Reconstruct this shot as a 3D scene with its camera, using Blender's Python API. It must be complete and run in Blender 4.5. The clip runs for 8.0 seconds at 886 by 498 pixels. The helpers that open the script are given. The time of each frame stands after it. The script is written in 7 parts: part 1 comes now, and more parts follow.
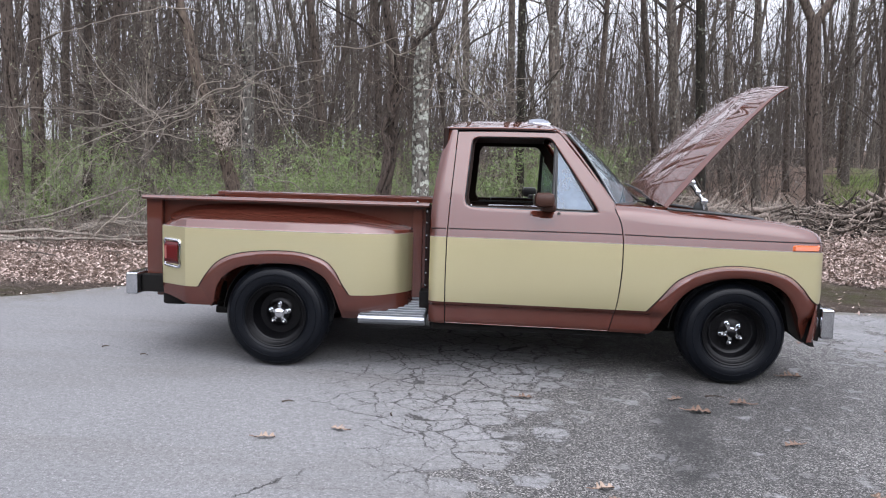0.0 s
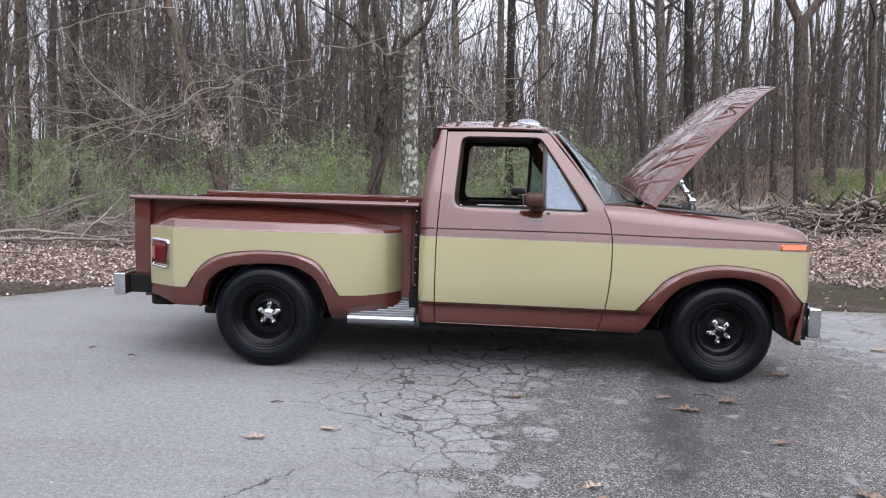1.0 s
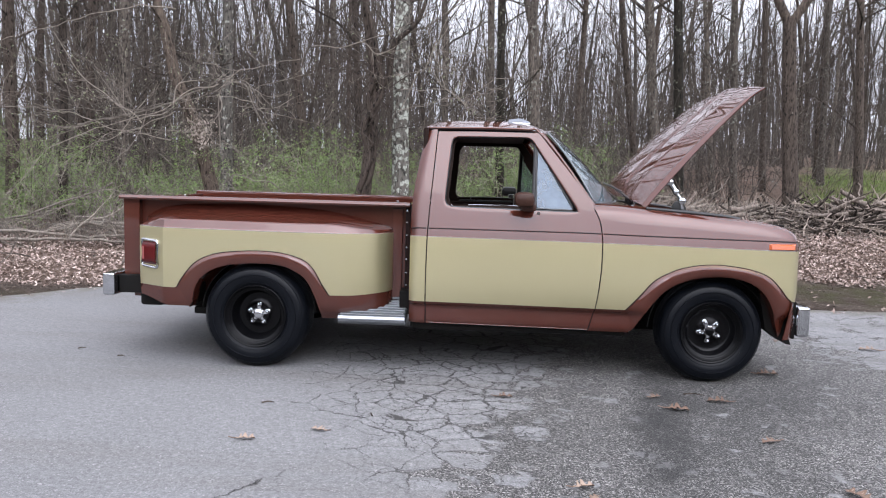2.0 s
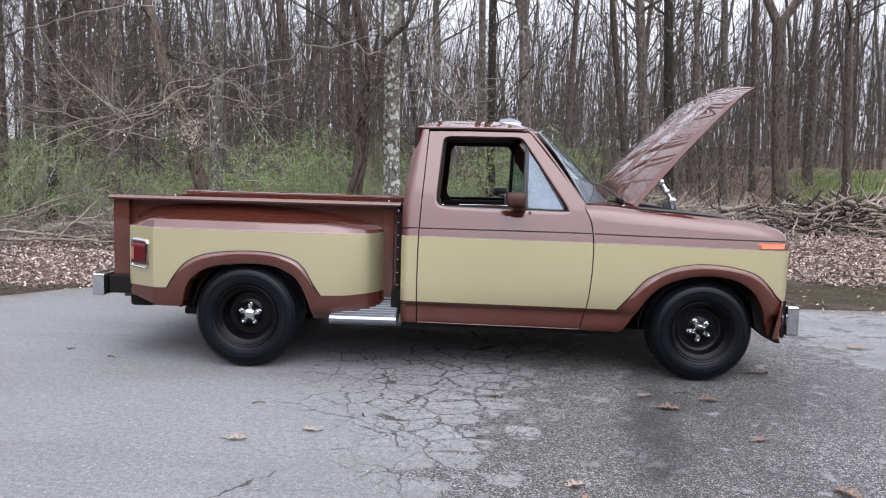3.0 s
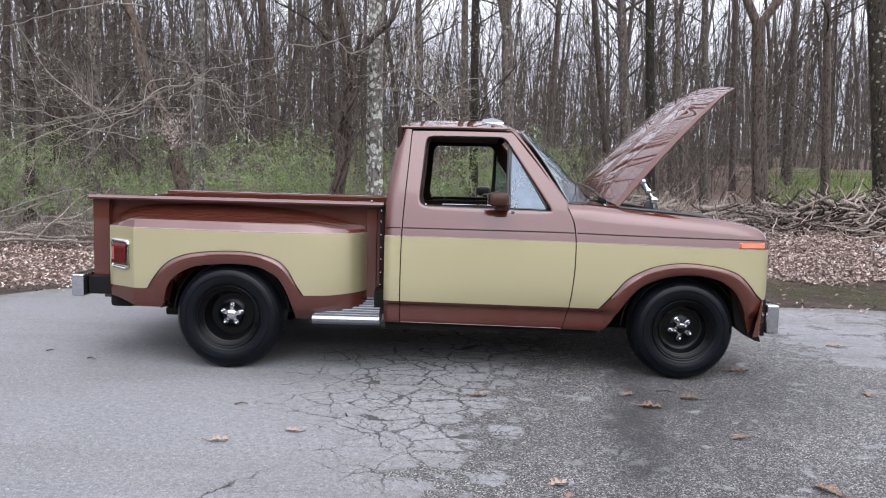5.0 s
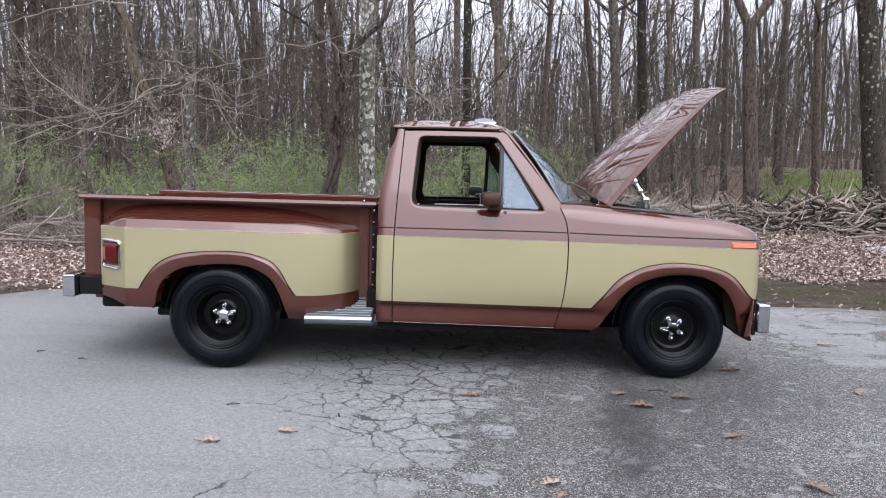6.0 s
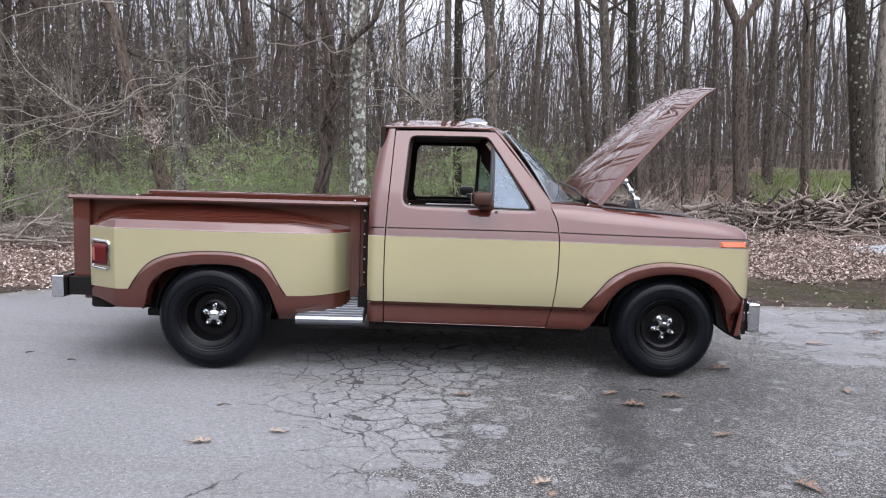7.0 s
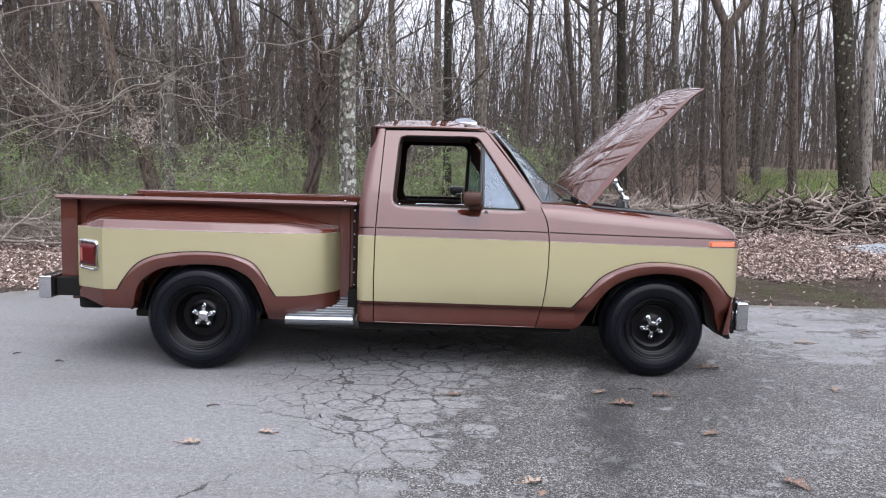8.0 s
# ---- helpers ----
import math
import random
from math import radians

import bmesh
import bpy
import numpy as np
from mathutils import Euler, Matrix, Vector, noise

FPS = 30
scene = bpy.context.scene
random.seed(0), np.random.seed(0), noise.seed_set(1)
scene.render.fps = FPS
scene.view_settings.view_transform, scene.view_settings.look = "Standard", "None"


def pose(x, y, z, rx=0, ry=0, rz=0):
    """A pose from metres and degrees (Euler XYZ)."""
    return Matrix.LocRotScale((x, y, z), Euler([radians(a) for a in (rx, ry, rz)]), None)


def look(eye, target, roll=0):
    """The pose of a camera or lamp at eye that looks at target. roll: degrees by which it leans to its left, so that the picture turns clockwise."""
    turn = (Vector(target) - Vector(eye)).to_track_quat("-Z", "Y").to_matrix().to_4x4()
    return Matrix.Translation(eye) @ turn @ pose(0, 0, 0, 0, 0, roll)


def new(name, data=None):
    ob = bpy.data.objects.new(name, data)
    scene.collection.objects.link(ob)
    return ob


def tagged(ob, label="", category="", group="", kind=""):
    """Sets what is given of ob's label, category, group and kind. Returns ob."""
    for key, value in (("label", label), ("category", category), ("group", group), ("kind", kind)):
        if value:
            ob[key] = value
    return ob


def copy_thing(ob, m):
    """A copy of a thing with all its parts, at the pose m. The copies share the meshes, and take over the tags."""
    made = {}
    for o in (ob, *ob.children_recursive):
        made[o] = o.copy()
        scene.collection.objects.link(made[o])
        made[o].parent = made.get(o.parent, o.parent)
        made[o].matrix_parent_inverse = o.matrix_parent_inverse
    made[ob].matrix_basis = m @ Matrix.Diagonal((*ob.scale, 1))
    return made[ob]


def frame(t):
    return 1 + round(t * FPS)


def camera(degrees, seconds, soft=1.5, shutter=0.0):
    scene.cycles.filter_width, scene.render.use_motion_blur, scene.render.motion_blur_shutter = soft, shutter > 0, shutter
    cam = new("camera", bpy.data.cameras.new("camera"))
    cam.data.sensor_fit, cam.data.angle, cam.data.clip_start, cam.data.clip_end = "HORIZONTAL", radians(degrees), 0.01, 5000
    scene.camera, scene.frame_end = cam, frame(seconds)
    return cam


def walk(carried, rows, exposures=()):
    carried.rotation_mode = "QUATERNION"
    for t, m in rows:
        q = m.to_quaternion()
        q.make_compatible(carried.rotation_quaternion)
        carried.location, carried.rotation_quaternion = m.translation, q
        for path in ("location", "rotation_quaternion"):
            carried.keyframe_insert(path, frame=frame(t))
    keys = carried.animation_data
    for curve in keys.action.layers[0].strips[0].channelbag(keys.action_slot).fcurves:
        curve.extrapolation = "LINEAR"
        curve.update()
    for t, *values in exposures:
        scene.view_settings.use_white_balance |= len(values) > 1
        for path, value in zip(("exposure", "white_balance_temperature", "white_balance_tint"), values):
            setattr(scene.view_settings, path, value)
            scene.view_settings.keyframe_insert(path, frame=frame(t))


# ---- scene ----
# The camera stands on one spot and pans slowly to its right.
cam = camera(60.3, 8.0, soft=1.12)
EYE_X, EYE_Y, EYE_Z = 1.414, -4.85, 1.304
ROWS = [
    (0.0, 84.313, -1.561, 3.956),
    (0.5, 84.321, -1.562, 3.549),
    (1.0, 84.325, -1.567, 3.170),
    (1.5, 84.326, -1.565, 2.792),
    (3.0, 84.338, -1.572, 1.812),
    (3.5, 84.339, -1.574, 1.423),
    (4.0, 84.343, -1.573, 1.132),
    (4.5, 84.346, -1.572, 0.819),
    (6.0, 84.354, -1.573, -0.030),
    (6.5, 84.356, -1.566, -0.374),
    (7.0, 84.361, -1.566, -0.696),
    (7.5, 84.365, -1.563, -1.100),
    (8.0, 84.373, -1.564, -1.448),
]
walk(cam, [(t, pose(EYE_X, EYE_Y, EYE_Z, rx, ry, rz)) for t, rx, ry, rz in ROWS])

# ---- light: an overcast spring sky, a very soft sun ----
SUN_UP, SUN_EAST = 50, 18
SUN_DIR = (math.sin(radians(SUN_EAST)) * math.cos(radians(SUN_UP)), -math.cos(radians(SUN_EAST)) * math.cos(radians(SUN_UP)), math.sin(radians(SUN_UP)))
world = bpy.data.worlds.new("overcast_sky")
scene.world = world
world.use_nodes = True
wn, wl = world.node_tree.nodes, world.node_tree.links
sky = wn.new("ShaderNodeTexSky")
sky.sky_type = "NISHITA"
sky.sun_disc = False
sky.sun_elevation, sky.sun_rotation = radians(SUN_UP), radians(180 - SUN_EAST)
sky.air_density, sky.dust_density, sky.ozone_density = 1.0, 1.0, 1.0
cloud = wn.new("ShaderNodeHueSaturation")
cloud.inputs["Saturation"].default_value = 0.42
wl.new(sky.outputs["Color"], cloud.inputs["Color"])
veil = wn.new("ShaderNodeMix")
veil.data_type = "RGBA"
veil.inputs["Factor"].default_value = 0.85
# an even cloud deck, brighter overhead than at the horizon
deck, up_axis = wn.new("ShaderNodeTexCoord"), wn.new("ShaderNodeSeparateXYZ")
wl.new(deck.outputs["Generated"], up_axis.inputs[0])
height_in_sky, rise, shade = wn.new("ShaderNodeClamp"), wn.new("ShaderNodeMath"), wn.new("ShaderNodeVectorMath")
wl.new(up_axis.outputs["Z"], height_in_sky.inputs["Value"])
rise.operation = "MULTIPLY_ADD"
rise.inputs[1].default_value, rise.inputs[2].default_value = 0.61, 0.415
wl.new(height_in_sky.outputs[0], rise.inputs[0])
shade.operation = "SCALE"
shade.inputs[0].default_value = (20.3, 20.9, 24.0)
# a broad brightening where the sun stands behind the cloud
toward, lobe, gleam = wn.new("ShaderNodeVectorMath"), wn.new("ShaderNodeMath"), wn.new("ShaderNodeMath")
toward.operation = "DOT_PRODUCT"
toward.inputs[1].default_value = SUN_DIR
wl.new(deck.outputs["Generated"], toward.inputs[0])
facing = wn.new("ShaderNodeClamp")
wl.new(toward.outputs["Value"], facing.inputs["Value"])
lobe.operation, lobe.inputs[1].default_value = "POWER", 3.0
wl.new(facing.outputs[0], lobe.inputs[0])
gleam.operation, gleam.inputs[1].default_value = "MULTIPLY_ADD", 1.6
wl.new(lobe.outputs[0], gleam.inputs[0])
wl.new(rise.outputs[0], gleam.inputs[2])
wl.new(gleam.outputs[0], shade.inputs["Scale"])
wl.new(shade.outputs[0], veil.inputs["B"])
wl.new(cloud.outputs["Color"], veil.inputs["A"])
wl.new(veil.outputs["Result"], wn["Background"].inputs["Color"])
wn["Background"].inputs["Strength"].default_value = 0.10
sun_data = bpy.data.lights.new("sun", "SUN")
sun_data.energy, sun_data.angle, sun_data.color = 0.7, radians(55), (1.0, 0.985, 0.96)
sun_lamp = new("sun", sun_data)
sun_lamp.matrix_world = look(tuple(30 * c for c in SUN_DIR), (0, 0, 0))
scene.view_settings.exposure = 0.42


# ---- materials ----
def nodes_of(name):
    m = bpy.data.materials.new(name)
    m.use_nodes = True
    nt = m.node_tree
    return m, nt.nodes, nt.links, nt.nodes["Principled BSDF"]


def ramp(nodes, stops):
    r = nodes.new("ShaderNodeValToRGB")
    while len(r.color_ramp.elements) < len(stops):
        r.color_ramp.elements.new(0.5)
    for e, (at, c) in zip(r.color_ramp.elements, stops):
        e.position, e.color = at, (*c, 1)
    return r


def coords(nodes, links, scale=(1, 1, 1), kind="Object"):
    tc, mp = nodes.new("ShaderNodeTexCoord"), nodes.new("ShaderNodeMapping")
    mp.inputs["Scale"].default_value = scale
    links.new(tc.outputs[kind], mp.inputs["Vector"])
    return mp.outputs["Vector"]


def noise_tex(nodes, links, vec, scale, detail=4, rough=0.55):
    n = nodes.new("ShaderNodeTexNoise")
    n.inputs["Scale"].default_value, n.inputs["Detail"].default_value = scale, detail
    n.inputs["Roughness"].default_value = rough
    links.new(vec, n.inputs["Vector"])
    return n.outputs["Fac"]


def mix_col(nodes, links, fac, a, b, how="MIX"):
    m = nodes.new("ShaderNodeMix")
    m.data_type, m.blend_type = "RGBA", how
    for sock, v in ((m.inputs["Factor"], fac), (m.inputs["A"], a), (m.inputs["B"], b)):
        if hasattr(v, "links"):
            links.new(v, sock)
        else:
            sock.default_value = v if isinstance(v, (int, float)) else (*v, 1)
    return m.outputs["Result"]


def math_node(nodes, links, op, a, b=0.0, c=None, clamp=False):
    m = nodes.new("ShaderNodeMath")
    m.operation, m.use_clamp = op, clamp
    for i, v in enumerate((a, b) if c is None else (a, b, c)):
        if hasattr(v, "links"):
            links.new(v, m.inputs[i])
        else:
            m.inputs[i].default_value = v
    return m.outputs[0]


def bump(nodes, links, bsdf, height, strength, dist):
    b = nodes.new("ShaderNodeBump")
    b.inputs["Strength"].default_value, b.inputs["Distance"].default_value = strength, dist
    links.new(height, b.inputs["Height"])
    links.new(b.outputs["Normal"], bsdf.inputs["Normal"])


def simple(name, a, b, rough=0.5, metal=0.0, big=3.0, fine=60.0, relief=0.15, dist=0.002, coat=0.0, stretch=(1, 1, 1), spread=0.1, spec=0.5):
    """A surface with two colours in large patches, fine grain in tone, gloss and relief."""
    m, n, l, p = nodes_of(name)
    v = coords(n, l, stretch)
    n1, n2 = noise_tex(n, l, v, big, 5), noise_tex(n, l, v, fine, 4)
    f = math_node(n, l, "MULTIPLY_ADD", n1, 1.6, -0.3, True)
    col = mix_col(n, l, f, a, b)
    g = math_node(n, l, "MULTIPLY_ADD", n2, 0.6, 0.7)
    hsv = n.new("ShaderNodeHueSaturation")
    l.new(col, hsv.inputs["Color"])
    l.new(g, hsv.inputs["Value"])
    l.new(hsv.outputs["Color"], p.inputs["Base Color"])
    l.new(math_node(n, l, "MULTIPLY_ADD", n1, spread, rough - spread / 2), p.inputs["Roughness"])
    p.inputs["Metallic"].default_value, p.inputs["Specular IOR Level"].default_value = metal, spec
    p.inputs["Coat Weight"].default_value, p.inputs["Coat Roughness"].default_value = coat, 0.04
    if relief:
        bump(n, l, p, n2, relief, dist)
    return m


def paint(name, col, flake, rough=0.42, metal=0.35):
    """Car paint: a flaked base under clear coat, with slight waviness and road dust."""
    m, n, l, p = nodes_of(name)
    v = coords(n, l)
    dust, fine, wave = noise_tex(n, l, v, 2.2, 6), noise_tex(n, l, v, 900, 2), noise_tex(n, l, v, 3.5, 1)
    c = mix_col(n, l, math_node(n, l, "MULTIPLY_ADD", fine, 1.2, -0.1, True), col, flake)
    c = mix_col(n, l, math_node(n, l, "MULTIPLY_ADD", dust, 0.16, -0.075, True), c, (0.26, 0.2, 0.15))
    l.new(c, p.inputs["Base Color"])
    p.inputs["Metallic"].default_value, p.inputs["Roughness"].default_value = metal, rough
    p.inputs["Coat Weight"].default_value, p.inputs["Coat IOR"].default_value = 1.0, 1.62
    p.inputs["Specular IOR Level"].default_value = 0.0
    l.new(math_node(n, l, "MULTIPLY_ADD", dust, 0.08, -0.015, True), p.inputs["Coat Roughness"])
    bump(n, l, p, wave, 0.02, 0.004)
    return m


BROWN = paint("brown_paint", (0.050, 0.0122, 0.0074), (0.084, 0.0240, 0.0158), 0.38, 0.25)
GOLD = paint("gold_paint", (0.458, 0.406, 0.226), (0.522, 0.475, 0.298), 0.34, 0.75)
STRIPE = simple("stripe_silver", (0.30, 0.265, 0.235), (0.25, 0.22, 0.19), 0.5, 0.1, relief=0, spec=0.2)
# pinstripe colour; also used for the painted shade in the body crease
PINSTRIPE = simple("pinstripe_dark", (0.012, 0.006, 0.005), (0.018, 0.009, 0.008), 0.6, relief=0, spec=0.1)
CHROME = simple("chrome", (0.50, 0.51, 0.53), (0.58, 0.59, 0.61), 0.12, 1.0, big=9, relief=0.05, dist=0.0005)
ALLOY = simple("brushed_alloy", (0.18, 0.188, 0.20), (0.26, 0.27, 0.285), 0.38, 1.0, stretch=(2, 30, 30), relief=0.1)
RUBBER = simple("tyre_rubber", (0.0018, 0.0024, 0.0038), (0.0034, 0.0042, 0.0060), 0.36, big=7, fine=140, relief=0.10, spec=0.15)
WHEEL_BLACK = simple("satin_black_steel", (0.0018, 0.0018, 0.0021), (0.003, 0.003, 0.0036), 0.24, 0.0, relief=0.05, spec=0.15)
UNDER = simple("underbody_black", (0.0048, 0.0048, 0.0048), (0.0108, 0.0096, 0.0084), 0.75, relief=0.3, spec=0.1)
TRIM_BLACK = simple("black_trim", (0.006, 0.006, 0.006), (0.012, 0.012, 0.012), 0.5, relief=0.1)
CABIN = simple("cabin_vinyl", (0.010, 0.0056, 0.0044), (0.020, 0.0115, 0.0085), 0.7, fine=200, relief=0.3, spec=0.12)
SEAT = simple("seat_cloth", (0.06, 0.036, 0.027), (0.084, 0.054, 0.042), 0.85, fine=300, relief=0.5)
AMBER = simple("amber_lens", (0.38, 0.062, 0.007), (0.46, 0.085, 0.010), 0.18, relief=0.1, coat=0.6, fine=160)
RED = simple("red_lens", (0.055, 0.002, 0.003), (0.08, 0.003, 0.004), 0.24, relief=0.1, coat=0.0, fine=160, spec=0.25)
WHITE_LENS = simple("white_lens", (0.14, 0.155, 0.18), (0.22, 0.24, 0.27), 0.25, relief=0.4, fine=90, coat=0.0, spec=0.2)


def glass(name, tint, haze, gloss=0.0, dust=(0.40, 0.52, 0.62)):
    """A thin pane: clear, mirrored by Fresnel; its film, coloured by dust, paints in sky reflection."""
    m, n, l, p = nodes_of(name)
    n.remove(p)
    out = n["Material Output"]
    clear, gl, film = n.new("ShaderNodeBsdfTransparent"), n.new("ShaderNodeBsdfGlossy"), n.new("ShaderNodeBsdfDiffuse")
    clear.inputs["Color"].default_value = (*tint, 1)
    gl.inputs["Roughness"].default_value = 0.02
    film.inputs["Color"].default_value = (*dust, 1)
    fr, m1, m2 = n.new("ShaderNodeFresnel"), n.new("ShaderNodeMixShader"), n.new("ShaderNodeMixShader")
    fr.inputs["IOR"].default_value = 1.6
    d = noise_tex(n, l, coords(n, l), 6, 5)
    l.new(math_node(n, l, "MULTIPLY", d, haze * 2), m1.inputs[0])
    l.new(clear.outputs[0], m1.inputs[1])
    l.new(film.outputs[0], m1.inputs[2])
    l.new(math_node(n, l, "ADD", fr.outputs[0], gloss, clamp=True), m2.inputs[0])
    l.new(m1.outputs[0], m2.inputs[1])
    l.new(gl.outputs[0], m2.inputs[2])
    l.new(m2.outputs[0], out.inputs["Surface"])
    return m


# the bluish films stand in for sky mirrored in the panes
GLASS = glass("window_glass", (0.44, 0.62, 0.66), 0.26, 0.20, (0.24, 0.36, 0.42))
CLEAR_GLASS = glass("clear_vent_glass", (0.7, 0.78, 0.78), 0.06, 0.03)
MIRROR_SHELL = simple("dusty_brown_plastic", (0.028, 0.012, 0.008), (0.047, 0.021, 0.0145), 0.42, big=12, fine=200, relief=0.3, spec=0.2)
# near vent pane: the sky's blue reflection is painted on as a strong film
VENT_GLASS = glass("sky_tinted_vent_glass", (0.7, 0.78, 0.84), 0.8, 0.0, (0.075, 0.11, 0.155))


def bark(name, a, b, lichen=None, amount=0.5, vary=0.5):
    m, n, l, p = nodes_of(name)
    v = coords(n, l, (1, 1, 0.16))
    w = coords(n, l)
    ridges, patches = noise_tex(n, l, v, 38, 5, 0.65), noise_tex(n, l, w, 2.2, 4)
    geo = n.new("ShaderNodeNewGeometry")
    who = n.new("ShaderNodeObjectInfo")
    tone = math_node(n, l, "MULTIPLY_ADD", geo.outputs["Random Per Island"], vary, math_node(n, l, "MULTIPLY_ADD", who.outputs["Random"], 0.7, 0.67 - vary / 2))
    c = mix_col(n, l, math_node(n, l, "MULTIPLY_ADD", ridges, 2.4, -0.7, True), a, b)
    c = mix_col(n, l, math_node(n, l, "MULTIPLY_ADD", patches, 1.5, -0.5, True), c, tuple(x * 0.6 for x in b))
    if lichen:
        cells = n.new("ShaderNodeTexVoronoi")
        cells.inputs["Scale"].default_value = 11
        shift = n.new("ShaderNodeVectorMath")
        shift.operation = "MULTIPLY_ADD"
        fray = n.new("ShaderNodeTexNoise")
        fray.inputs["Scale"].default_value, fray.inputs["Detail"].default_value = 22, 4
        l.new(w, fray.inputs["Vector"])
        l.new(fray.outputs["Color"], shift.inputs[0])
        shift.inputs[1].default_value = (0.09, 0.09, 0.09)
        l.new(w, shift.inputs[2])
        l.new(shift.outputs[0], cells.inputs["Vector"])
        spots = math_node(n, l, "ADD", math_node(n, l, "SUBTRACT", 0.62, cells.outputs["Distance"]), math_node(n, l, "MULTIPLY_ADD", patches, 0.9, -0.45))
        f = math_node(n, l, "MULTIPLY", math_node(n, l, "SUBTRACT", spots, amount * 0.62), 9, clamp=True)
        scab = noise_tex(n, l, coords(n, l, (1, 1, 0.38)), 24, 5, 0.65)
        c = mix_col(n, l, math_node(n, l, "MULTIPLY_ADD", scab, 9.0, -4.7, True), c, tuple(x * 0.4 for x in a))
        crust = math_node(n, l, "MULTIPLY", f, math_node(n, l, "MULTIPLY_ADD", scab, -7.0, 4.6, True))
        c = mix_col(n, l, crust, c, lichen)
    hsv = n.new("ShaderNodeHueSaturation")
    l.new(c, hsv.inputs["Color"])
    l.new(tone, hsv.inputs["Value"])
    l.new(hsv.outputs["Color"], p.inputs["Base Color"])
    p.inputs["Roughness"].default_value, p.inputs["Specular IOR Level"].default_value = 0.9, 0.2
    bump(n, l, p, ridges, 0.8, 0.02)
    return m


BARK_GREY = bark("bark_grey", (0.018, 0.0146, 0.0118), (0.130, 0.108, 0.090), (0.18, 0.18, 0.156), 0.6)
BARK_BROWN = bark("bark_brown", (0.012, 0.0090, 0.0072), (0.094, 0.073, 0.059), (0.15, 0.142, 0.118), 0.9)
BARK_LICHEN = bark("bark_lichen", (0.036, 0.0325, 0.028), (0.215, 0.198, 0.172), (0.40, 0.415, 0.36), 0.24)
BARK_MOSSY = bark("bark_mossy", (0.009, 0.0072, 0.0054), (0.038, 0.031, 0.0225), (0.15, 0.156, 0.120), 0.62)
BARK_TAN = bark("bark_tan", (0.018, 0.0135, 0.0106), (0.098, 0.075, 0.058), (0.15, 0.142, 0.118), 0.9)
BARK_PALE = bark("bark_pale_grey", (0.030, 0.0262, 0.0225), (0.155, 0.140, 0.122), (0.27, 0.275, 0.24), 0.5)
BARK_BARE = bark("bare_dead_wood", (0.07, 0.058, 0.048), (0.25, 0.222, 0.195), (0.10, 0.085, 0.07), 0.6)
BARK_FAR = bark("bark_far_woods", (0.015, 0.0123, 0.0102), (0.096, 0.0805, 0.0680))
TWIG = bark("pale_twigs", (0.075, 0.062, 0.052), (0.28, 0.245, 0.208), vary=0.8)
LOGWOOD = bark("weathered_logs", (0.022, 0.0165, 0.0135), (0.27, 0.222, 0.188), vary=1.1)


def leaf_mat(name, stops, rough=0.7):
    m, n, l, p = nodes_of(name)
    geo = n.new("ShaderNodeNewGeometry")
    r = ramp(n, stops)
    l.new(geo.outputs["Random Per Island"], r.inputs[0])
    v = coords(n, l)
    hsv = n.new("ShaderNodeHueSaturation")
    l.new(r.outputs[0], hsv.inputs["Color"])
    l.new(math_node(n, l, "MULTIPLY_ADD", noise_tex(n, l, v, 45, 3), 0.8, 0.6), hsv.inputs["Value"])
    l.new(hsv.outputs["Color"], p.inputs["Base Color"])
    p.inputs["Roughness"].default_value, p.inputs["Specular IOR Level"].default_value = rough, 0.3
    return m


LEAF_DRY = leaf_mat("dry_leaves", [(0.0, (0.075, 0.054, 0.044)), (0.3, (0.195, 0.146, 0.124)), (0.7, (0.305, 0.228, 0.196)), (1.0, (0.49, 0.40, 0.355))])
LEAF_OAK = leaf_mat("oak_leaf_on_road", [(0.0, (0.10, 0.060, 0.042)), (0.5, (0.165, 0.108, 0.078)), (1.0, (0.25, 0.185, 0.14))])
LEAF_GREEN = leaf_mat("spring_leaves", [(0.0, (0.098, 0.146, 0.044)), (0.5, (0.150, 0.212, 0.066)), (1.0, (0.180, 0.240, 0.088))])
LEAF_BUD = leaf_mat("pale_leaf_buds", [(0.0, (0.20, 0.24, 0.13)), (0.5, (0.30, 0.34, 0.20)), (1.0, (0.42, 0.45, 0.32))])
GRASS = leaf_mat("grass_blades", [(0.0, (0.055, 0.078, 0.02)), (0.6, (0.098, 0.130, 0.034)), (1.0, (0.145, 0.172, 0.055))])


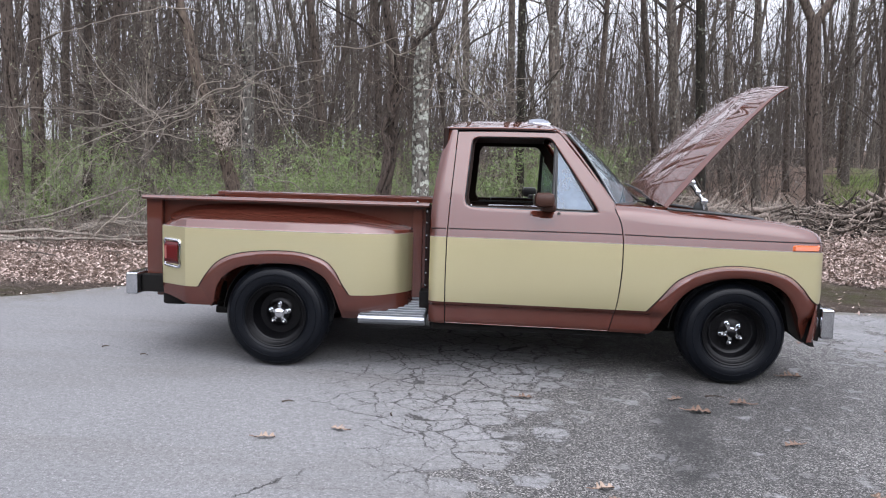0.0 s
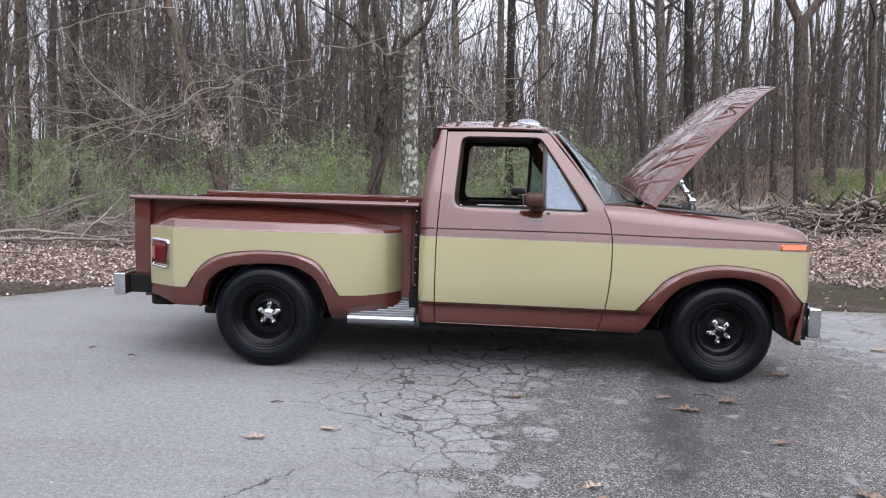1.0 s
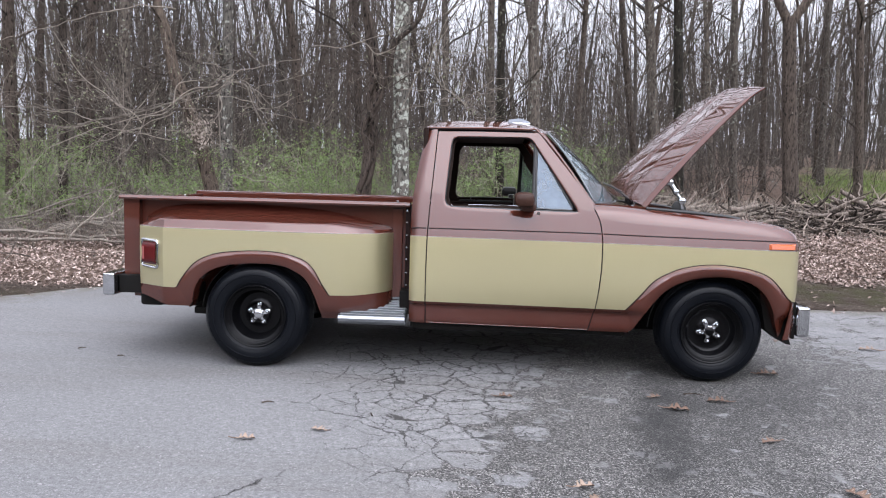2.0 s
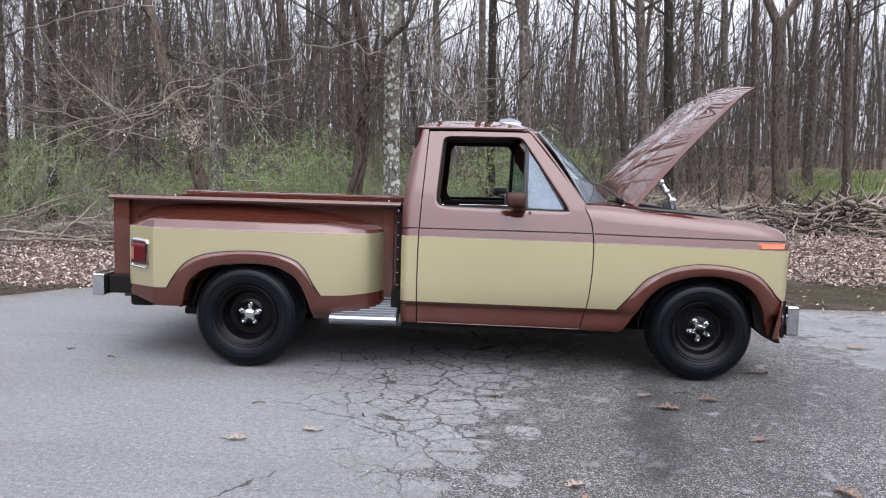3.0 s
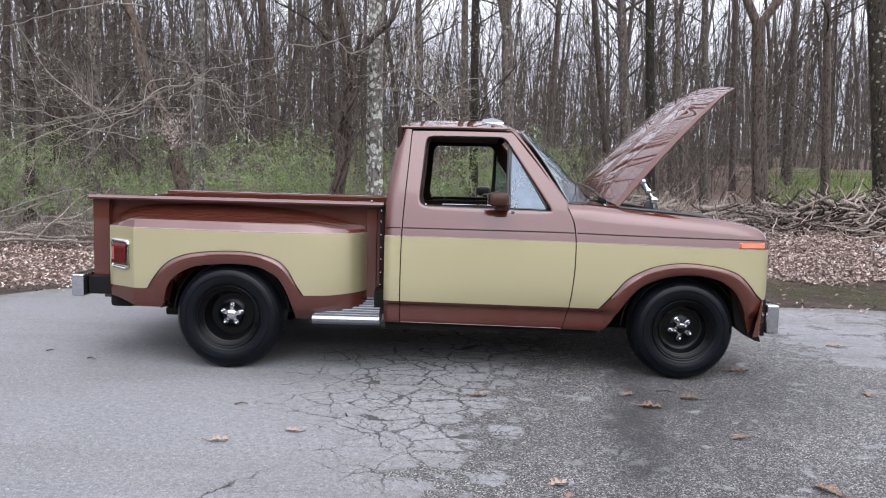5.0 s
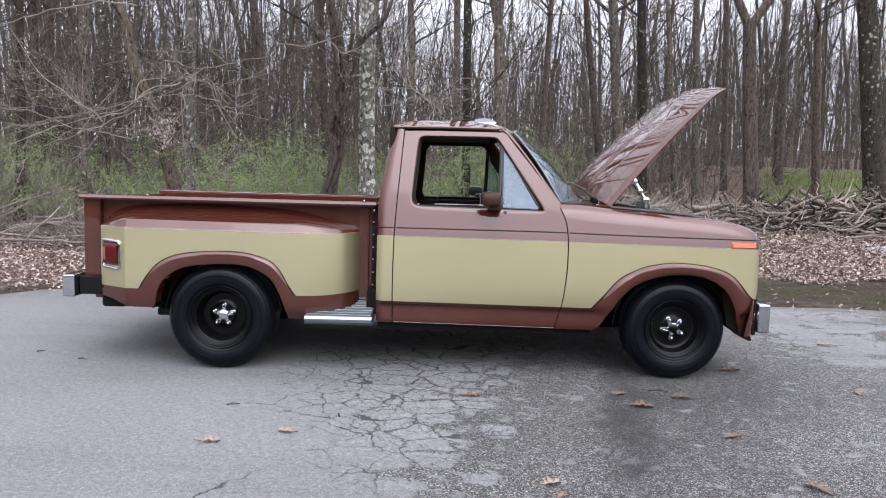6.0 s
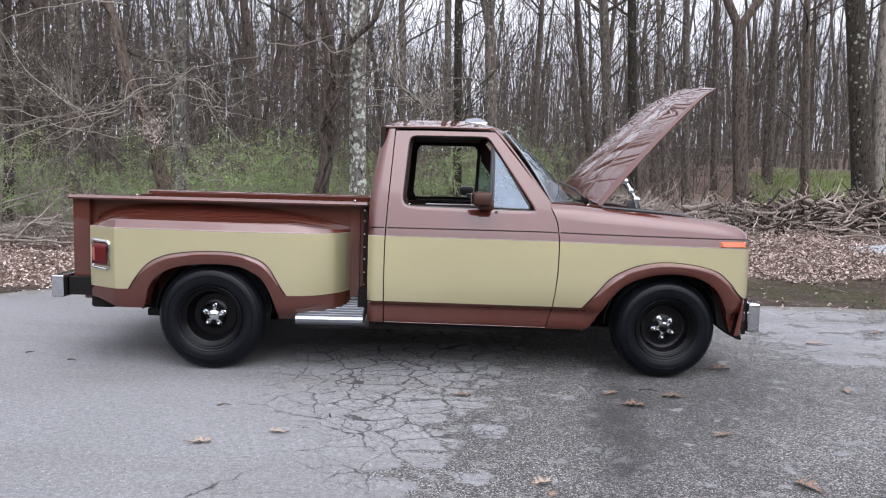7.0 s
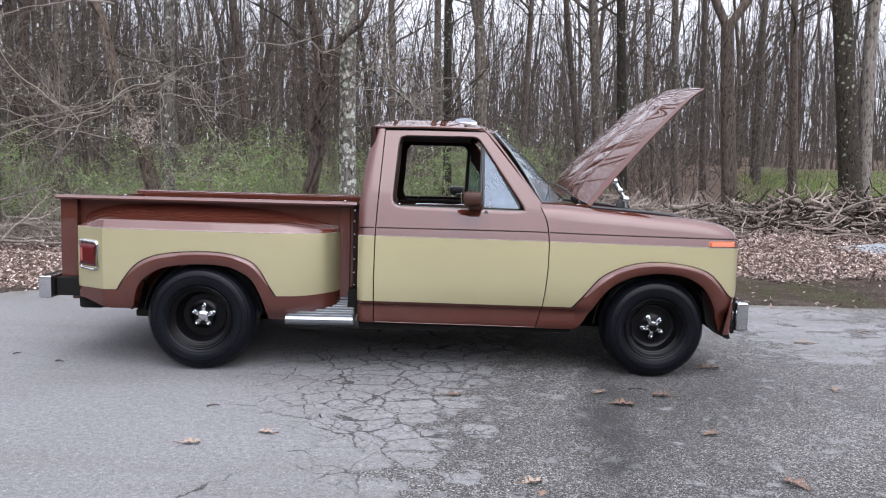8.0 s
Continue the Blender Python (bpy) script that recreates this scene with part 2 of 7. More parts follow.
def ground_mat():
    """Bare earth with leaf mould; muddy along the road's edge, mossy grass on the bank to the right."""
    m, n, l, p = nodes_of("woodland_floor")
    v = coords(n, l)
    big, mid, fine = noise_tex(n, l, v, 0.35, 5), noise_tex(n, l, v, 4, 6, 0.65), noise_tex(n, l, v, 35, 5, 0.7)
    leafy = ramp(n, [(0.25, (0.033, 0.023, 0.0175)), (0.5, (0.092, 0.064, 0.049)), (0.75, (0.165, 0.12, 0.096))])
    l.new(math_node(n, l, "MULTIPLY_ADD", fine, 0.6, math_node(n, l, "MULTIPLY", mid, 0.4)), leafy.inputs[0])
    rut = noise_tex(n, l, coords(n, l, (0.45, 1.7, 1)), 2.2, 7, 0.72)
    mud = mix_col(n, l, fine, (0.016, 0.0118, 0.009), (0.062, 0.046, 0.036))
    mud = mix_col(n, l, math_node(n, l, "MULTIPLY_ADD", rut, 3.2, -1.5, True), mud, (0.098, 0.080, 0.068))
    mud = mix_col(n, l, math_node(n, l, "MULTIPLY_ADD", big, 4.0, math_node(n, l, "MULTIPLY_ADD", mid, 2.0, -3.1), True), mud, (0.040, 0.042, 0.018))
    sep = n.new("ShaderNodeSeparateXYZ")
    l.new(v, sep.inputs[0])
    x, y = sep.outputs[0], sep.outputs[1]
    reach = math_node(n, l, "MULTIPLY_ADD", math_node(n, l, "MULTIPLY_ADD", x, 0.25, 0.3, True), 1.5, 3.85)
    dist = math_node(n, l, "SUBTRACT", reach, math_node(n, l, "ADD", y, math_node(n, l, "MULTIPLY_ADD", mid, 1.6, -0.8)))
    c = mix_col(n, l, math_node(n, l, "MULTIPLY", dist, 2.0, clamp=True), leafy.outputs[0], mud)
    green = mix_col(n, l, fine, (0.038, 0.052, 0.015), (0.10, 0.126, 0.036))
    gx = math_node(n, l, "MULTIPLY_ADD", math_node(n, l, "MULTIPLY_ADD", y, -0.405, x), 1.2, -4.2, True)
    gy = math_node(n, l, "MULTIPLY", math_node(n, l, "MULTIPLY_ADD", y, 0.3, -3.0, True), math_node(n, l, "MULTIPLY_ADD", y, -0.1, 3.6, True))
    gm = math_node(n, l, "MULTIPLY", math_node(n, l, "MULTIPLY", gx, gy), math_node(n, l, "MULTIPLY_ADD", big, 4, -1.2, True))
    c = mix_col(n, l, gm, c, green)
    l.new(c, p.inputs["Base Color"])
    p.inputs["Roughness"].default_value, p.inputs["Specular IOR Level"].default_value = 0.95, 0.1
    bump(n, l, p, math_node(n, l, "ADD", fine, mid), 0.9, 0.04)
    return m


def road_mat():
    """Worn asphalt: a paler, smoother skin that breaks up along a net of cracks and gives way to coarse aggregate."""
    m, n, l, p = nodes_of("worn_asphalt")
    v = coords(n, l)
    sep = n.new("ShaderNodeSeparateXYZ")
    l.new(v, sep.inputs[0])
    x, y = sep.outputs[0], sep.outputs[1]
    big, mid = noise_tex(n, l, v, 0.5, 5), noise_tex(n, l, v, 3.2, 6, 0.7)
    blot = noise_tex(n, l, coords(n, l, (1.0, 1.5, 1)), 2.6, 5, 0.6)
    grit, dust = noise_tex(n, l, v, 95, 3, 0.8), noise_tex(n, l, v, 16, 6, 0.7)
    stones = n.new("ShaderNodeTexVoronoi")
    stones.inputs["Scale"].default_value = 170
    l.new(v, stones.inputs["Vector"])
    hue = n.new("ShaderNodeSeparateColor")
    l.new(stones.outputs["Color"], hue.inputs[0])
    # a jagged warp for the crack net
    warp = n.new("ShaderNodeVectorMath")
    warp.operation = "MULTIPLY_ADD"
    wob = n.new("ShaderNodeTexNoise")
    wob.inputs["Scale"].default_value, wob.inputs["Detail"].default_value, wob.inputs["Roughness"].default_value = 6, 7, 0.7
    l.new(v, wob.inputs["Vector"])
    l.new(wob.outputs["Color"], warp.inputs[0])
    warp.inputs[1].default_value = (0.16, 0.16, 0)
    l.new(v, warp.inputs[2])
    nets = []
    for scale in (4.6, 9.5, 1.5, 17.0):
        vor = n.new("ShaderNodeTexVoronoi")
        vor.feature = "DISTANCE_TO_EDGE"
        vor.inputs["Scale"].default_value = scale
        l.new(warp.outputs[0], vor.inputs["Vector"])
        nets.append(vor.outputs["Distance"])
    # how far each spot lies past the line where the skin gives way
    edge = math_node(n, l, "MULTIPLY_ADD", y, -0.20, math_node(n, l, "SUBTRACT", x, 1.69))
    edge = math_node(n, l, "ADD", edge, math_node(n, l, "MULTIPLY_ADD", blot, 1.5, -0.75))
    far_pale = math_node(n, l, "MULTIPLY_ADD", x, 0.8, -2.7, True)
    edge = math_node(n, l, "SUBTRACT", edge, math_node(n, l, "MULTIPLY", math_node(n, l, "MULTIPLY", far_pale, math_node(n, l, "MULTIPLY_ADD", y, 1.2, 0.15, True)), math_node(n, l, "MULTIPLY_ADD", mid, 8.0, -0.6)))
    gap = math_node(n, l, "MULTIPLY_ADD", edge, 0.42, 0.06, True)
    worn = math_node(n, l, "MULTIPLY", math_node(n, l, "SUBTRACT", gap, math_node(n, l, "MULTIPLY", nets[0], 0.62)), 26, clamp=True)
    # scraps of skin left standing in the coarse part
    scraps = noise_tex(n, l, coords(n, l, (1.0, 1.15, 1)), 5.0, 3, 0.6)
    worn = math_node(n, l, "MULTIPLY", worn, math_node(n, l, "MULTIPLY_ADD", scraps, -20.0, 12.9, True))
    # fine cracks in the skin, thinning out to the left and towards the near side
    zone = math_node(n, l, "MULTIPLY_ADD", edge, 0.75, 1.30, True)
    zone = math_node(n, l, "MULTIPLY", zone, math_node(n, l, "MULTIPLY_ADD", y, 0.8, math_node(n, l, "ADD", edge, 1.9), True))
    patch = math_node(n, l, "MULTIPLY", zone, math_node(n, l, "MULTIPLY_ADD", mid, 3.0, -0.70, True))
    patch = math_node(n, l, "MULTIPLY", patch, math_node(n, l, "MULTIPLY_ADD", far_pale, -0.75, 1.0))
    lines = None
    for dist, width in ((nets[0], 0.036), (nets[1], 0.023), (nets[3], 0.010)):
        line = math_node(n, l, "MULTIPLY", math_node(n, l, "SUBTRACT", math_node(n, l, "MULTIPLY", patch, width), dist), 130, clamp=True)
        lines = line if lines is None else math_node(n, l, "MAXIMUM", lines, line)
    long = math_node(n, l, "MULTIPLY", math_node(n, l, "SUBTRACT", math_node(n, l, "MULTIPLY_ADD", mid, 0.012, -0.0035), nets[2]), 130, clamp=True)
    lines = math_node(n, l, "MAXIMUM", lines, math_node(n, l, "MULTIPLY", long, math_node(n, l, "MULTIPLY_ADD", edge, 0.7, 0.9, True)))
    # one long crack near the camera
    ax, ay = math_node(n, l, "SUBTRACT", x, 0.41), math_node(n, l, "ADD", y, 2.0)
    off = math_node(n, l, "SUBTRACT", math_node(n, l, "MULTIPLY", ax, 0.83), math_node(n, l, "MULTIPLY", ay, 0.56))
    off = math_node(n, l, "ABSOLUTE", math_node(n, l, "ADD", off, math_node(n, l, "MULTIPLY_ADD", dust, 0.14, -0.07)))
    along = math_node(n, l, "ABSOLUTE", math_node(n, l, "SUBTRACT", math_node(n, l, "ADD", math_node(n, l, "MULTIPLY", ax, 0.56), math_node(n, l, "MULTIPLY", ay, 0.83)), 0.12))
    wide = math_node(n, l, "MULTIPLY_ADD", along, -0.035, math_node(n, l, "MULTIPLY", mid, 0.021))
    lines = math_node(n, l, "MAXIMUM", lines, math_node(n, l, "MULTIPLY", math_node(n, l, "SUBTRACT", wide, off), 200, clamp=True))
    lines = math_node(n, l, "MULTIPLY", lines, math_node(n, l, "MULTIPLY_ADD", worn, -0.75, 1.0))
    pale = mix_col(n, l, math_node(n, l, "MULTIPLY_ADD", big, 1.8, -0.4, True), (0.093, 0.0921, 0.0933), (0.138, 0.1366, 0.1385))
    pale = mix_col(n, l, math_node(n, l, "MULTIPLY", zone, 0.55), pale, (0.188, 0.186, 0.187))
    pebble = math_node(n, l, "MULTIPLY_ADD", hue.outputs[1], 0.60, 0.70)
    track = n.new("ShaderNodeMapping")
    track.inputs["Rotation"].default_value, track.inputs["Scale"].default_value = (0, 0, radians(-14)), (0.20, 1.5, 1)
    l.new(v, track.inputs["Vector"])
    streak = noise_tex(n, l, track.outputs["Vector"], 1.5, 5, 0.62)
    pale = mix_col(n, l, math_node(n, l, "MULTIPLY_ADD", streak, 4.0, -1.85, True), pale, (0.092, 0.086, 0.081))
    speck = n.new("ShaderNodeVectorMath")
    speck.operation = "SCALE"
    l.new(pale, speck.inputs[0])
    l.new(pebble, speck.inputs["Scale"])
    pale = mix_col(n, l, math_node(n, l, "MULTIPLY_ADD", hue.outputs[2], 14, -13.2, True), speck.outputs[0], (0.25, 0.245, 0.24))
    pale = mix_col(n, l, math_node(n, l, "MULTIPLY_ADD", dust, 2.0, -0.75, True), pale, (0.102, 0.1008, 0.1008))
    pale = mix_col(n, l, math_node(n, l, "MULTIPLY_ADD", grit, 4.0, -2.65, True), pale, (0.26, 0.26, 0.262))
    pale = mix_col(n, l, math_node(n, l, "MULTIPLY_ADD", grit, -5.0, 1.9, True), pale, (0.075, 0.075, 0.076))
    grain = noise_tex(n, l, v, 38, 6, 0.82)
    rough_skin = n.new("ShaderNodeVectorMath")
    rough_skin.operation = "SCALE"
    l.new(pale, rough_skin.inputs[0])
    l.new(math_node(n, l, "MULTIPLY_ADD", grain, 2.2, -0.08), rough_skin.inputs["Scale"])
    pale = rough_skin.outputs[0]
    coarse = ramp(n, [(0.0, (0.009, 0.0084, 0.008)), (0.35, (0.031, 0.0296, 0.0285)), (0.62, (0.090, 0.086, 0.082)), (0.84, (0.205, 0.196, 0.186)), (1.0, (0.43, 0.41, 0.39))])
    l.new(hue.outputs[0], coarse.inputs[0])
    coarse = mix_col(n, l, math_node(n, l, "MULTIPLY_ADD", dust, 0.8, -0.36, True), coarse.outputs[0], (0.075, 0.0725, 0.070))
    tar = n.new("ShaderNodeVectorMath")
    tar.operation = "SCALE"
    l.new(coarse, tar.inputs[0])
    l.new(math_node(n, l, "MULTIPLY_ADD", big, -1.7, math_node(n, l, "MULTIPLY_ADD", mid, -0.5, 1.86)), tar.inputs["Scale"])
    coarse = tar.outputs[0]
    c = mix_col(n, l, worn, pale, coarse)
    c = mix_col(n, l, math_node(n, l, "MULTIPLY", lines, 0.95), c, (0.014, 0.0130, 0.0120))
    # an old dark drip stain below the engine
    sx = math_node(n, l, "MULTIPLY", math_node(n, l, "SUBTRACT", math_node(n, l, "MULTIPLY_ADD", y, -0.16, x), 2.58), 4.2)
    sy = math_node(n, l, "MULTIPLY", math_node(n, l, "ADD", y, 0.9), 0.62)
    drip = math_node(n, l, "ADD", math_node(n, l, "MULTIPLY", sx, sx), math_node(n, l, "MULTIPLY", sy, sy))
    drip = math_node(n, l, "MULTIPLY_ADD", drip, -1.0, math_node(n, l, "MULTIPLY_ADD", mid, 2.4, -0.35), True)
    wet = n.new("ShaderNodeVectorMath")
    wet.operation = "SCALE"
    l.new(c, wet.inputs[0])
    l.new(math_node(n, l, "MULTIPLY_ADD", drip, -0.66, 1.0), wet.inputs["Scale"])
    c = wet.outputs[0]
    # washed-out soil and moss along the far edge
    silt = math_node(n, l, "MULTIPLY_ADD", math_node(n, l, "SUBTRACT", y, 2.72), 2.2, math_node(n, l, "MULTIPLY_ADD", mid, 3.0, -1.6), True)
    corner = math_node(n, l, "MULTIPLY_ADD", math_node(n, l, "MULTIPLY_ADD", x, -1.6, y), 1.1, math_node(n, l, "MULTIPLY_ADD", mid, 4.0, -9.3), True)
    silt = math_node(n, l, "MAXIMUM", silt, corner)
    c = mix_col(n, l, math_node(n, l, "MULTIPLY", silt, 0.85), c, mix_col(n, l, dust, (0.030, 0.026, 0.015), (0.10, 0.085, 0.055)))
    l.new(c, p.inputs["Base Color"])
    p.inputs["Roughness"].default_value = 0.82
    h = math_node(n, l, "MULTIPLY_ADD", math_node(n, l, "MULTIPLY", stones.outputs["Distance"], worn), -0.8, math_node(n, l, "MULTIPLY", grit, 0.35))
    h = math_node(n, l, "MULTIPLY_ADD", math_node(n, l, "MAXIMUM", lines, math_node(n, l, "MULTIPLY", worn, 0.4)), -1.2, h)
    bump(n, l, p, h, 0.8, 0.010)
    return m


FLOOR_WOODS, ASPHALT = ground_mat(), road_mat()
GRAVEL = simple("pale_gravel", (0.18, 0.192, 0.204), (0.252, 0.258, 0.264), 0.9, relief=0.6)


# ---- building helpers ----
def finish(name, me, material, parent=None, label="", smooth=35):
    me.materials.append(material)
    if smooth:
        me.polygons.foreach_set("use_smooth", [True] * len(me.polygons))
        me.set_sharp_from_angle(angle=radians(smooth))
    ob = new(name, me)
    if parent is not None:
        ob.parent = parent
    if label:
        ob["label"] = label
    return ob


def thicken(bm, t):
    """Turns a sheet into a plate: both faces pushed out by half the thickness, edges closed."""
    bmesh.ops.recalc_face_normals(bm, faces=bm.faces)
    bm.normal_update()
    faces = list(bm.faces)
    rims = [(e.verts[0], e.verts[1]) for e in bm.edges if len(e.link_faces) == 1]
    back = {}
    for v in list(bm.verts):
        d = v.normal * (t / 2)
        back[v] = bm.verts.new(v.co - d)
        v.co += d
    for f in faces:
        bm.faces.new([back[v] for v in reversed(f.verts)])
    for a, b in rims:
        bm.faces.new((a, b, back[b], back[a]))


def part(name, bm, material, parent, label="", smooth=35, thick=0.0):
    """Links a bmesh as one mesh object under a thing or a part; thick gives a sheet its thickness."""
    me = bpy.data.meshes.new(name)
    bmesh.ops.remove_doubles(bm, verts=bm.verts, dist=0.0002)
    if thick:
        thicken(bm, thick)
    bmesh.ops.recalc_face_normals(bm, faces=bm.faces)
    flat_faces = bm.faces.layers.int.get("bevelled") is not None
    bm.to_mesh(me)
    bm.free()
    ob = finish(name, me, material, parent, label, smooth)
    if flat_faces:
        ob.modifiers.new("flat_faces", "WEIGHTED_NORMAL").keep_sharp = True
    return ob


def thing(name, label, category, group="", kind="", at=(0, 0, 0)):
    ob = new(name)
    ob.empty_display_size = 0.2
    ob.location = at
    return tagged(ob, label, category, group, kind)


def box(bm, x0, x1, y0, y1, z0, z1, bevel=0.0, m=None):
    r = bmesh.ops.create_cube(bm, size=1)
    vs = r["verts"]
    for v in vs:
        v.co = Vector(((x0 + x1) / 2 + v.co.x * (x1 - x0), (y0 + y1) / 2 + v.co.y * (y1 - y0), (z0 + z1) / 2 + v.co.z * (z1 - z0)))
    if bevel:
        es = list({e for v in vs for e in v.link_edges})
        r = bmesh.ops.bevel(bm, geom=es, offset=bevel, segments=2, affect="EDGES", profile=0.5)
        vs = list({v for f in r["faces"] for v in f.verts} | {v for v in vs if v.is_valid})
    if bevel and bm.faces.layers.int.get("bevelled") is None:
        bm.faces.layers.int.new("bevelled")
    if m is not None:
        bmesh.ops.transform(bm, matrix=m, verts=[v for v in vs if v.is_valid])
    return bm


def grid(bm, nu, nv, f, wrap_u=False):
    """A sheet of quads through f(u, v), u and v from 0 to 1."""
    rows = [[bm.verts.new(f(i / nu, j / nv)) for j in range(nv + 1)] for i in range(nu if wrap_u else nu + 1)]
    for i in range(nu):
        a, b = rows[i], rows[(i + 1) % len(rows)]
        for j in range(nv):
            try:
                bm.faces.new((a[j], b[j], b[j + 1], a[j + 1]))
            except ValueError:
                pass
    return bm


def lathe(bm, profile, centre, seg=48, start=0.0, sweep=360.0):
    """Turns (radius, y) pairs about an axis along y through the centre."""
    cx, cy, cz = centre
    full = sweep >= 360
    rings = []
    for i in range(seg if full else seg + 1):
        a = radians(start + sweep * i / seg)
        rings.append([bm.verts.new((cx + r * math.cos(a), cy + y, cz + r * math.sin(a))) for r, y in profile])
    for i in range(seg):
        a, b = rings[i], rings[(i + 1) % len(rings)]
        for j in range(len(profile) - 1):
            bm.faces.new((a[j], b[j], b[j + 1], a[j + 1]))
    return bm


def tube(bm, pts, radius, sides=8, closed=False):
    pts = [Vector(p) for p in pts]
    rad = radius if isinstance(radius, (list, tuple)) else [radius] * len(pts)
    rings = []
    for i, p in enumerate(pts):
        if closed:
            d = pts[(i + 1) % len(pts)] - pts[i - 1]
        else:
            d = pts[min(i + 1, len(pts) - 1)] - pts[max(i - 1, 0)]
        q = d.to_track_quat("Z", "Y")
        rings.append([bm.verts.new(p + q @ Vector((rad[i] * math.cos(2 * math.pi * k / sides), rad[i] * math.sin(2 * math.pi * k / sides), 0))) for k in range(sides)])
    for i in range(len(pts) if closed else len(pts) - 1):
        a, b = rings[i], rings[(i + 1) % len(rings)]
        for k in range(sides):
            bm.faces.new((a[k], a[(k + 1) % sides], b[(k + 1) % sides], b[k]))
    if not closed:
        for r in (rings[0], rings[-1]):
            bm.faces.new(r)
    return bm


def spline(ctrl):
    """A smooth monotone-safe curve through (t, value) pairs; ends held."""
    t = [c[0] for c in ctrl]
    v = [c[1] for c in ctrl]
    n = len(t)
    d = [(v[i + 1] - v[i]) / (t[i + 1] - t[i]) for i in range(n - 1)]
    g = [d[0]] + [0 if d[i - 1] * d[i] <= 0 else 2 * d[i - 1] * d[i] / (d[i - 1] + d[i]) for i in range(1, n - 1)] + [d[-1]]

    def f(x):
        if x <= t[0]:
            return v[0]
        if x >= t[-1]:
            return v[-1]
        i = max(k for k in range(n - 1) if t[k] <= x)
        h = t[i + 1] - t[i]
        s = (x - t[i]) / h
        return v[i] * (1 + 2 * s) * (1 - s) ** 2 + v[i + 1] * s * s * (3 - 2 * s) + h * (g[i] * s * (1 - s) ** 2 - g[i + 1] * s * s * (1 - s))
    return f


def smooth_path(pts, n):
    """n points along a Catmull-Rom curve through pts."""
    pts = [Vector(p) for p in pts]
    ext = [2 * pts[0] - pts[1]] + pts + [2 * pts[-1] - pts[-2]]
    out = []
    for k in range(n):
        s = k / (n - 1) * (len(pts) - 1)
        i = min(int(s), len(pts) - 2)
        s -= i
        a, b, c, d = ext[i:i + 4]
        out.append(0.5 * (2 * b + (c - a) * s + (2 * a - 5 * b + 4 * c - d) * s * s + (3 * b - a - 3 * c + d) * s ** 3))
    return out


def rounded(corners, r, seg=5):
    """A closed 2D outline with rounded corners; r: one radius or one a corner."""
    out, n = [], len(corners)
    for i, c in enumerate(corners):
        c = Vector(c)
        a, b = Vector(corners[i - 1]) - c, Vector(corners[(i + 1) % n]) - c
        rr = r[i] if isinstance(r, (list, tuple)) else r
        p, q = c + a.normalized() * rr, c + b.normalized() * rr
        for k in range(seg + 1):
            s = k / seg
            out.append((1 - s) ** 2 * p + 2 * s * (1 - s) * c + s * s * q)
    return out


def sstep(a, b, x):
    s = min(1.0, max(0.0, (x - a) / (b - a)))
    return s * s * (3 - 2 * s)


# ---- ground ----
def ground_z(x, y):
    """The lie of the land: level road, a leafy bank beyond it, higher to the right."""
    right = sstep(0.5, 5.0, x)
    z = -0.012 - 0.05 * sstep(2.9, 3.3, y) * (1 - sstep(3.6, 4.6, y))
    z += (0.12 + 0.40 * right) * sstep(3.9, 8.2, y)
    z += right * 1.5 * sstep(9.5, 32, y) * sstep(3, 12, x)
    z += 0.5 * sstep(14, 50, y) * (1 - right)
    if y > 3.6:
        k = min(1.0, (y - 3.6) / 3)
        z += k * (0.10 * noise.noise((x * 0.45, y * 0.45, 0.3)) + 0.04 * noise.noise((x * 1.7, y * 1.7, 4)))
    # unseen rise behind the camera, added to block the low sky
    if y < -19:
        z += 0.36 * min(31.0, -19 - y) + 0.3 * noise.noise((x * 0.1, y * 0.1, 7))
    if y > 55:
        z += 0.06 * (y - 55) + 0.8 * noise.noise((x * 0.04, y * 0.04, 2))
    return z


def axis_steps(stops):
    out = []
    for (a, b, n) in stops:
        out += [a + (b - a) * i / n for i in range(n)]
    return out + [stops[-1][1]]


gx = axis_steps([(-900, -60, 8), (-60, -16, 22), (-16, 24, 130), (24, 70, 22), (70, 900, 8)])
gy = axis_steps([(-900, -60, 8), (-60, 2, 40), (2, 14, 60), (14, 60, 46), (60, 140, 8), (140, 900, 6)])
gverts = [(x, y, ground_z(x, min(y, 140)) if abs(x) < 300 else ground_z(0, min(y, 140))) for x in gx for y in gy]
gfaces = [(i * len(gy) + j, (i + 1) * len(gy) + j, (i + 1) * len(gy) + j + 1, i * len(gy) + j + 1) for i in range(len(gx) - 1) for j in range(len(gy) - 1)]
me = bpy.data.meshes.new("ground")
me.from_pydata(gverts, [], gfaces)
ground = tagged(finish("ground", me, FLOOR_WOODS, smooth=60), "woodland floor of earth, leaf mould and moss", "ground", kind="structure")


def road_edge(x):
    return 3.08 - 0.95 * sstep(-2.5, -3.35, x) + 0.10 * noise.noise((x * 0.5, 1.3, 0)) + 0.06 * noise.noise((x * 2.1, 7.3, 0)) + 0.03 * noise.noise((x * 7, 3.3, 0))


bm = bmesh.new()
xs = axis_steps([(-34, -14, 10), (-14, 20, 340), (20, 38, 10)])


def road_at(x, v):
    y1 = road_edge(x)
    y = -14 + (y1 + 14) * v
    dip = 0.012 * noise.noise((x * 0.3, y * 0.3, 9))
    return (x, y, 0.0 + dip * sstep(0, 1, abs(y) / 6) * 0.5)


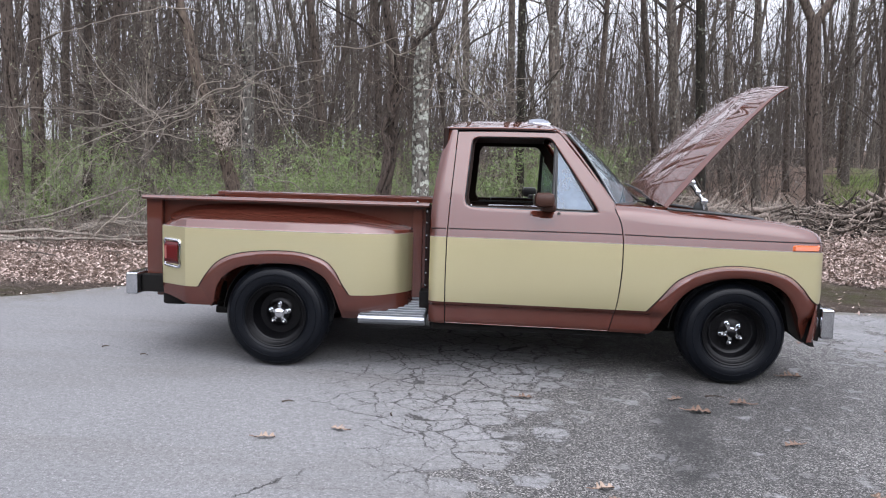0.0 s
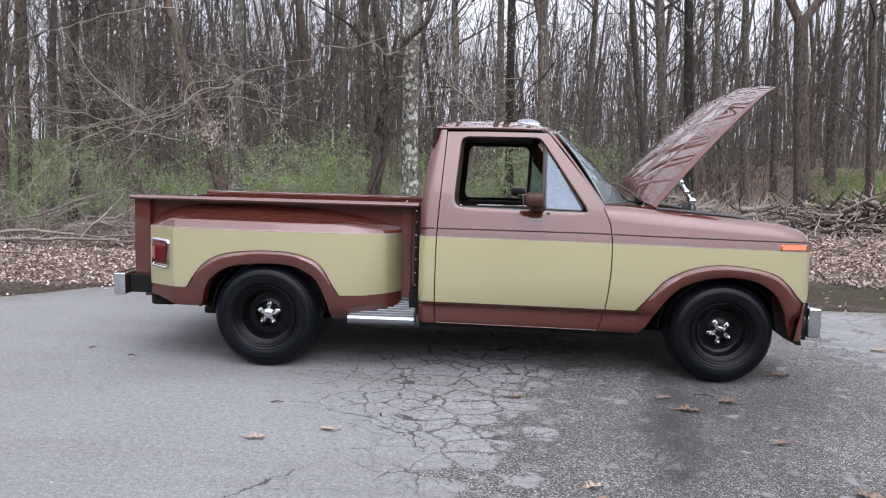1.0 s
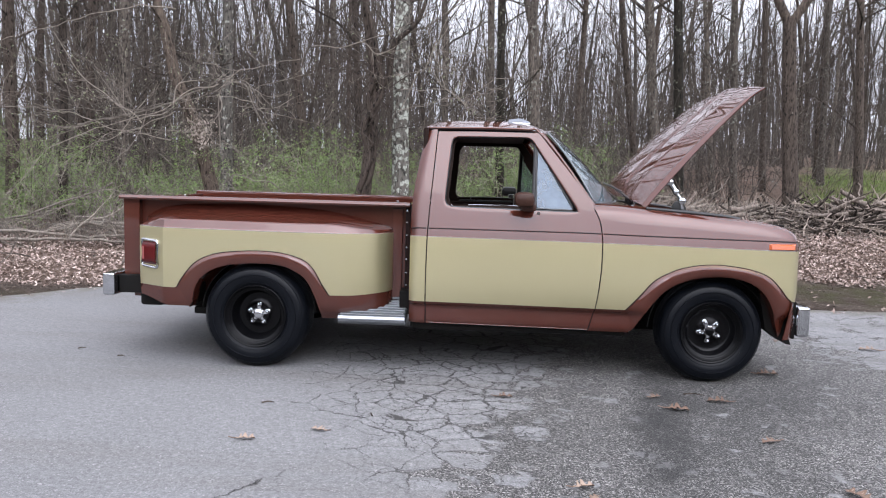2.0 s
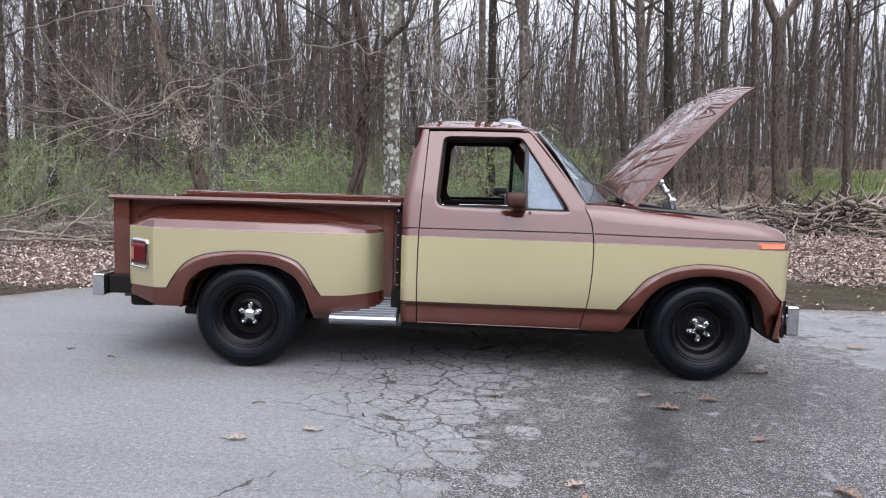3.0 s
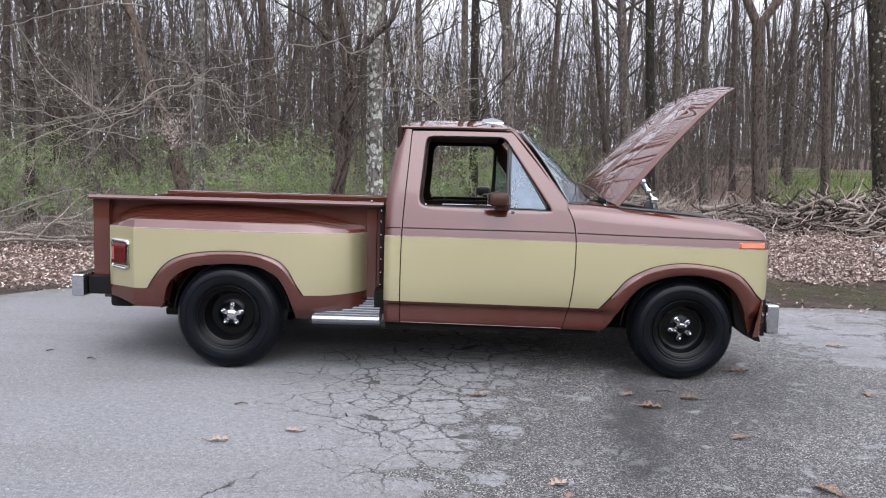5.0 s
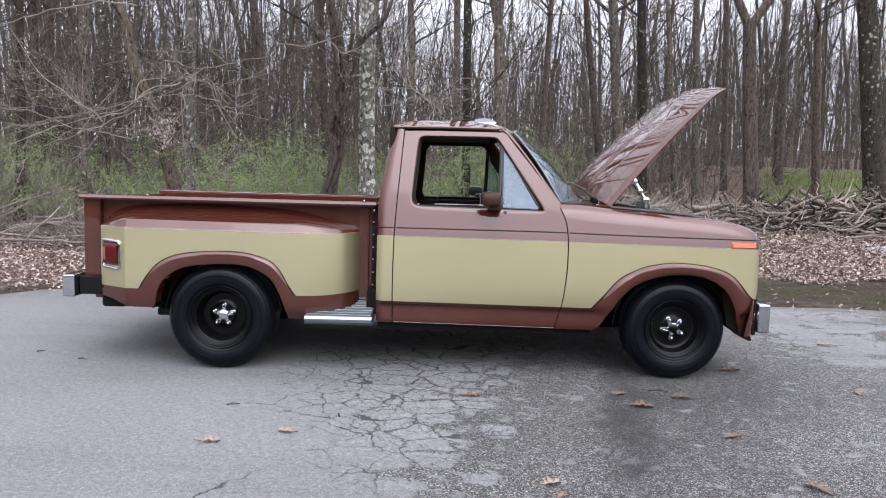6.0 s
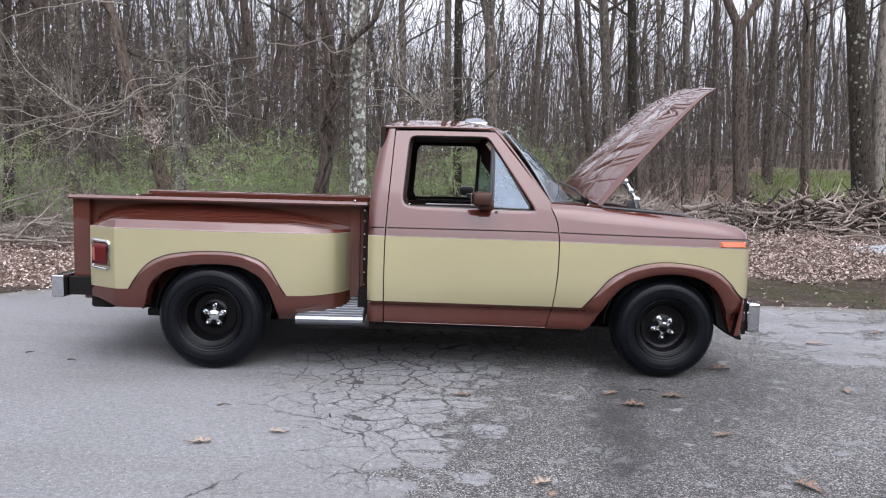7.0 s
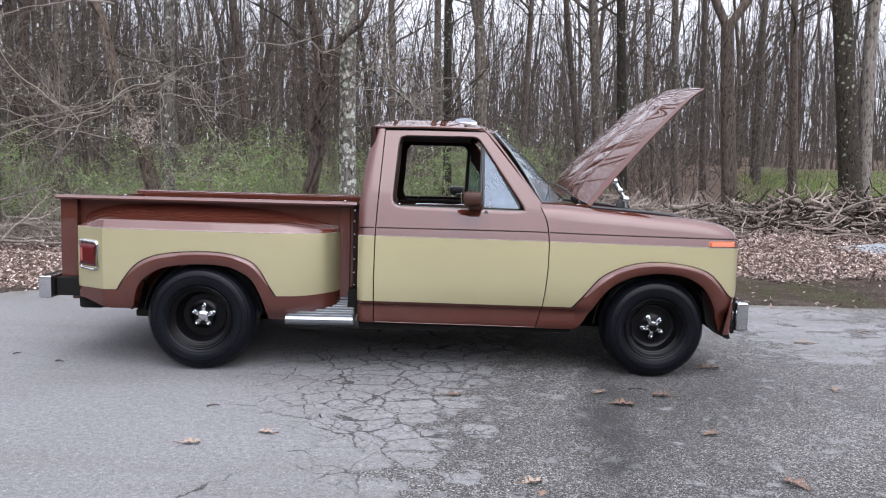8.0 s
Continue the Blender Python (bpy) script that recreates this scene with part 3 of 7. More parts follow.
rows = []
for x in xs:
    col = [bm.verts.new(road_at(x, v)) for v in (0, 0.3, 0.5, 0.62, 0.74, 0.84, 0.92, 0.97, 0.993, 1.0)]
    e = col[-1].co
    col.append(bm.verts.new((e.x, e.y + 0.02, -0.09)))
    rows.append(col)
for a, b in zip(rows, rows[1:]):
    for j in range(len(a) - 1):
        bm.faces.new((a[j], b[j], b[j + 1], a[j + 1]))
road = tagged(part("road", bm, ASPHALT, None, smooth=40), "cracked grey asphalt lane with worn coarse patches", "road", kind="structure")


# ---- the pickup truck: x forward from the rear axle, y across from its near side, z up ----
HALF = 0.98
R_TYRE, R_FRONT = 0.343, 0.332
WHEELBASE = 2.957
truck = thing("pickup_truck", "brown and gold two-tone stepside pickup truck with its hood raised", "pickup truck")


def side(y, far):
    return 2 * HALF - y if far else y


body_y = spline([(0.28, 0.098), (0.325, 0.058), (0.345, 0.049), (0.375, 0.0465), (0.418, 0.046), (0.434, 0.0445), (0.468, 0.0105), (0.475, 0.0085), (0.54, 0.002), (0.61, 0.0), (0.70, 0.0014), (0.80, 0.0042), (0.87, 0.0068), (0.8885, 0.0075), (0.8905, 0.0078), (0.900, 0.0094), (0.925, 0.0142), (0.950, 0.0195), (1.03, 0.0365), (1.09, 0.050), (1.14, 0.062), (1.30, 0.106), (1.58, 0.195), (1.70, 0.235)])
fender_top = spline([(2.10, 1.126), (2.30, 1.121), (2.50, 1.105), (2.90, 1.075), (3.20, 1.050), (3.38, 1.018), (3.46, 0.985), (3.505, 0.93)])
door_rear = spline([(0.30, 1.108), (0.60, 1.107), (0.86, 1.110), (1.10, 1.122), (1.35, 1.140), (1.58, 1.156)])
door_front = spline([(0.30, 2.158), (0.335, 2.167), (0.45, 2.195), (0.60, 2.216), (0.75, 2.227), (0.86, 2.228), (1.00, 2.215), (1.08, 2.185), (1.14, 2.150)])
nose_x = spline([(0.50, 3.44), (0.56, 3.47), (0.66, 3.497), (0.80, 3.508), (0.92, 3.506), (0.99, 3.47)])


top_line = spline([(1.0, 0.899), (1.6, 0.895), (2.06, 0.891), (2.5, 0.886), (2.86, 0.880), (3.4, 0.8725), (3.6, 0.870)])
crease_line = spline([(1.0, 0.951), (2.06, 0.949), (2.5, 0.941), (2.86, 0.936), (3.21, 0.932), (3.55, 0.928)])
low_line = spline([(1.0, 0.480), (1.6, 0.475), (2.4, 0.467)])
sill_line = spline([(1.0, 0.333), (1.1, 0.331), (2.17, 0.317), (2.45, 0.312)])


def body_only(x, z):
    """The body's side, its creases following the falling lines."""
    return body_y(z + (0.8885 - top_line(x)) * sstep(0.62, 0.84, z) + (0.472 - low_line(x)) * (1 - sstep(0.50, 0.62, z)))


def fender_y(x, z):
    s = min(1.0, max(0.0, (z - (fender_top(x) - 0.085)) / 0.085))
    y = body_only(x, min(z, 1.05)) + 0.075 * (1 - math.sqrt(max(0.0, 1 - s * s)))
    return y + 0.30 * max(0.0, x - 3.15) ** 2 + 0.10 * max(0.0, (x - 3.42) / 0.09) ** 2.5


def band(bm, nx, nz, xl, xr, zl, zh, ysurf, far):
    """A body panel between two upright curves xl(z), xr(z) and two lengthwise curves zl(x), zh(x)."""
    def f(u, v):
        x = 0.5 * (xl(0.7) + xr(0.7))
        for _ in range(7):
            z = zl(x) + (zh(x) - zl(x)) * v
            x = xl(z) + (xr(z) - xl(z)) * u
        return (x, side(ysurf(x, z), far), z)
    return grid(bm, nx, nz, f)


def flat(v):
    return lambda *_: v


def shifted(f, d):
    return lambda t: f(t) + d


ARCH_F_OUT = [(2.398, 0.467), (2.481, 0.560), (2.563, 0.655), (2.648, 0.708), (2.750, 0.748), (2.887, 0.771), (3.026, 0.769), (3.165, 0.749), (3.270, 0.713), (3.343, 0.652), (3.399, 0.585), (3.440, 0.548)]
ARCH_F_IN = [(2.440, 0.322), (2.474, 0.372), (2.522, 0.458), (2.587, 0.552), (2.670, 0.627), (2.789, 0.678), (2.926, 0.701), (3.065, 0.695), (3.170, 0.663), (3.261, 0.595), (3.320, 0.490), (3.364, 0.366), (3.390, 0.310)]
ARCH_R_OUT = [(-0.513, 0.518), (-0.474, 0.583), (-0.406, 0.668), (-0.330, 0.719), (-0.217, 0.753), (-0.029, 0.771), (0.158, 0.766), (0.307, 0.727), (0.382, 0.667), (0.439, 0.569), (0.485, 0.496)]
ARCH_R_IN = [(-0.440, 0.385), (-0.414, 0.435), (-0.387, 0.530), (-0.330, 0.607), (-0.217, 0.667), (-0.029, 0.693), (0.159, 0.688), (0.271, 0.648), (0.346, 0.588), (0.403, 0.467), (0.431, 0.356)]


def arch_path(pts, n=48):
    return [(p.x, p.y) for p in smooth_path([(x, z, 0) for x, z in pts], n)]


def flare(bm, outer, inner, ysurf, far, proud=0.028, n=56):
    """The rolled lip round a wheel opening: rises off the panel, rounds over and returns into the well."""
    a, b = arch_path(outer, n), arch_path(inner, n)

    def f(u, v):
        i = min(n - 1, round(u * (n - 1)))
        (xo, zo), (xi, zi) = a[i], b[i]
        k = min(1.0, v / 0.72)
        x, z = xo + (xi - xo) * k, zo + (zi - zo) * k
        prof = spline([(0, 0.0), (0.06, -proud * 0.45), (0.13, -proud * 0.90), (0.28, -proud), (0.60, -proud * 0.76), (0.71, -proud * 0.56), (0.75, -proud * 0.30), (0.80, 0.02), (1.0, 0.10)])
        ends = sstep(0.0, 0.22, min(u, 1 - u))
        k = sstep(0.0, 0.30, min(u, 1 - u))
        y = ysurf(x, z) * (1 - k) + ysurf(x, max(z, 0.53)) * k
        return (x, side(y + prof(v) * (ends if v < 0.76 else 1.0), far), z)
    return grid(bm, n - 1, 14, f)


def edge_line(bm, pts2, ysurf, far, radius=0.004, lift=0.002):
    return tube(bm, [(x, side(ysurf(x, z) - lift, far), z) for x, z in pts2], radius, 6)


def straight(x0, x1, z, n=16):
    """A line along the body at one height, or along a falling line z(x)."""
    xs = [x0 + (x1 - x0) * i / n for i in range(n + 1)]
    return [(x, z(x) if callable(z) else z) for x in xs]


def front_fender(far):
    bm = bmesh.new()
    xl, xr = shifted(door_front, 0.007), nose_x
    band(bm, 48, 14, xl, xr, top_line, lambda x: fender_top(x), fender_y, far)
    # the flat ledge beside the engine bay
    grid(bm, 44, 3, lambda u, v: ((lambda x: (x, side(fender_y(x, fender_top(x)) + 0.004 + v * 0.05, far), fender_top(x) - 0.006 * v))(2.24 + 1.22 * u)))
    fender = part("front_fender", bm, BROWN, truck, thick=0.006)
    out = spline(ARCH_F_OUT)

    def low(x):
        return low_line(x) if x < 2.398 else (out(x) if x < 3.44 else 0.548)
    bm = bmesh.new()
    band(bm, 70, 16, xl, nose_x, low, top_line, fender_y, far)
    part("side_panel", bm, GOLD, fender, "gold painted side panel", thick=0.006)
    bm = bmesh.new()
    inn = spline(ARCH_F_IN)
    band(bm, 16, 18, xl, lambda z: max(2.30, spline([(0.31, 2.425), (0.372, 2.46), (0.472, 2.41)])(z)), sill_line, low_line, fender_y, far)
    part("lower_panel", bm, BROWN, fender, thick=0.006)
    bm = bmesh.new()
    flare(bm, ARCH_F_OUT, ARCH_F_IN, fender_y, far)
    part("wheel_arch", bm, BROWN, fender, "rolled brown wheel arch lip", thick=0.005)
    bm = bmesh.new()

    def tip(u, v):
        z = 0.308 + 0.245 * v
        x0, x1 = 3.390 + 0.050 * v, 3.470 + 0.012 * math.sin(math.pi * v)
        x = x0 + (x1 - x0) * u
        return (x, side(fender_y(min(x, 3.46), 0.6) - 0.012 * (1 - u) + 0.05 * u ** 3, far), z)
    grid(bm, 8, 10, tip)
    part("fender_tip", bm, BROWN, fender, thick=0.005)
    bm = bmesh.new()
    edge_line(bm, arch_path(ARCH_F_OUT), fender_y, far, 0.0052)
    part("pinstripe", bm, PINSTRIPE, fender, "dark pinstripe along the arch")
    bm = bmesh.new()
    edge_line(bm, straight(2.236, 3.50, shifted(top_line, 0.001), 40), fender_y, far, 0.0022)
    part("trim_strip", bm, STRIPE, fender, "thin pale trim strip")
    bm = bmesh.new()
    # the crease's shade is laid on as a dark strip
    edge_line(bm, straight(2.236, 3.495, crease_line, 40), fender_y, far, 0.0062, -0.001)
    part("crease_shade", bm, PINSTRIPE, fender, "dark strip painted for the shaded groove along the body side")
    bm = bmesh.new()
    grid(bm, 12, 6, lambda u, v: ((lambda x, z: (x, side(fender_y(x, z) - 0.014 * (min(u, 1 - u) > 0.02 and min(v, 1 - v) > 0.05) - 0.001, far), z))(3.270 + 0.180 * u, 0.878 + 0.039 * v)))
    part("marker_lamp", bm, AMBER, fender, "amber side marker lens", smooth=20)
    # black splash panel hanging behind the bumper and the wheel-well lining
    bm = bmesh.new()
    y0, y1 = sorted((side(0.10, far), side(0.62, far)))
    lathe(bm, [(0.385, 0), (0.385, 0.5)], (2.945, min(y0, y1), 0.33), 24, 2, 176)
    part("wheel_well", bm, UNDER, fender, "black wheel-well lining", thick=0.006)
    bm = bmesh.new()
    ya, yb = sorted((side(0.09, far), side(0.30, far)))
    bm.faces.new([bm.verts.new(c) for c in ((3.26, ya, 0.60), (3.37, ya, 0.56), (3.43, ya, 0.42), (3.478, ya, 0.262), (3.445, ya, 0.266), (3.310, ya, 0.362))])
    r = bmesh.ops.extrude_face_region(bm, geom=list(bm.faces))
    bmesh.ops.translate(bm, verts=[v for v in r["geom"] if isinstance(v, bmesh.types.BMVert)], vec=(0, yb - ya, 0))
    part("splash_panel", bm, UNDER, fender, "black plastic splash panel")
    return fender


for far in (False, True):
    front_fender(far)

WIN = rounded([(1.212, 1.088), (2.085, 1.074), (1.765, 1.552), (1.250, 1.548)], [0.065, 0.030, 0.035, 0.055], 6)


def ring_between(outer, inner, centre, n=96):
    """Matching points of two outlines, found along rays from a centre."""
    c = Vector(centre)

    def cut(poly, d):
        best = None
        for i in range(len(poly)):
            p, q = Vector(poly[i - 1]) - c, Vector(poly[i]) - c
            e = q - p
            den = d.x * e.y - d.y * e.x
            if abs(den) < 1e-9:
                continue
            t, s = (p.x * e.y - p.y * e.x) / den, (p.x * d.y - p.y * d.x) / den
            if t > 0 and -1e-6 <= s <= 1 + 1e-6 and (best is None or t > best):
                best = t
        return c + d * (best or 0.1)
    angs = sorted([2 * math.pi * i / n for i in range(n)] + [math.atan2(v[1] - c.y, v[0] - c.x) % (2 * math.pi) for v in outer])
    return [(cut(outer, Vector((math.cos(a), math.sin(a)))), cut(inner, Vector((math.cos(a), math.sin(a))))) for a in angs]


def door(far):
    bm = bmesh.new()
    xl, xr = shifted(door_rear, 0.007), door_front
    outer = [(door_rear(0.89) + 0.007, top_line(1.11)), (1.4, top_line(1.4)), (1.8, top_line(1.8)), (door_front(0.89), top_line(2.22)), (door_front(0.94), 0.94), (door_front(0.98), 0.98), (door_front(1.02), 1.02), (door_front(1.06), 1.06), (door_front(1.10), 1.10), (2.166, 1.142), (1.816, 1.580), (1.40, 1.580), (door_rear(1.57) + 0.007, 1.575), (door_rear(1.4) + 0.007, 1.4), (door_rear(1.2) + 0.007, 1.2), (door_rear(1.05) + 0.007, 1.05)]
    pairs = ring_between(outer, WIN, (1.62, 1.30))

    def f(u, v):
        o, i = pairs[round(u * len(pairs)) % len(pairs)]
        k = min(1.0, v / 0.7)
        p = o + (i - o) * k
        return (p.x, side(body_only(p.x, p.y) + 0.035 * sstep(0.66, 1.0, v), far), p.y)
    grid(bm, len(pairs), 24, f)
    d = part("door", bm, BROWN, truck, "brown and gold cab door with its window wound down", thick=0.006)
    bm = bmesh.new()
    band(bm, 14, 16, xl, xr, low_line, top_line, body_only, far)
    part("side_panel", bm, GOLD, d, "gold painted side panel", thick=0.006)
    bm = bmesh.new()
    band(bm, 14, 18, xl, xr, shifted(sill_line, 0.003), low_line, body_only, far)
    part("lower_panel", bm, BROWN, d, thick=0.006)
    bm = bmesh.new()
    edge_line(bm, straight(door_rear(0.34) + 0.01, door_front(0.34) - 0.004, shifted(sill_line, 0.004)), body_only, far, 0.0035)
    part("lower_hem", bm, BROWN, d, "folded lower edge of the door")
    bm = bmesh.new()
    edge_line(bm, straight(door_rear(0.89) + 0.01, door_front(0.89) - 0.003, shifted(top_line, 0.001)), body_only, far, 0.0022)
    part("trim_strip", bm, STRIPE, d, "thin pale trim strip")
    bm = bmesh.new()
    # dark strip in place of the shade in the door's crease
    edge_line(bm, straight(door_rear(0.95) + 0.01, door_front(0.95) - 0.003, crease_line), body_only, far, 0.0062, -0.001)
    part("crease_shade", bm, PINSTRIPE, d, "dark strip painted for the shaded groove along the body side")
    bm = bmesh.new()
    tube(bm, [(p.x, side(body_y(p.y) + 0.016, far), p.y) for p in WIN], 0.010, 6, True)
    part("window_seal", bm, TRIM_BLACK, d, "black rubber window seal")
    # vent pane and its upright divider
    post = [(1.785, 1.085), (1.797, 1.545)]
    bm = bmesh.new()
    tube(bm, [(x, side(body_y(z) + 0.018, far), z) for x, z in post], 0.011, 8)
    part("divider_bar", bm, TRIM_BLACK, d, "black upright bar beside the vent pane")
    bm = bmesh.new()
    tri = rounded([(1.803, 1.094), (2.050, 1.088), (1.806, 1.500)], [0.01, 0.03, 0.02], 4)
    bm.faces.new([bm.verts.new((p.x, side(body_y(p.y) + 0.020, far), p.y)) for p in tri])
    pane = part("vent_pane", bm, CLEAR_GLASS if far else VENT_GLASS, d, "triangular vent window pane, its sky reflection partly painted in", thick=0.004)
    pane.visible_shadow = False
    bm = bmesh.new()
    tube(bm, [(p.x, side(body_y(p.y) + 0.018, far), p.y) for p in tri], 0.007, 6, True)
    part("vent_seal", bm, TRIM_BLACK, d)
    # inner door: a thick dark panel with an arm rest
    bm = bmesh.new()

    def lining(u, v):
        o, i = pairs[round(u * len(pairs)) % len(pairs)]
        n = (o - i).normalized()
        p = i + (o - i) * (v * 0.8) - n * (0.007 if n.y > 0.6 else 0.026) * (1 - v)
        return (p.x, side(body_y(p.y) + 0.052, far), p.y)
    grid(bm, len(pairs), 5, lining)
    part("inner_lining", bm, CABIN, d, "dark lining round the window inside", thick=0.01)
    bm = bmesh.new()
    ya, yb = sorted((side(0.075, far), side(0.135, far)))
    box(bm, 1.13, 2.14, ya, yb, 0.37, 1.066, 0.012)
    ya, yb = sorted((side(0.135, far), side(0.19, far)))
    box(bm, 1.35, 1.75, ya, yb, 0.80, 0.86, 0.015)
    part("inner_panel", bm, CABIN, d, "dark brown vinyl inner door panel")
    bm = bmesh.new()
    ya, yb = sorted((side(0.080, far), side(0.130, far)))
    box(bm, 1.27, 1.76, ya, yb, 1.067, 1.080, 0.004)
    part("window_sill", bm, CHROME if not far else TRIM_BLACK, d, "worn metal strip on the window sill")
    bm = bmesh.new()
    tube(bm, smooth_path([(1.372, side(0.12, far), 1.086), (1.378, side(0.12, far), 1.102), (1.40, side(0.12, far), 1.106), (1.72, side(0.12, far), 1.106)], 18), 0.003, 6)
    part("pull_strap_rail", bm, ALLOY, d, "bright rail along the inner door top")
    bm = bmesh.new()
    lathe(bm, [(0.0, -0.012), (0.006, -0.010), (0.008, 0.0), (0.005, 0.012)], (1.262, side(0.10, far), 1.100), 10)
    part("lock_knob", bm, CHROME, d, "small bright lock knob")
    # mirror
    bm = bmesh.new()
    ya, yb = sorted((side(-0.17, far), side(-0.05, far)))
    box(bm, 1.655, 1.782, ya, yb, 1.112, 1.200, 0.030)
    mirror = part("mirror", bm, TRIM_BLACK if far else MIRROR_SHELL, d, "dark door mirror housing" if far else "brown painted door mirror housing")
    bm = bmesh.new()
    ya, yb = sorted((side(-0.10, far), side(0.055, far)))
    box(bm, 1.705, 1.795, ya, yb, 1.082, 1.135, 0.016)
    part("mirror_arm", bm, TRIM_BLACK if far else MIRROR_SHELL, d)
    bm = bmesh.new()
    ya, yb = sorted((side(-0.155, far), side(-0.065, far)))
    box(bm, 1.648, 1.654, ya, yb, 1.12, 1.19, 0.002)
    part("mirror_glass", bm, CHROME, d)
    bm = bmesh.new()
    lathe(bm, [(0.0, -0.006), (0.011, -0.006), (0.013, 0.0), (0.013, 0.01)], (1.822, side(body_y(1.065), far), 1.065), 14)
    part("lock", bm, CHROME, d, "small chrome lock")
    return d


for far in (False, True):
    door(far)


# cab: rear corners, back wall, roof, pillars, floor
def cab_rear(z):
    return spline([(0.30, 1.004), (0.60, 1.006), (1.00, 1.006), (1.10, 1.010), (1.35, 1.042), (1.50, 1.068), (1.62, 1.090)])(z)


for far in (False, True):
    bm = bmesh.new()

    def corner_y(x, z):
        k = max(0.0, (cab_rear(z) + 0.05 - x) / 0.05)
        return body_only(x, z) + 0.035 * k * k
    band(bm, 8, 28, cab_rear, shifted(door_rear, 0.0), top_line, flat(1.60), corner_y, far)
    c = part("cab_corner", bm, BROWN, truck, thick=0.006)
    bm = bmesh.new()
    band(bm, 8, 12, cab_rear, door_rear, low_line, top_line, corner_y, far)
    part("side_panel", bm, GOLD, c, "gold painted side panel", thick=0.006)
    bm = bmesh.new()
    band(bm, 8, 18, cab_rear, door_rear, sill_line, low_line, corner_y, far)
    part("lower_panel", bm, BROWN, c, thick=0.006)
    bm = bmesh.new()
    # the shaded crease carried on as a dark strip
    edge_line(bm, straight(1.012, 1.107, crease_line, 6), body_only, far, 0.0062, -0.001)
    part("crease_shade", bm, PINSTRIPE, c)
    bm = bmesh.new()
    edge_line(bm, straight(1.012, 1.107, shifted(top_line, 0.001), 6), body_only, far, 0.0022)
    part("trim_strip", bm, STRIPE, c)

bm = bmesh.new()
edge_z = spline([(1.085, 1.598), (1.30, 1.602), (1.60, 1.602), (1.78, 1.592), (1.87, 1.570)])
crown = spline([(1.085, 0.045), (1.13, 0.070), (1.40, 0.086), (1.70, 0.085), (1.82, 0.074), (1.93, 0.050)])


def roof_at(u, v):
    s = 2 * v - 1
    bow = 1 - s * s
    x = 1.085 + (0.775 + 0.07 * bow) * u - 0.02 * bow * (1 - u)
    w = 0.785
    zz = edge_z(min(x, 1.87)) + crown(x) * (1 - abs(s) ** 2.6)
    return (x, HALF + w * s, zz)


grid(bm, 26, 36, roof_at)
roof = part("roof", bm, BROWN, truck, thick=0.008)
for far in (False, True):
    bm = bmesh.new()
    tube(bm, smooth_path([(1.10, side(0.193, far), 1.592), (1.40, side(0.190, far), 1.596), (1.72, side(0.190, far), 1.594), (1.785, side(0.188, far), 1.586)], 24), 0.004, 8)
    part("drip_rail", bm, PINSTRIPE, roof, "dark drip moulding over the door")
    bm = bmesh.new()
    tube(bm, smooth_path([(1.10, side(0.196, far), 1.600), (1.45, side(0.194, far), 1.606), (1.74, side(0.194, far), 1.603), (1.815, side(0.192, far), 1.588), (1.99, side(0.158, far), 1.385), (2.14, side(0.105, far), 1.168)], 30), 0.0075, 8)
    part("roof_gutter", bm, BROWN, roof)
    # screen pillar
    bm = bmesh.new()
    tube(bm, smooth_path([(1.835, side(0.205, far), 1.578), (2.00, side(0.165, far), 1.365), (2.165, side(0.118, far), 1.140), (2.20, side(0.11, far), 1.09)], 14), [0.015] * 14, 10)
    part("screen_pillar", bm, BROWN, truck)

bm = bmesh.new()
box(bm, 1.055, 1.085, 0.10, 1.86, 0.36, 1.10, 0.01)
for ya, yb in ((0.17, 0.34), (1.62, 1.79)):
    box(bm, 1.065, 1.095, ya, yb, 1.08, 1.60, 0.008)
box(bm, 1.07, 1.10, 0.32, 1.64, 1.50, 1.60, 0.008)
part("back_wall", bm, CABIN, truck, "dark rear wall of the cab")
bm = bmesh.new()
box(bm, 1.05, 2.35, 0.10, 1.86, 0.34, 0.38, 0.01)
box(bm, 2.30, 2.36, 0.12, 1.84, 0.36, 1.10, 0.01)
part("cab_floor", bm, UNDER, truck, "dark cab floor and firewall")
bm = bmesh.new()
grid(bm, 10, 12, lambda u, v: (1.10 + 0.70 * u, 0.22 + 1.52 * v, 1.575 + 0.05 * (1 - (2 * v - 1) ** 2)))
part("headliner", bm, CABIN, truck, "dark cloth headliner", thick=0.02)
bm = bmesh.new()
box(bm, 1.16, 1.66, 0.22, 1.74, 0.58, 0.76, 0.05)
seat = part("bench_seat", bm, SEAT, truck, "brown cloth bench seat")
bm = bmesh.new()
box(bm, -0.07, 0.07, 0.22, 1.74, 0.0, 0.40, 0.04, pose(1.20, 0, 0.72, 0, -12, 0))
part("backrest", bm, SEAT, seat)
bm = bmesh.new()
box(bm, 1.98, 2.30, 0.14, 1.82, 0.86, 1.075, 0.04)
part("dashboard", bm, CABIN, truck, "dark brown dashboard")
bm = bmesh.new()
wheel_pose = pose(1.90, 1.38, 1.06, 0, -52, 0)
ring = [wheel_pose @ Vector((0.19 * math.cos(a), 0.19 * math.sin(a), 0)) for a in [2 * math.pi * i / 36 for i in range(36)]]
tube(bm, ring, 0.012, 8, True)
for a in (0.5, 2.64, 4.71):
    tube(bm, [wheel_pose @ Vector((0, 0, -0.03)), wheel_pose @ Vector((0.19 * math.cos(a), 0.19 * math.sin(a), 0))], 0.010, 6)
tube(bm, [wheel_pose @ Vector((0, 0, -0.02)), wheel_pose @ Vector((0, 0, -0.32))], 0.025, 8)
part("steering_wheel", bm, TRIM_BLACK, truck, "black steering wheel")
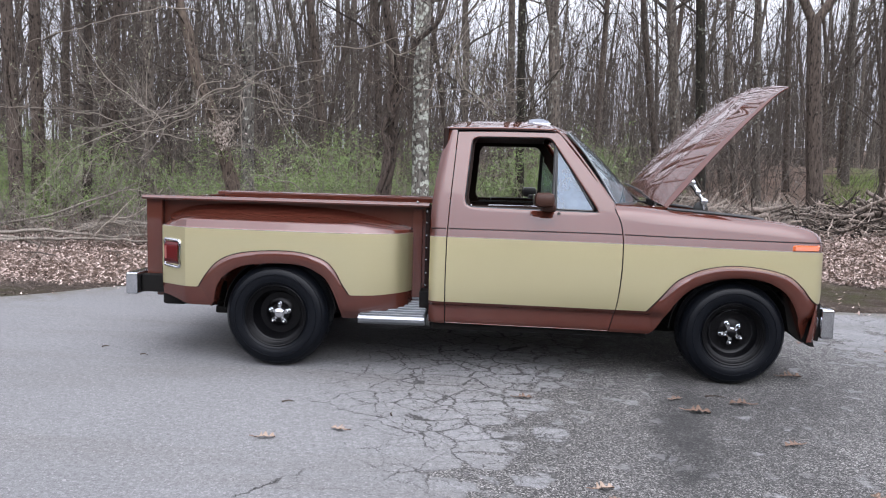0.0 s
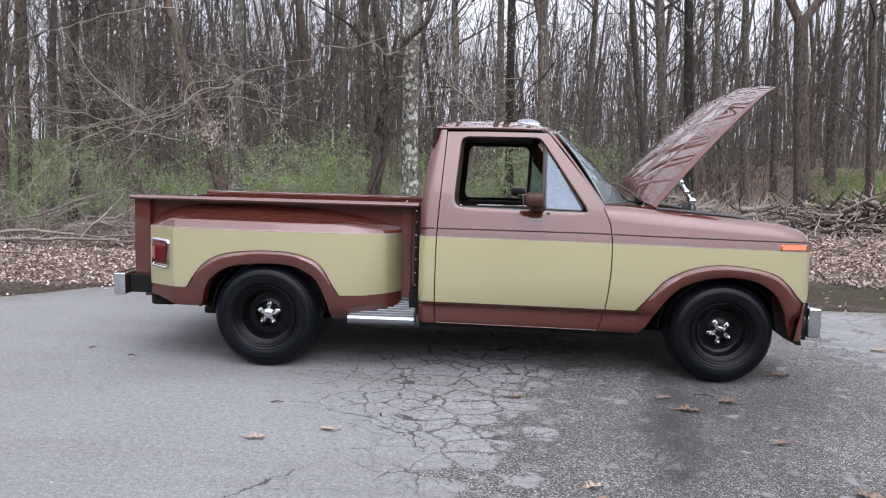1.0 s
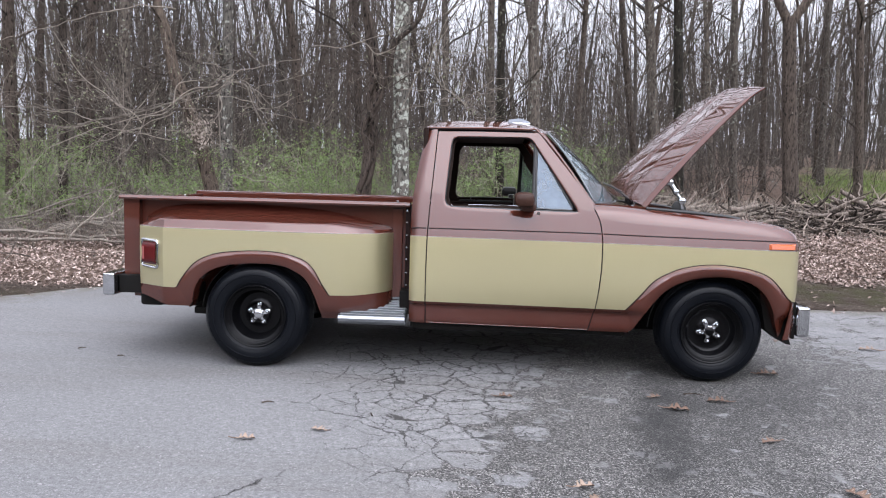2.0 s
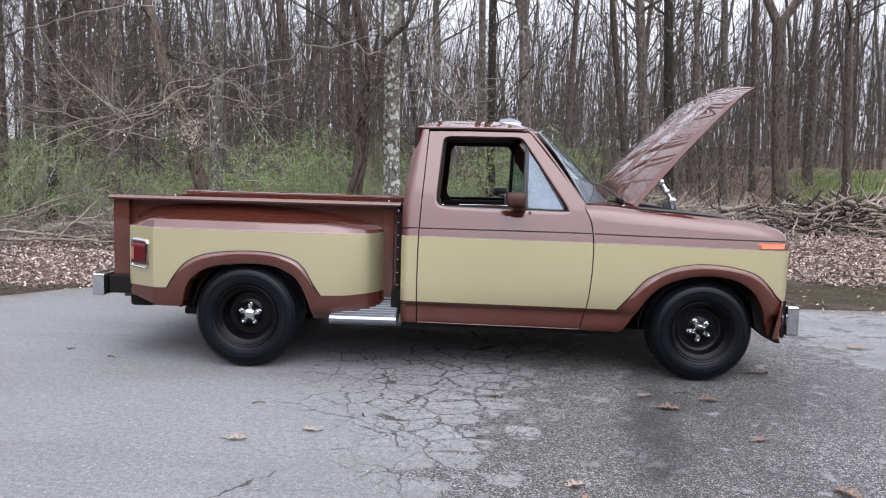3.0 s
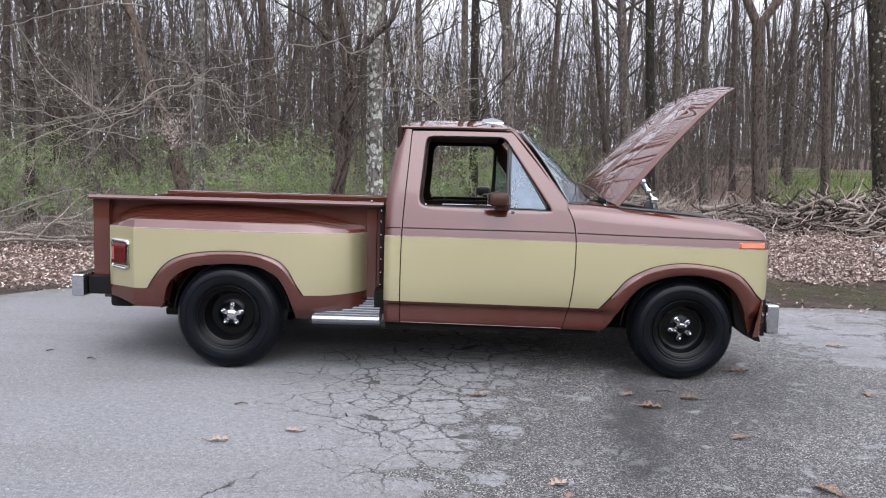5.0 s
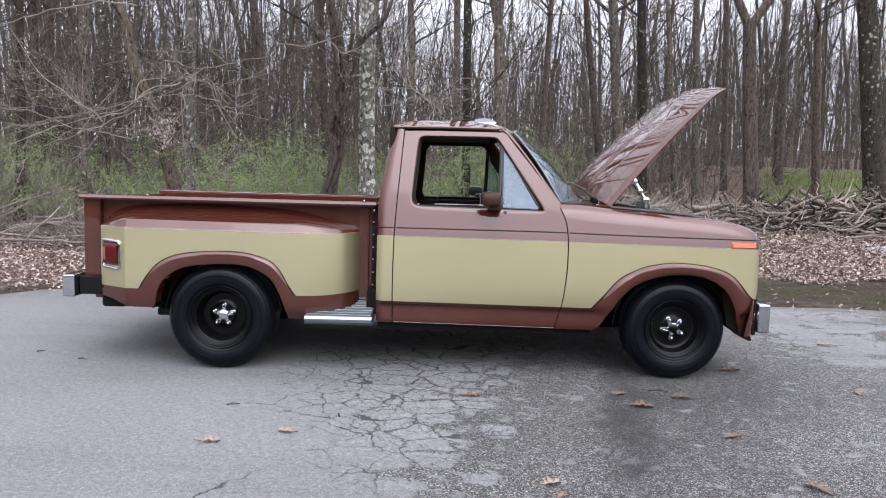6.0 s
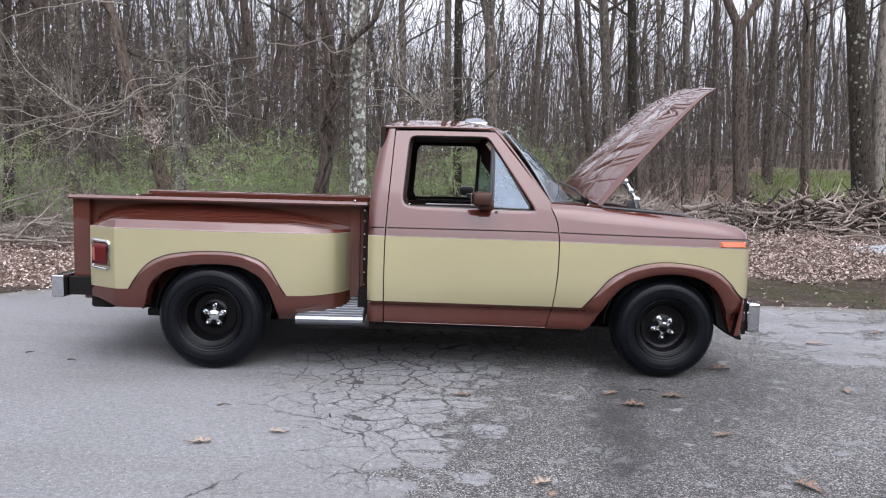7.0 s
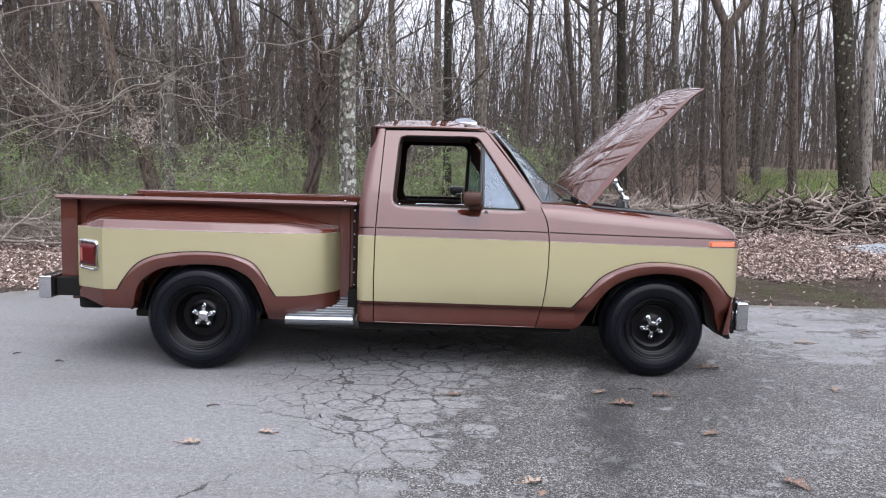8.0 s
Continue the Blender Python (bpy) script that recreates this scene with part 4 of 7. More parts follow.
bm = bmesh.new()
box(bm, 1.86, 1.89, 0.86, 1.10, 1.47, 1.53, 0.012)
part("inner_mirror", bm, TRIM_BLACK, truck)


# windscreen, its bright surround, cowl and wipers
def screen(u, v, lift=0.0):
    s = 2 * v - 1
    top, low = Vector((1.872 + 0.072 * (1 - s * s), 0, 1.585 + 0.040 * (1 - s * s))), Vector((2.190 + 0.26 * (1 - s * s), 0, 1.132))
    p = top + (low - top) * u
    w = 0.745 + 0.085 * u
    return (p.x + lift * 0.7, HALF + w * s, p.z + 0.034 * math.sin(math.pi * u) + lift * 0.7)


bm = bmesh.new()
grid(bm, 12, 30, screen)
ws = part("windscreen", bm, GLASS, truck, "clear curved windscreen", thick=0.005)
ws.visible_shadow = False
bm = bmesh.new()
loop = [screen(0, i / 24, 0.006) for i in range(25)] + [screen(i / 12, 1, 0.006) for i in range(1, 13)] + [screen(1, 1 - i / 24, 0.006) for i in range(1, 25)] + [screen(1 - i / 12, 0, 0.006) for i in range(1, 12)]
tube(bm, loop, 0.0042, 8, True)
part("screen_trim", bm, ALLOY, ws, "dull metal windscreen surround")
bm = bmesh.new()
grid(bm, 8, 26, lambda u, v: (2.175 + 0.26 * (1 - (2 * v - 1) ** 2) * (1 - u) + 0.335 * u, 0.13 + 1.70 * v, 1.130 - 0.012 * u))
part("cowl", bm, BROWN, truck, thick=0.012)
for y0, y1 in ((0.42, 0.98), (1.02, 1.58)):
    bm = bmesh.new()
    a = Vector((2.48, y0, 1.145))
    b = Vector((2.37, (y0 + y1) / 2 - 0.12, 1.245))
    tube(bm, [a, a + Vector((-0.03, 0, 0.03)), b], 0.007, 6)
    tube(bm, [b + Vector((0.03, -0.22, -0.03)), b, b + Vector((-0.02, 0.22, 0.02))], 0.006, 6)
    part("wiper", bm, TRIM_BLACK, truck, "black wiper arm and blade")

def poly(pts):
    """Straight runs through (t, value) pairs."""
    return lambda t: float(np.interp(t, [q[0] for q in pts], [q[1] for q in pts]))


# clearance lamps across the roof
for i, y in enumerate((0.52, 0.75, 0.98, 1.21, 1.44)):
    bm = bmesh.new()
    s = (y - HALF) / 0.785
    zz = 1.593 + 0.083 * (1 - abs(s) ** 2.6)
    x0 = 1.650 - 0.03 * abs(s) * 2
    box(bm, x0, x0 + 0.16, y - 0.045, y + 0.045, zz - 0.012, zz + 0.010, 0.006)
    lamp = part("clearance_lamp", bm, CHROME, truck, "clear roof clearance lamp on a bright base")
    bm = bmesh.new()

    def wedge(u, v, x0=x0, y=y, zz=zz):
        h = poly([(0, 0.0), (0.06, 0.020), (0.5, 0.030), (0.62, 0.027), (0.97, 0.010), (1, 0.0)])(u)
        k = poly([(0, 0.0), (0.12, 1.0), (0.88, 1.0), (1, 0.0)])(v)
        ridge = 0.0025 * (round(u * 16) % 2)
        return (x0 + 0.006 + 0.148 * u, y - 0.040 + 0.080 * v, zz + 0.008 + h * k + ridge * k)
    grid(bm, 16, 8, wedge)
    part("lens", bm, WHITE_LENS, lamp, "clear ribbed wedge lens", smooth=10)


# hood, hinged at the cowl and raised
HOOD = Matrix.Translation((2.505, HALF, 1.128)) @ Euler((0, -radians(48.3), 0)).to_matrix().to_4x4()


HOOD_PRESS = poly([(0, 0.030), (0.27, 0.028), (0.335, 0.010), (0.66, 0.008), (1, 0.0)])


HOOD_EDGE = poly([(0, 1.0), (0.66, 0.97), (0.965, 0.26), (0.98, 0.17), (0.986, 0.08), (0.990, 0.0), (1.0, -0.08)])


def hood_at(u, v, drop=0.0):
    s = 2 * v - 1
    x = 1.065 * u + 0.045 * (1 - s * s) * u
    w = 0.845 - 0.035 * u
    z = 0.066 * HOOD_EDGE(abs(s)) * (0.55 + 0.45 * math.sin(math.pi * min(1, u + 0.25))) * (1 - 0.75 * sstep(0.8, 1.0, u))
    z += HOOD_PRESS(abs(s)) * sstep(0, 0.12, u) * (1 - 0.5 * u)
    z += 0.028 * (1 - s * s) + 0.018 * math.sin(math.pi * u) - 0.012
    z -= 0.022 * max(0.0, (u - 0.88) / 0.12) ** 2
    return HOOD @ Vector((x, w * s, z - drop))


bm = bmesh.new()
grid(bm, 60, 110, hood_at)
hood = part("hood", bm, BROWN, truck, "brown hood propped wide open", thick=0.006)
bm = bmesh.new()
grid(bm, 14, 24, lambda u, v: hood_at(0.05 + 0.86 * u, 0.06 + 0.88 * v, 0.022 + 0.02 * (abs(math.sin(9 * u)) * abs(math.sin(7 * v)) > 0.45)))
part("hood_frame", bm, UNDER, hood, "pressed inner frame under the hood", thick=0.01)
for far in (False, True):
    y = side(0.185, far)
    bm = bmesh.new()
    foot, knee, head = Vector((2.772, y, 1.055)), Vector((2.757, y, 1.165)), Vector((2.675, y, 1.285))
    tube(bm, [foot, knee], 0.016, 8)
    for joint, jr in ((knee, 0.022), (head, 0.020), ((knee + head) / 2, 0.017)):
        lathe(bm, [(0.0, -0.022), (jr * 0.6, -0.022), (jr, -0.018), (jr, 0.010), (0.0, 0.010)], joint, 14)
    tube(bm, [knee, (knee + head) / 2], 0.012, 8)
    tube(bm, [(knee + head) / 2, head], 0.017, 8)
    tube(bm, [head, head + Vector((-0.045, 0, -0.02))], 0.012, 8)
    h = part("hood_hinge", bm, CHROME, truck, "bright hood hinge link")
    bm = bmesh.new()
    lathe(bm, [(0.0, -0.004), (0.036, -0.004), (0.042, 0.0), (0.042, 0.02), (0.0, 0.02)], (2.740, y, 1.125), 20)
    box(bm, 2.72, 2.79, y - 0.002, y + 0.012, 1.05, 1.13, 0.006)
    part("hinge_plate", bm, TRIM_BLACK, h)

# engine bay: dark inner walls, black sealing lip, front panel
bm = bmesh.new()
for y0, y1 in ((0.17, 0.20), (1.76, 1.79)):
    box(bm, 2.36, 3.42, y0, y1, 0.60, 1.03, 0.005)
box(bm, 2.36, 3.42, 0.20, 1.76, 0.60, 0.63, 0.005)
part("engine_bay", bm, UNDER, truck, "black engine bay walls")
for far in (False, True):
    bm = bmesh.new()
    tube(bm, smooth_path([(2.52, side(0.133, far), 1.114), (2.75, side(0.133, far), 1.098), (3.00, side(0.133, far), 1.078), (3.12, side(0.133, far), 1.060)], 16), 0.012, 8)
    part("sealing_lip", bm, TRIM_BLACK, truck, "black rubber lip along the engine bay")
bm = bmesh.new()
box(bm, 3.40, 3.47, 0.16, 1.80, 0.52, 0.98, 0.02)
front = part("front_panel", bm, TRIM_BLACK, truck, "dark front panel")
bm = bmesh.new()
grid(bm, 8, 30, lambda u, v: (3.44 + 0.055 * math.sin(math.pi * 0.5 * u), 0.16 + 1.64 * v, 0.985 - 0.06 * u))
part("header_panel", bm, BROWN, truck, thick=0.01)


# bumpers
def front_bumper_at(u, v):
    s = 2 * u - 1
    y = HALF + 0.90 * s
    wrap = max(0.0, (abs(s) - 0.86) / 0.14)
    x = 3.583 - 0.10 * wrap ** 2 - 0.02 * s * s
    prof = [(-0.050, 0.518), (-0.004, 0.512), (0.0, 0.46), (0.010, 0.44), (0.010, 0.40), (0.0, 0.375), (-0.006, 0.322), (-0.045, 0.310)]
    k = min(len(prof) - 2, int(v * (len(prof) - 1)))
    f = v * (len(prof) - 1) - k
    a, b = prof[k], prof[k + 1]
    return (x + a[0] + (b[0] - a[0]) * f, y, a[1] + (b[1] - a[1]) * f)


bm = bmesh.new()
grid(bm, 40, 14, front_bumper_at)
b = part("front_bumper", bm, CHROME, truck, "chrome front bumper", thick=0.006)
for far in (False, True):
    bm = bmesh.new()
    ya, yb = sorted((side(0.062, far), side(0.22, far)))
    box(bm, 3.500, 3.585, ya, yb, 0.316, 0.515, 0.022)
    part("bumper_end", bm, CHROME, b, "chrome bumper end cap")
    # a plain black strip fills the gap beside the end cap
    bm = bmesh.new()
    ya, yb = sorted((side(0.092, far), side(0.24, far)))
    box(bm, 3.476, 3.503, ya, yb, 0.300, 0.545, 0.008)
    part("bumper_gap_strip", bm, UNDER, b, "black strip filling the gap behind the bumper end")
for y in (0.5, 1.46):
    bm = bmesh.new()
    box(bm, 3.35, 3.57, y - 0.05, y + 0.05, 0.36, 0.46, 0.01)
    part("bumper_bracket", bm, UNDER, b)
bm = bmesh.new()
box(bm, -1.070, -0.985, 0.12, 1.84, 0.428, 0.578, 0.014)
b = part("rear_bumper", bm, CHROME, truck, "chrome rear step bumper")
bm = bmesh.new()
box(bm, -0.983, -0.78, 0.18, 1.80, 0.44, 0.56, 0.008)
part("bumper_bracket", bm, UNDER, b, "black bumper backing")


# ---- bed: a narrow box between separate rear fenders ----
bm = bmesh.new()
for far in (False, True):
    ya, yb = sorted((side(0.30, far), side(0.325, far)))
    box(bm, -0.93, 0.975, ya, yb, 0.40, 1.088, 0.004)
box(bm, 0.955, 0.985, 0.30, 1.66, 0.45, 1.088, 0.004)
box(bm, -0.93, 0.97, 0.32, 1.64, 0.56, 0.60, 0.004)
bed = part("bed_box", bm, BROWN, truck, "brown bed box")
bm = bmesh.new()
box(bm, -0.955, -0.925, 0.30, 1.66, 0.52, 1.075, 0.008)
part("tailgate", bm, BROWN, truck, "brown tailgate, shut")
for far in (False, True):
    bm = bmesh.new()
    prof = [(0.325, 1.060), (0.322, 1.094), (0.30, 1.102), (0.23, 1.104), (0.205, 1.098), (0.198, 1.086), (0.205, 1.074), (0.225, 1.072), (0.25, 1.083), (0.305, 1.084)]
    grid(bm, 1, len(prof) - 1, lambda u, v: (-0.985 + 1.965 * u, side(prof[round(v * (len(prof) - 1))][0], far), prof[round(v * (len(prof) - 1))][1]))
    for x in (-0.985, 0.980):
        bm.faces.new([bm.verts.new((x, side(y, far), z)) for y, z in prof])
    part("bed_rail", bm, BROWN, bed, "rolled top rail of the bed", smooth=50)
    # corner posts standing proud of the box
    bm = bmesh.new()
    ya, yb = sorted((side(0.245, far), side(0.305, far)))
    box(bm, -0.975, -0.865, ya, yb, 0.440, 1.080, 0.008)
    part("rear_post", bm, BROWN, bed)
    bm = bmesh.new()
    ya, yb = sorted((side(0.270, far), side(0.305, far)))
    box(bm, 0.862, 0.932, ya, yb, 0.455, 1.060, 0.006)
    part("front_post", bm, BROWN, bed)
    bm = bmesh.new()
    ya, yb = sorted((side(0.262, far), side(0.30, far)))
    box(bm, 0.952, 0.984, ya, yb, 0.37, 1.078, 0.004)
    part("front_flange", bm, PINSTRIPE, bed, "dark bolted flange at the front of the bed")
    for z in (0.455, 0.545, 0.63, 0.72, 0.80, 0.885, 0.97, 1.045):
        bm = bmesh.new()
        lathe(bm, [(0.0, -0.007), (0.006, -0.006), (0.0085, 0.0), (0.0085, 0.006)], (0.962, side(0.262, far) + (0.0 if not far else 0.0), z), 10)
        part("bolt", bm, CHROME, bed, "bright bolt head")
    for bx, by in ((0.90, 0.21), (-0.55, 0.25)):
        bm = bmesh.new()
        lathe(bm, [(0.0, -0.008), (0.007, -0.006), (0.007, 0.008)], (bx, side(by, far), 1.108), 8)
        part("rail_bolt", bm, CHROME, bed)

fend_front = spline([(-0.60, 0.0), (-0.50, -0.002), (0.0, -0.004), (0.42, 0.0), (0.56, 0.012), (0.68, 0.046), (0.77, 0.100), (0.83, 0.165), (0.862, 0.235), (0.872, 0.305)])


def fend_out(x):
    """How far the fender's face stands in from the truck's widest line: a slanted rear corner, a long face, a rounded front."""
    if x < -0.60:
        return float(np.interp(x, [-0.835, -0.825, -0.805, -0.60], [0.305, 0.18, 0.125, 0.0]))
    return fend_front(x)


fend_off = spline([(0.34, 0.075), (0.40, 0.024), (0.45, 0.010), (0.50, 0.003), (0.58, -0.004), (0.72, -0.006), (0.85, -0.0052), (0.907, -0.0034)])
fend_crest = spline([(-0.885, 0.950), (-0.71, 1.030), (-0.52, 1.056), (-0.13, 1.066), (0.325, 1.046), (0.554, 1.008), (0.79, 0.950), (0.87, 0.922)])


def rear_y(x, z):
    return min(0.31, fend_out(x) + fend_off(z))


rear_top = spline([(-0.84, 0.907), (-0.60, 0.906), (0.25, 0.900), (0.87, 0.899)])


def at_x(v):
    return lambda z: v


def rear_fender(far):
    ya, yb = -0.825, 0.868
    bm = bmesh.new()

    def crown_at(u, v):
        x = ya + (yb - ya) * u
        o = fend_out(x) + 0.004
        base = rear_top(x) - 0.001
        rim = base + 0.048 * sstep(-0.84, -0.62, x) * (1 - 0.7 * sstep(0.45, 0.80, x))
        deep = max(0.09, 0.31 - o)
        prof = poly([(0, 0), (0.06, 0.003), (0.375, 0.022), (0.4375, 0.030), (0.6875, 0.030 + 0.62 * (deep - 0.03)), (0.875, 0.030 + 0.88 * (deep - 0.03)), (1, deep)])
        top = max(fend_crest(x), rim + 0.012)
        hz = poly([(0, base), (0.06, base + 0.004), (0.375, rim), (0.4375, rim + 0.006), (0.6875, rim + 0.006 + 0.22 * (top - rim)), (0.875, rim + 0.006 + 0.58 * (top - rim)), (1, max(top, rim + 0.012))])
        return (x, side(min(0.31, o + prof(v)), far), hz(v))
    grid(bm, 60, 16, crown_at)
    f = part("rear_fender", bm, BROWN, truck, "brown and gold flared rear fender", smooth=24, thick=0.006)
    out = spline(ARCH_R_OUT)

    def low(x):
        return 0.518 if x < -0.513 else (out(x) if x < 0.485 else 0.496 + 0.012 * sstep(0.6, 0.86, x))
    bm = bmesh.new()
    band(bm, 90, 16, at_x(ya), at_x(yb), low, rear_top, rear_y, far)
    part("side_panel", bm, GOLD, f, "gold painted side panel", smooth=18, thick=0.006)
    bm = bmesh.new()
    band(bm, 18, 8, at_x(ya), lambda z: spline([(0.39, -0.440), (0.435, -0.41), (0.520, -0.505)])(z), lambda x: 0.445 - 0.05 * sstep(-0.8, -0.55, x), flat(0.518), rear_y, far)
    part("rear_valance", bm, BROWN, f, thick=0.006)
    bm = bmesh.new()
    band(bm, 22, 9, lambda z: spline([(0.34, 0.43), (0.42, 0.425), (0.498, 0.478)])(z), at_x(yb), lambda x: 0.335 + 0.04 * sstep(0.6, 0.86, x), low, rear_y, far)
    part("front_valance", bm, BROWN, f, thick=0.006)
    bm = bmesh.new()
    flare(bm, ARCH_R_OUT, ARCH_R_IN, rear_y, far, 0.022)
    part("wheel_arch", bm, BROWN, f, "rolled brown wheel arch lip", thick=0.005)
    bm = bmesh.new()
    edge_line(bm, arch_path(ARCH_R_OUT), rear_y, far, 0.0048)
    part("pinstripe", bm, PINSTRIPE, f, "dark pinstripe along the arch")
    bm = bmesh.new()
    edge_line(bm, straight(-0.80, 0.855, rear_top, 60), rear_y, far, 0.0022)
    part("trim_strip", bm, STRIPE, f, "thin pale trim strip")
    bm = bmesh.new()
    yl = min(side(0.10, far), side(0.60, far))
    lathe(bm, [(0.38, 0), (0.38, 0.5)], (0, yl, 0.34), 24, 4, 172)
    part("wheel_well", bm, UNDER, f, "black wheel-well lining", thick=0.006)
    # tail lamp on the slanted rear corner
    corners = rounded([(-0.775, 0.646), (-0.640, 0.638), (-0.640, 0.815), (-0.775, 0.822)], 0.018, 4)

    def on(p, push):
        return (p[0] - push * 0.45, side(fend_out(p[0]) - push, far), p[1])
    bm = bmesh.new()
    tube(bm, [on(p, 0.012) for p in corners], 0.0095, 8, True)
    lamp = part("tail_lamp", bm, CHROME, f, "chrome-framed red tail lamp")
    for x0, x1, m, nm in ((-0.766, -0.730, WHITE_LENS, "reverse_lens"), (-0.730, -0.649, RED, "red_lens")):
        bm = bmesh.new()
        grid(bm, 8, 10, lambda u, v: on((x0 + (x1 - x0) * u, 0.656 + 0.152 * v), 0.004 + 0.018 * (min(1, 6 * min(v, 1 - v)))))
        if nm == "reverse_lens":
            m = RED
        part(nm, bm, m, lamp, "red plastic lens", thick=0.004)
    bm = bmesh.new()
    grid(bm, 2, 4, lambda u, v: on((-0.762 + 0.018 * u, 0.69 + 0.085 * v), 0.026))
    part("reflector", bm, simple("pink_reflector", (0.24, 0.06, 0.055), (0.28, 0.08, 0.07), 0.3, relief=0) if not far else RED, lamp, "pale reflector strip")
    return f


for far in (False, True):
    rear_fender(far)


# bright ribbed step between fender and cab
def step(far):
    inner = spline([(0.545, 0.030), (0.62, 0.085), (0.70, 0.150), (0.76, 0.235), (0.80, 0.30), (0.985, 0.31)])

    def top(u, v):
        x = 0.548 + 0.432 * u
        y = 0.008 + (inner(x) - 0.008) * v
        return (x, side(y, far), 0.368 + 0.20 * y + (0.004 if int(v * 30) % 5 < 3 else 0))
    bm = bmesh.new()
    grid(bm, 20, 4, lambda u, v: (top(u, v)[0], top(u, v)[1], 0.366 + 0.20 * side(top(u, v)[1], far)))
    grid(bm, 20, 3, lambda u, v: (0.548 + 0.432 * u, side(0.008 - 0.014 * math.sin(math.pi * v), far), 0.366 - 0.048 * v))
    grid(bm, 3, 8, lambda u, v: (0.980 + 0.004 * u, side(0.008 + 0.30 * v, far), (0.366 + 0.06 * v) - 0.048 * u))
    s = part("side_step", bm, ALLOY, truck, "bright ribbed aluminium side step", thick=0.006)
    for k in range(7):
        y = 0.022 + 0.042 * k
        x0 = next((x for x in [0.55 + 0.01 * i for i in range(44)] if inner(x) > y), 0.95)
        bm = bmesh.new()
        ya, yb = sorted((side(y - 0.010, far), side(y + 0.010, far)))
        box(bm, x0 + 0.008, 0.976, ya, yb, 0.366 + 0.2 * y, 0.378 + 0.2 * y, 0.004)
        part("rib", bm, ALLOY, s)
    for z in (0.445,):
        bm = bmesh.new()
        ya, yb = sorted((side(0.285, far), side(0.305, far)))
        box(bm, 0.79, 0.95, ya, yb, z - 0.008, z + 0.008, 0.004)
        part("rib", bm, ALLOY, s)


for far in (False, True):
    step(far)


# ---- wheels ----
def make_wheel(name, label, width, cap, star_size=1.0, dish=1.0):
    """Axle along y; the outer face looks to -y, at y = 0."""
    star_out = 0.072 * (1 - dish)
    bm = bmesh.new()
    hw = width
    prof = [(0.196, 0.014), (0.206, -0.004), (0.222, -0.014), (0.258, -0.022), (0.294, -0.017), (0.316, -0.002), (0.329, 0.016), (0.337, 0.030), (0.342, 0.048)]
    grooves = []
    for k in range(1, 5):
        c = 0.05 + (hw - 0.10) * k / 5
        grooves += [(0.345, c - 0.007), (0.336, c - 0.005), (0.336, c + 0.005), (0.345, c + 0.007)]
    prof = prof + grooves + [(0.342, hw - 0.048), (0.329, hw - 0.016), (0.294, hw + 0.016), (0.222, hw + 0.012), (0.196, hw - 0.012)]
    lathe(bm, prof, (0, 0, 0), 72)
    wheel = part(name, bm, RUBBER, truck, label)
    # shoulder blocks round the tread
    bm = bmesh.new()
    for i in range(60):
        m = Euler((0, 2 * math.pi * i / 60, 0)).to_matrix().to_4x4()
        box(bm, 0.326, 0.3395, 0.034, 0.056, -0.0125, 0.0125, 0.0, m)
    part("tread_shoulder", bm, RUBBER, wheel, smooth=20)
    bm = bmesh.new()
    for r, y in ((0.224, -0.0155), (0.270, -0.0225), (0.309, -0.009)):
        lathe(bm, [(r - 0.003, y + 0.002), (r - 0.001, y - 0.0018), (r + 0.001, y - 0.0018), (r + 0.003, y + 0.002)], (0, 0, 0), 64)
    part("sidewall_ring", bm, RUBBER, wheel)
    bm = bmesh.new()
    rim = [(0.206, 0.012), (0.208, -0.008), (0.203, -0.013), (0.196, -0.010), (0.193, 0.000), (0.186, 0.006), (0.184, 0.014), (0.176, 0.018), (0.174, 0.026), (0.165, 0.031), (0.161, 0.060), (0.150, 0.085), (0.145, 0.104), (0.136, 0.116), (0.112, 0.120), (0.090, 0.117), (0.070, 0.108), (0.064, 0.102), (0.0, 0.102)]
    rim = [(r, y if y < 0.03 else 0.03 + (y - 0.03) * dish) for r, y in rim]
    lathe(bm, rim, (0, 0, 0), 64)
    part("rim", bm, WHEEL_BLACK, wheel, "deep satin black steel rim")
    bm = bmesh.new()
    lathe(bm, [(0.05, 0.18), (0.185, 0.18), (0.190, hw - 0.02)], (0, 0, 0), 32)
    part("brake_drum", bm, UNDER, wheel)
    # star-shaped chrome centre with five nuts
    bm = bmesh.new()
    n = 150
    outline = []
    for i in range(n):
        a = 2 * math.pi * i / n
        d = (a + math.pi / 5) % (2 * math.pi / 5) - math.pi / 5
        knob = 0.0165 ** 2 - (0.060 * math.sin(d)) ** 2
        r = max(0.035 + 0.013 * math.cos(d * 2.5) ** 4, 0.060 * math.cos(d) + math.sqrt(knob) if knob > 0 else 0)
        outline.append((r * math.sin(a), r * math.cos(a)))
    rows = []
    for y, k in ((0.102, 1.0), (0.086 - star_out, 1.0), (0.080 - star_out, 0.90), (0.078 - star_out, 0.70), (0.086 - star_out, 0.60)):
        rows.append([bm.verts.new((x * k * star_size, y, z * k * star_size)) for x, z in outline])
    for a, b in zip(rows, rows[1:]):
        for i in range(n):
            bm.faces.new((a[i], a[(i + 1) % n], b[(i + 1) % n], b[i]))
    bm.faces.new(rows[-1])
    star = part("centre_star", bm, CHROME, wheel, "star-shaped chrome wheel centre")
    bm = bmesh.new()
    lathe(bm, [(0.0, 0.056), (0.022, 0.057), (0.029, 0.062), (0.031, 0.088)], (0, -star_out, 0), 24)
    part("centre_cap", bm, cap, star, "black hub cap" if cap == WHEEL_BLACK else "bright chrome hub cap")
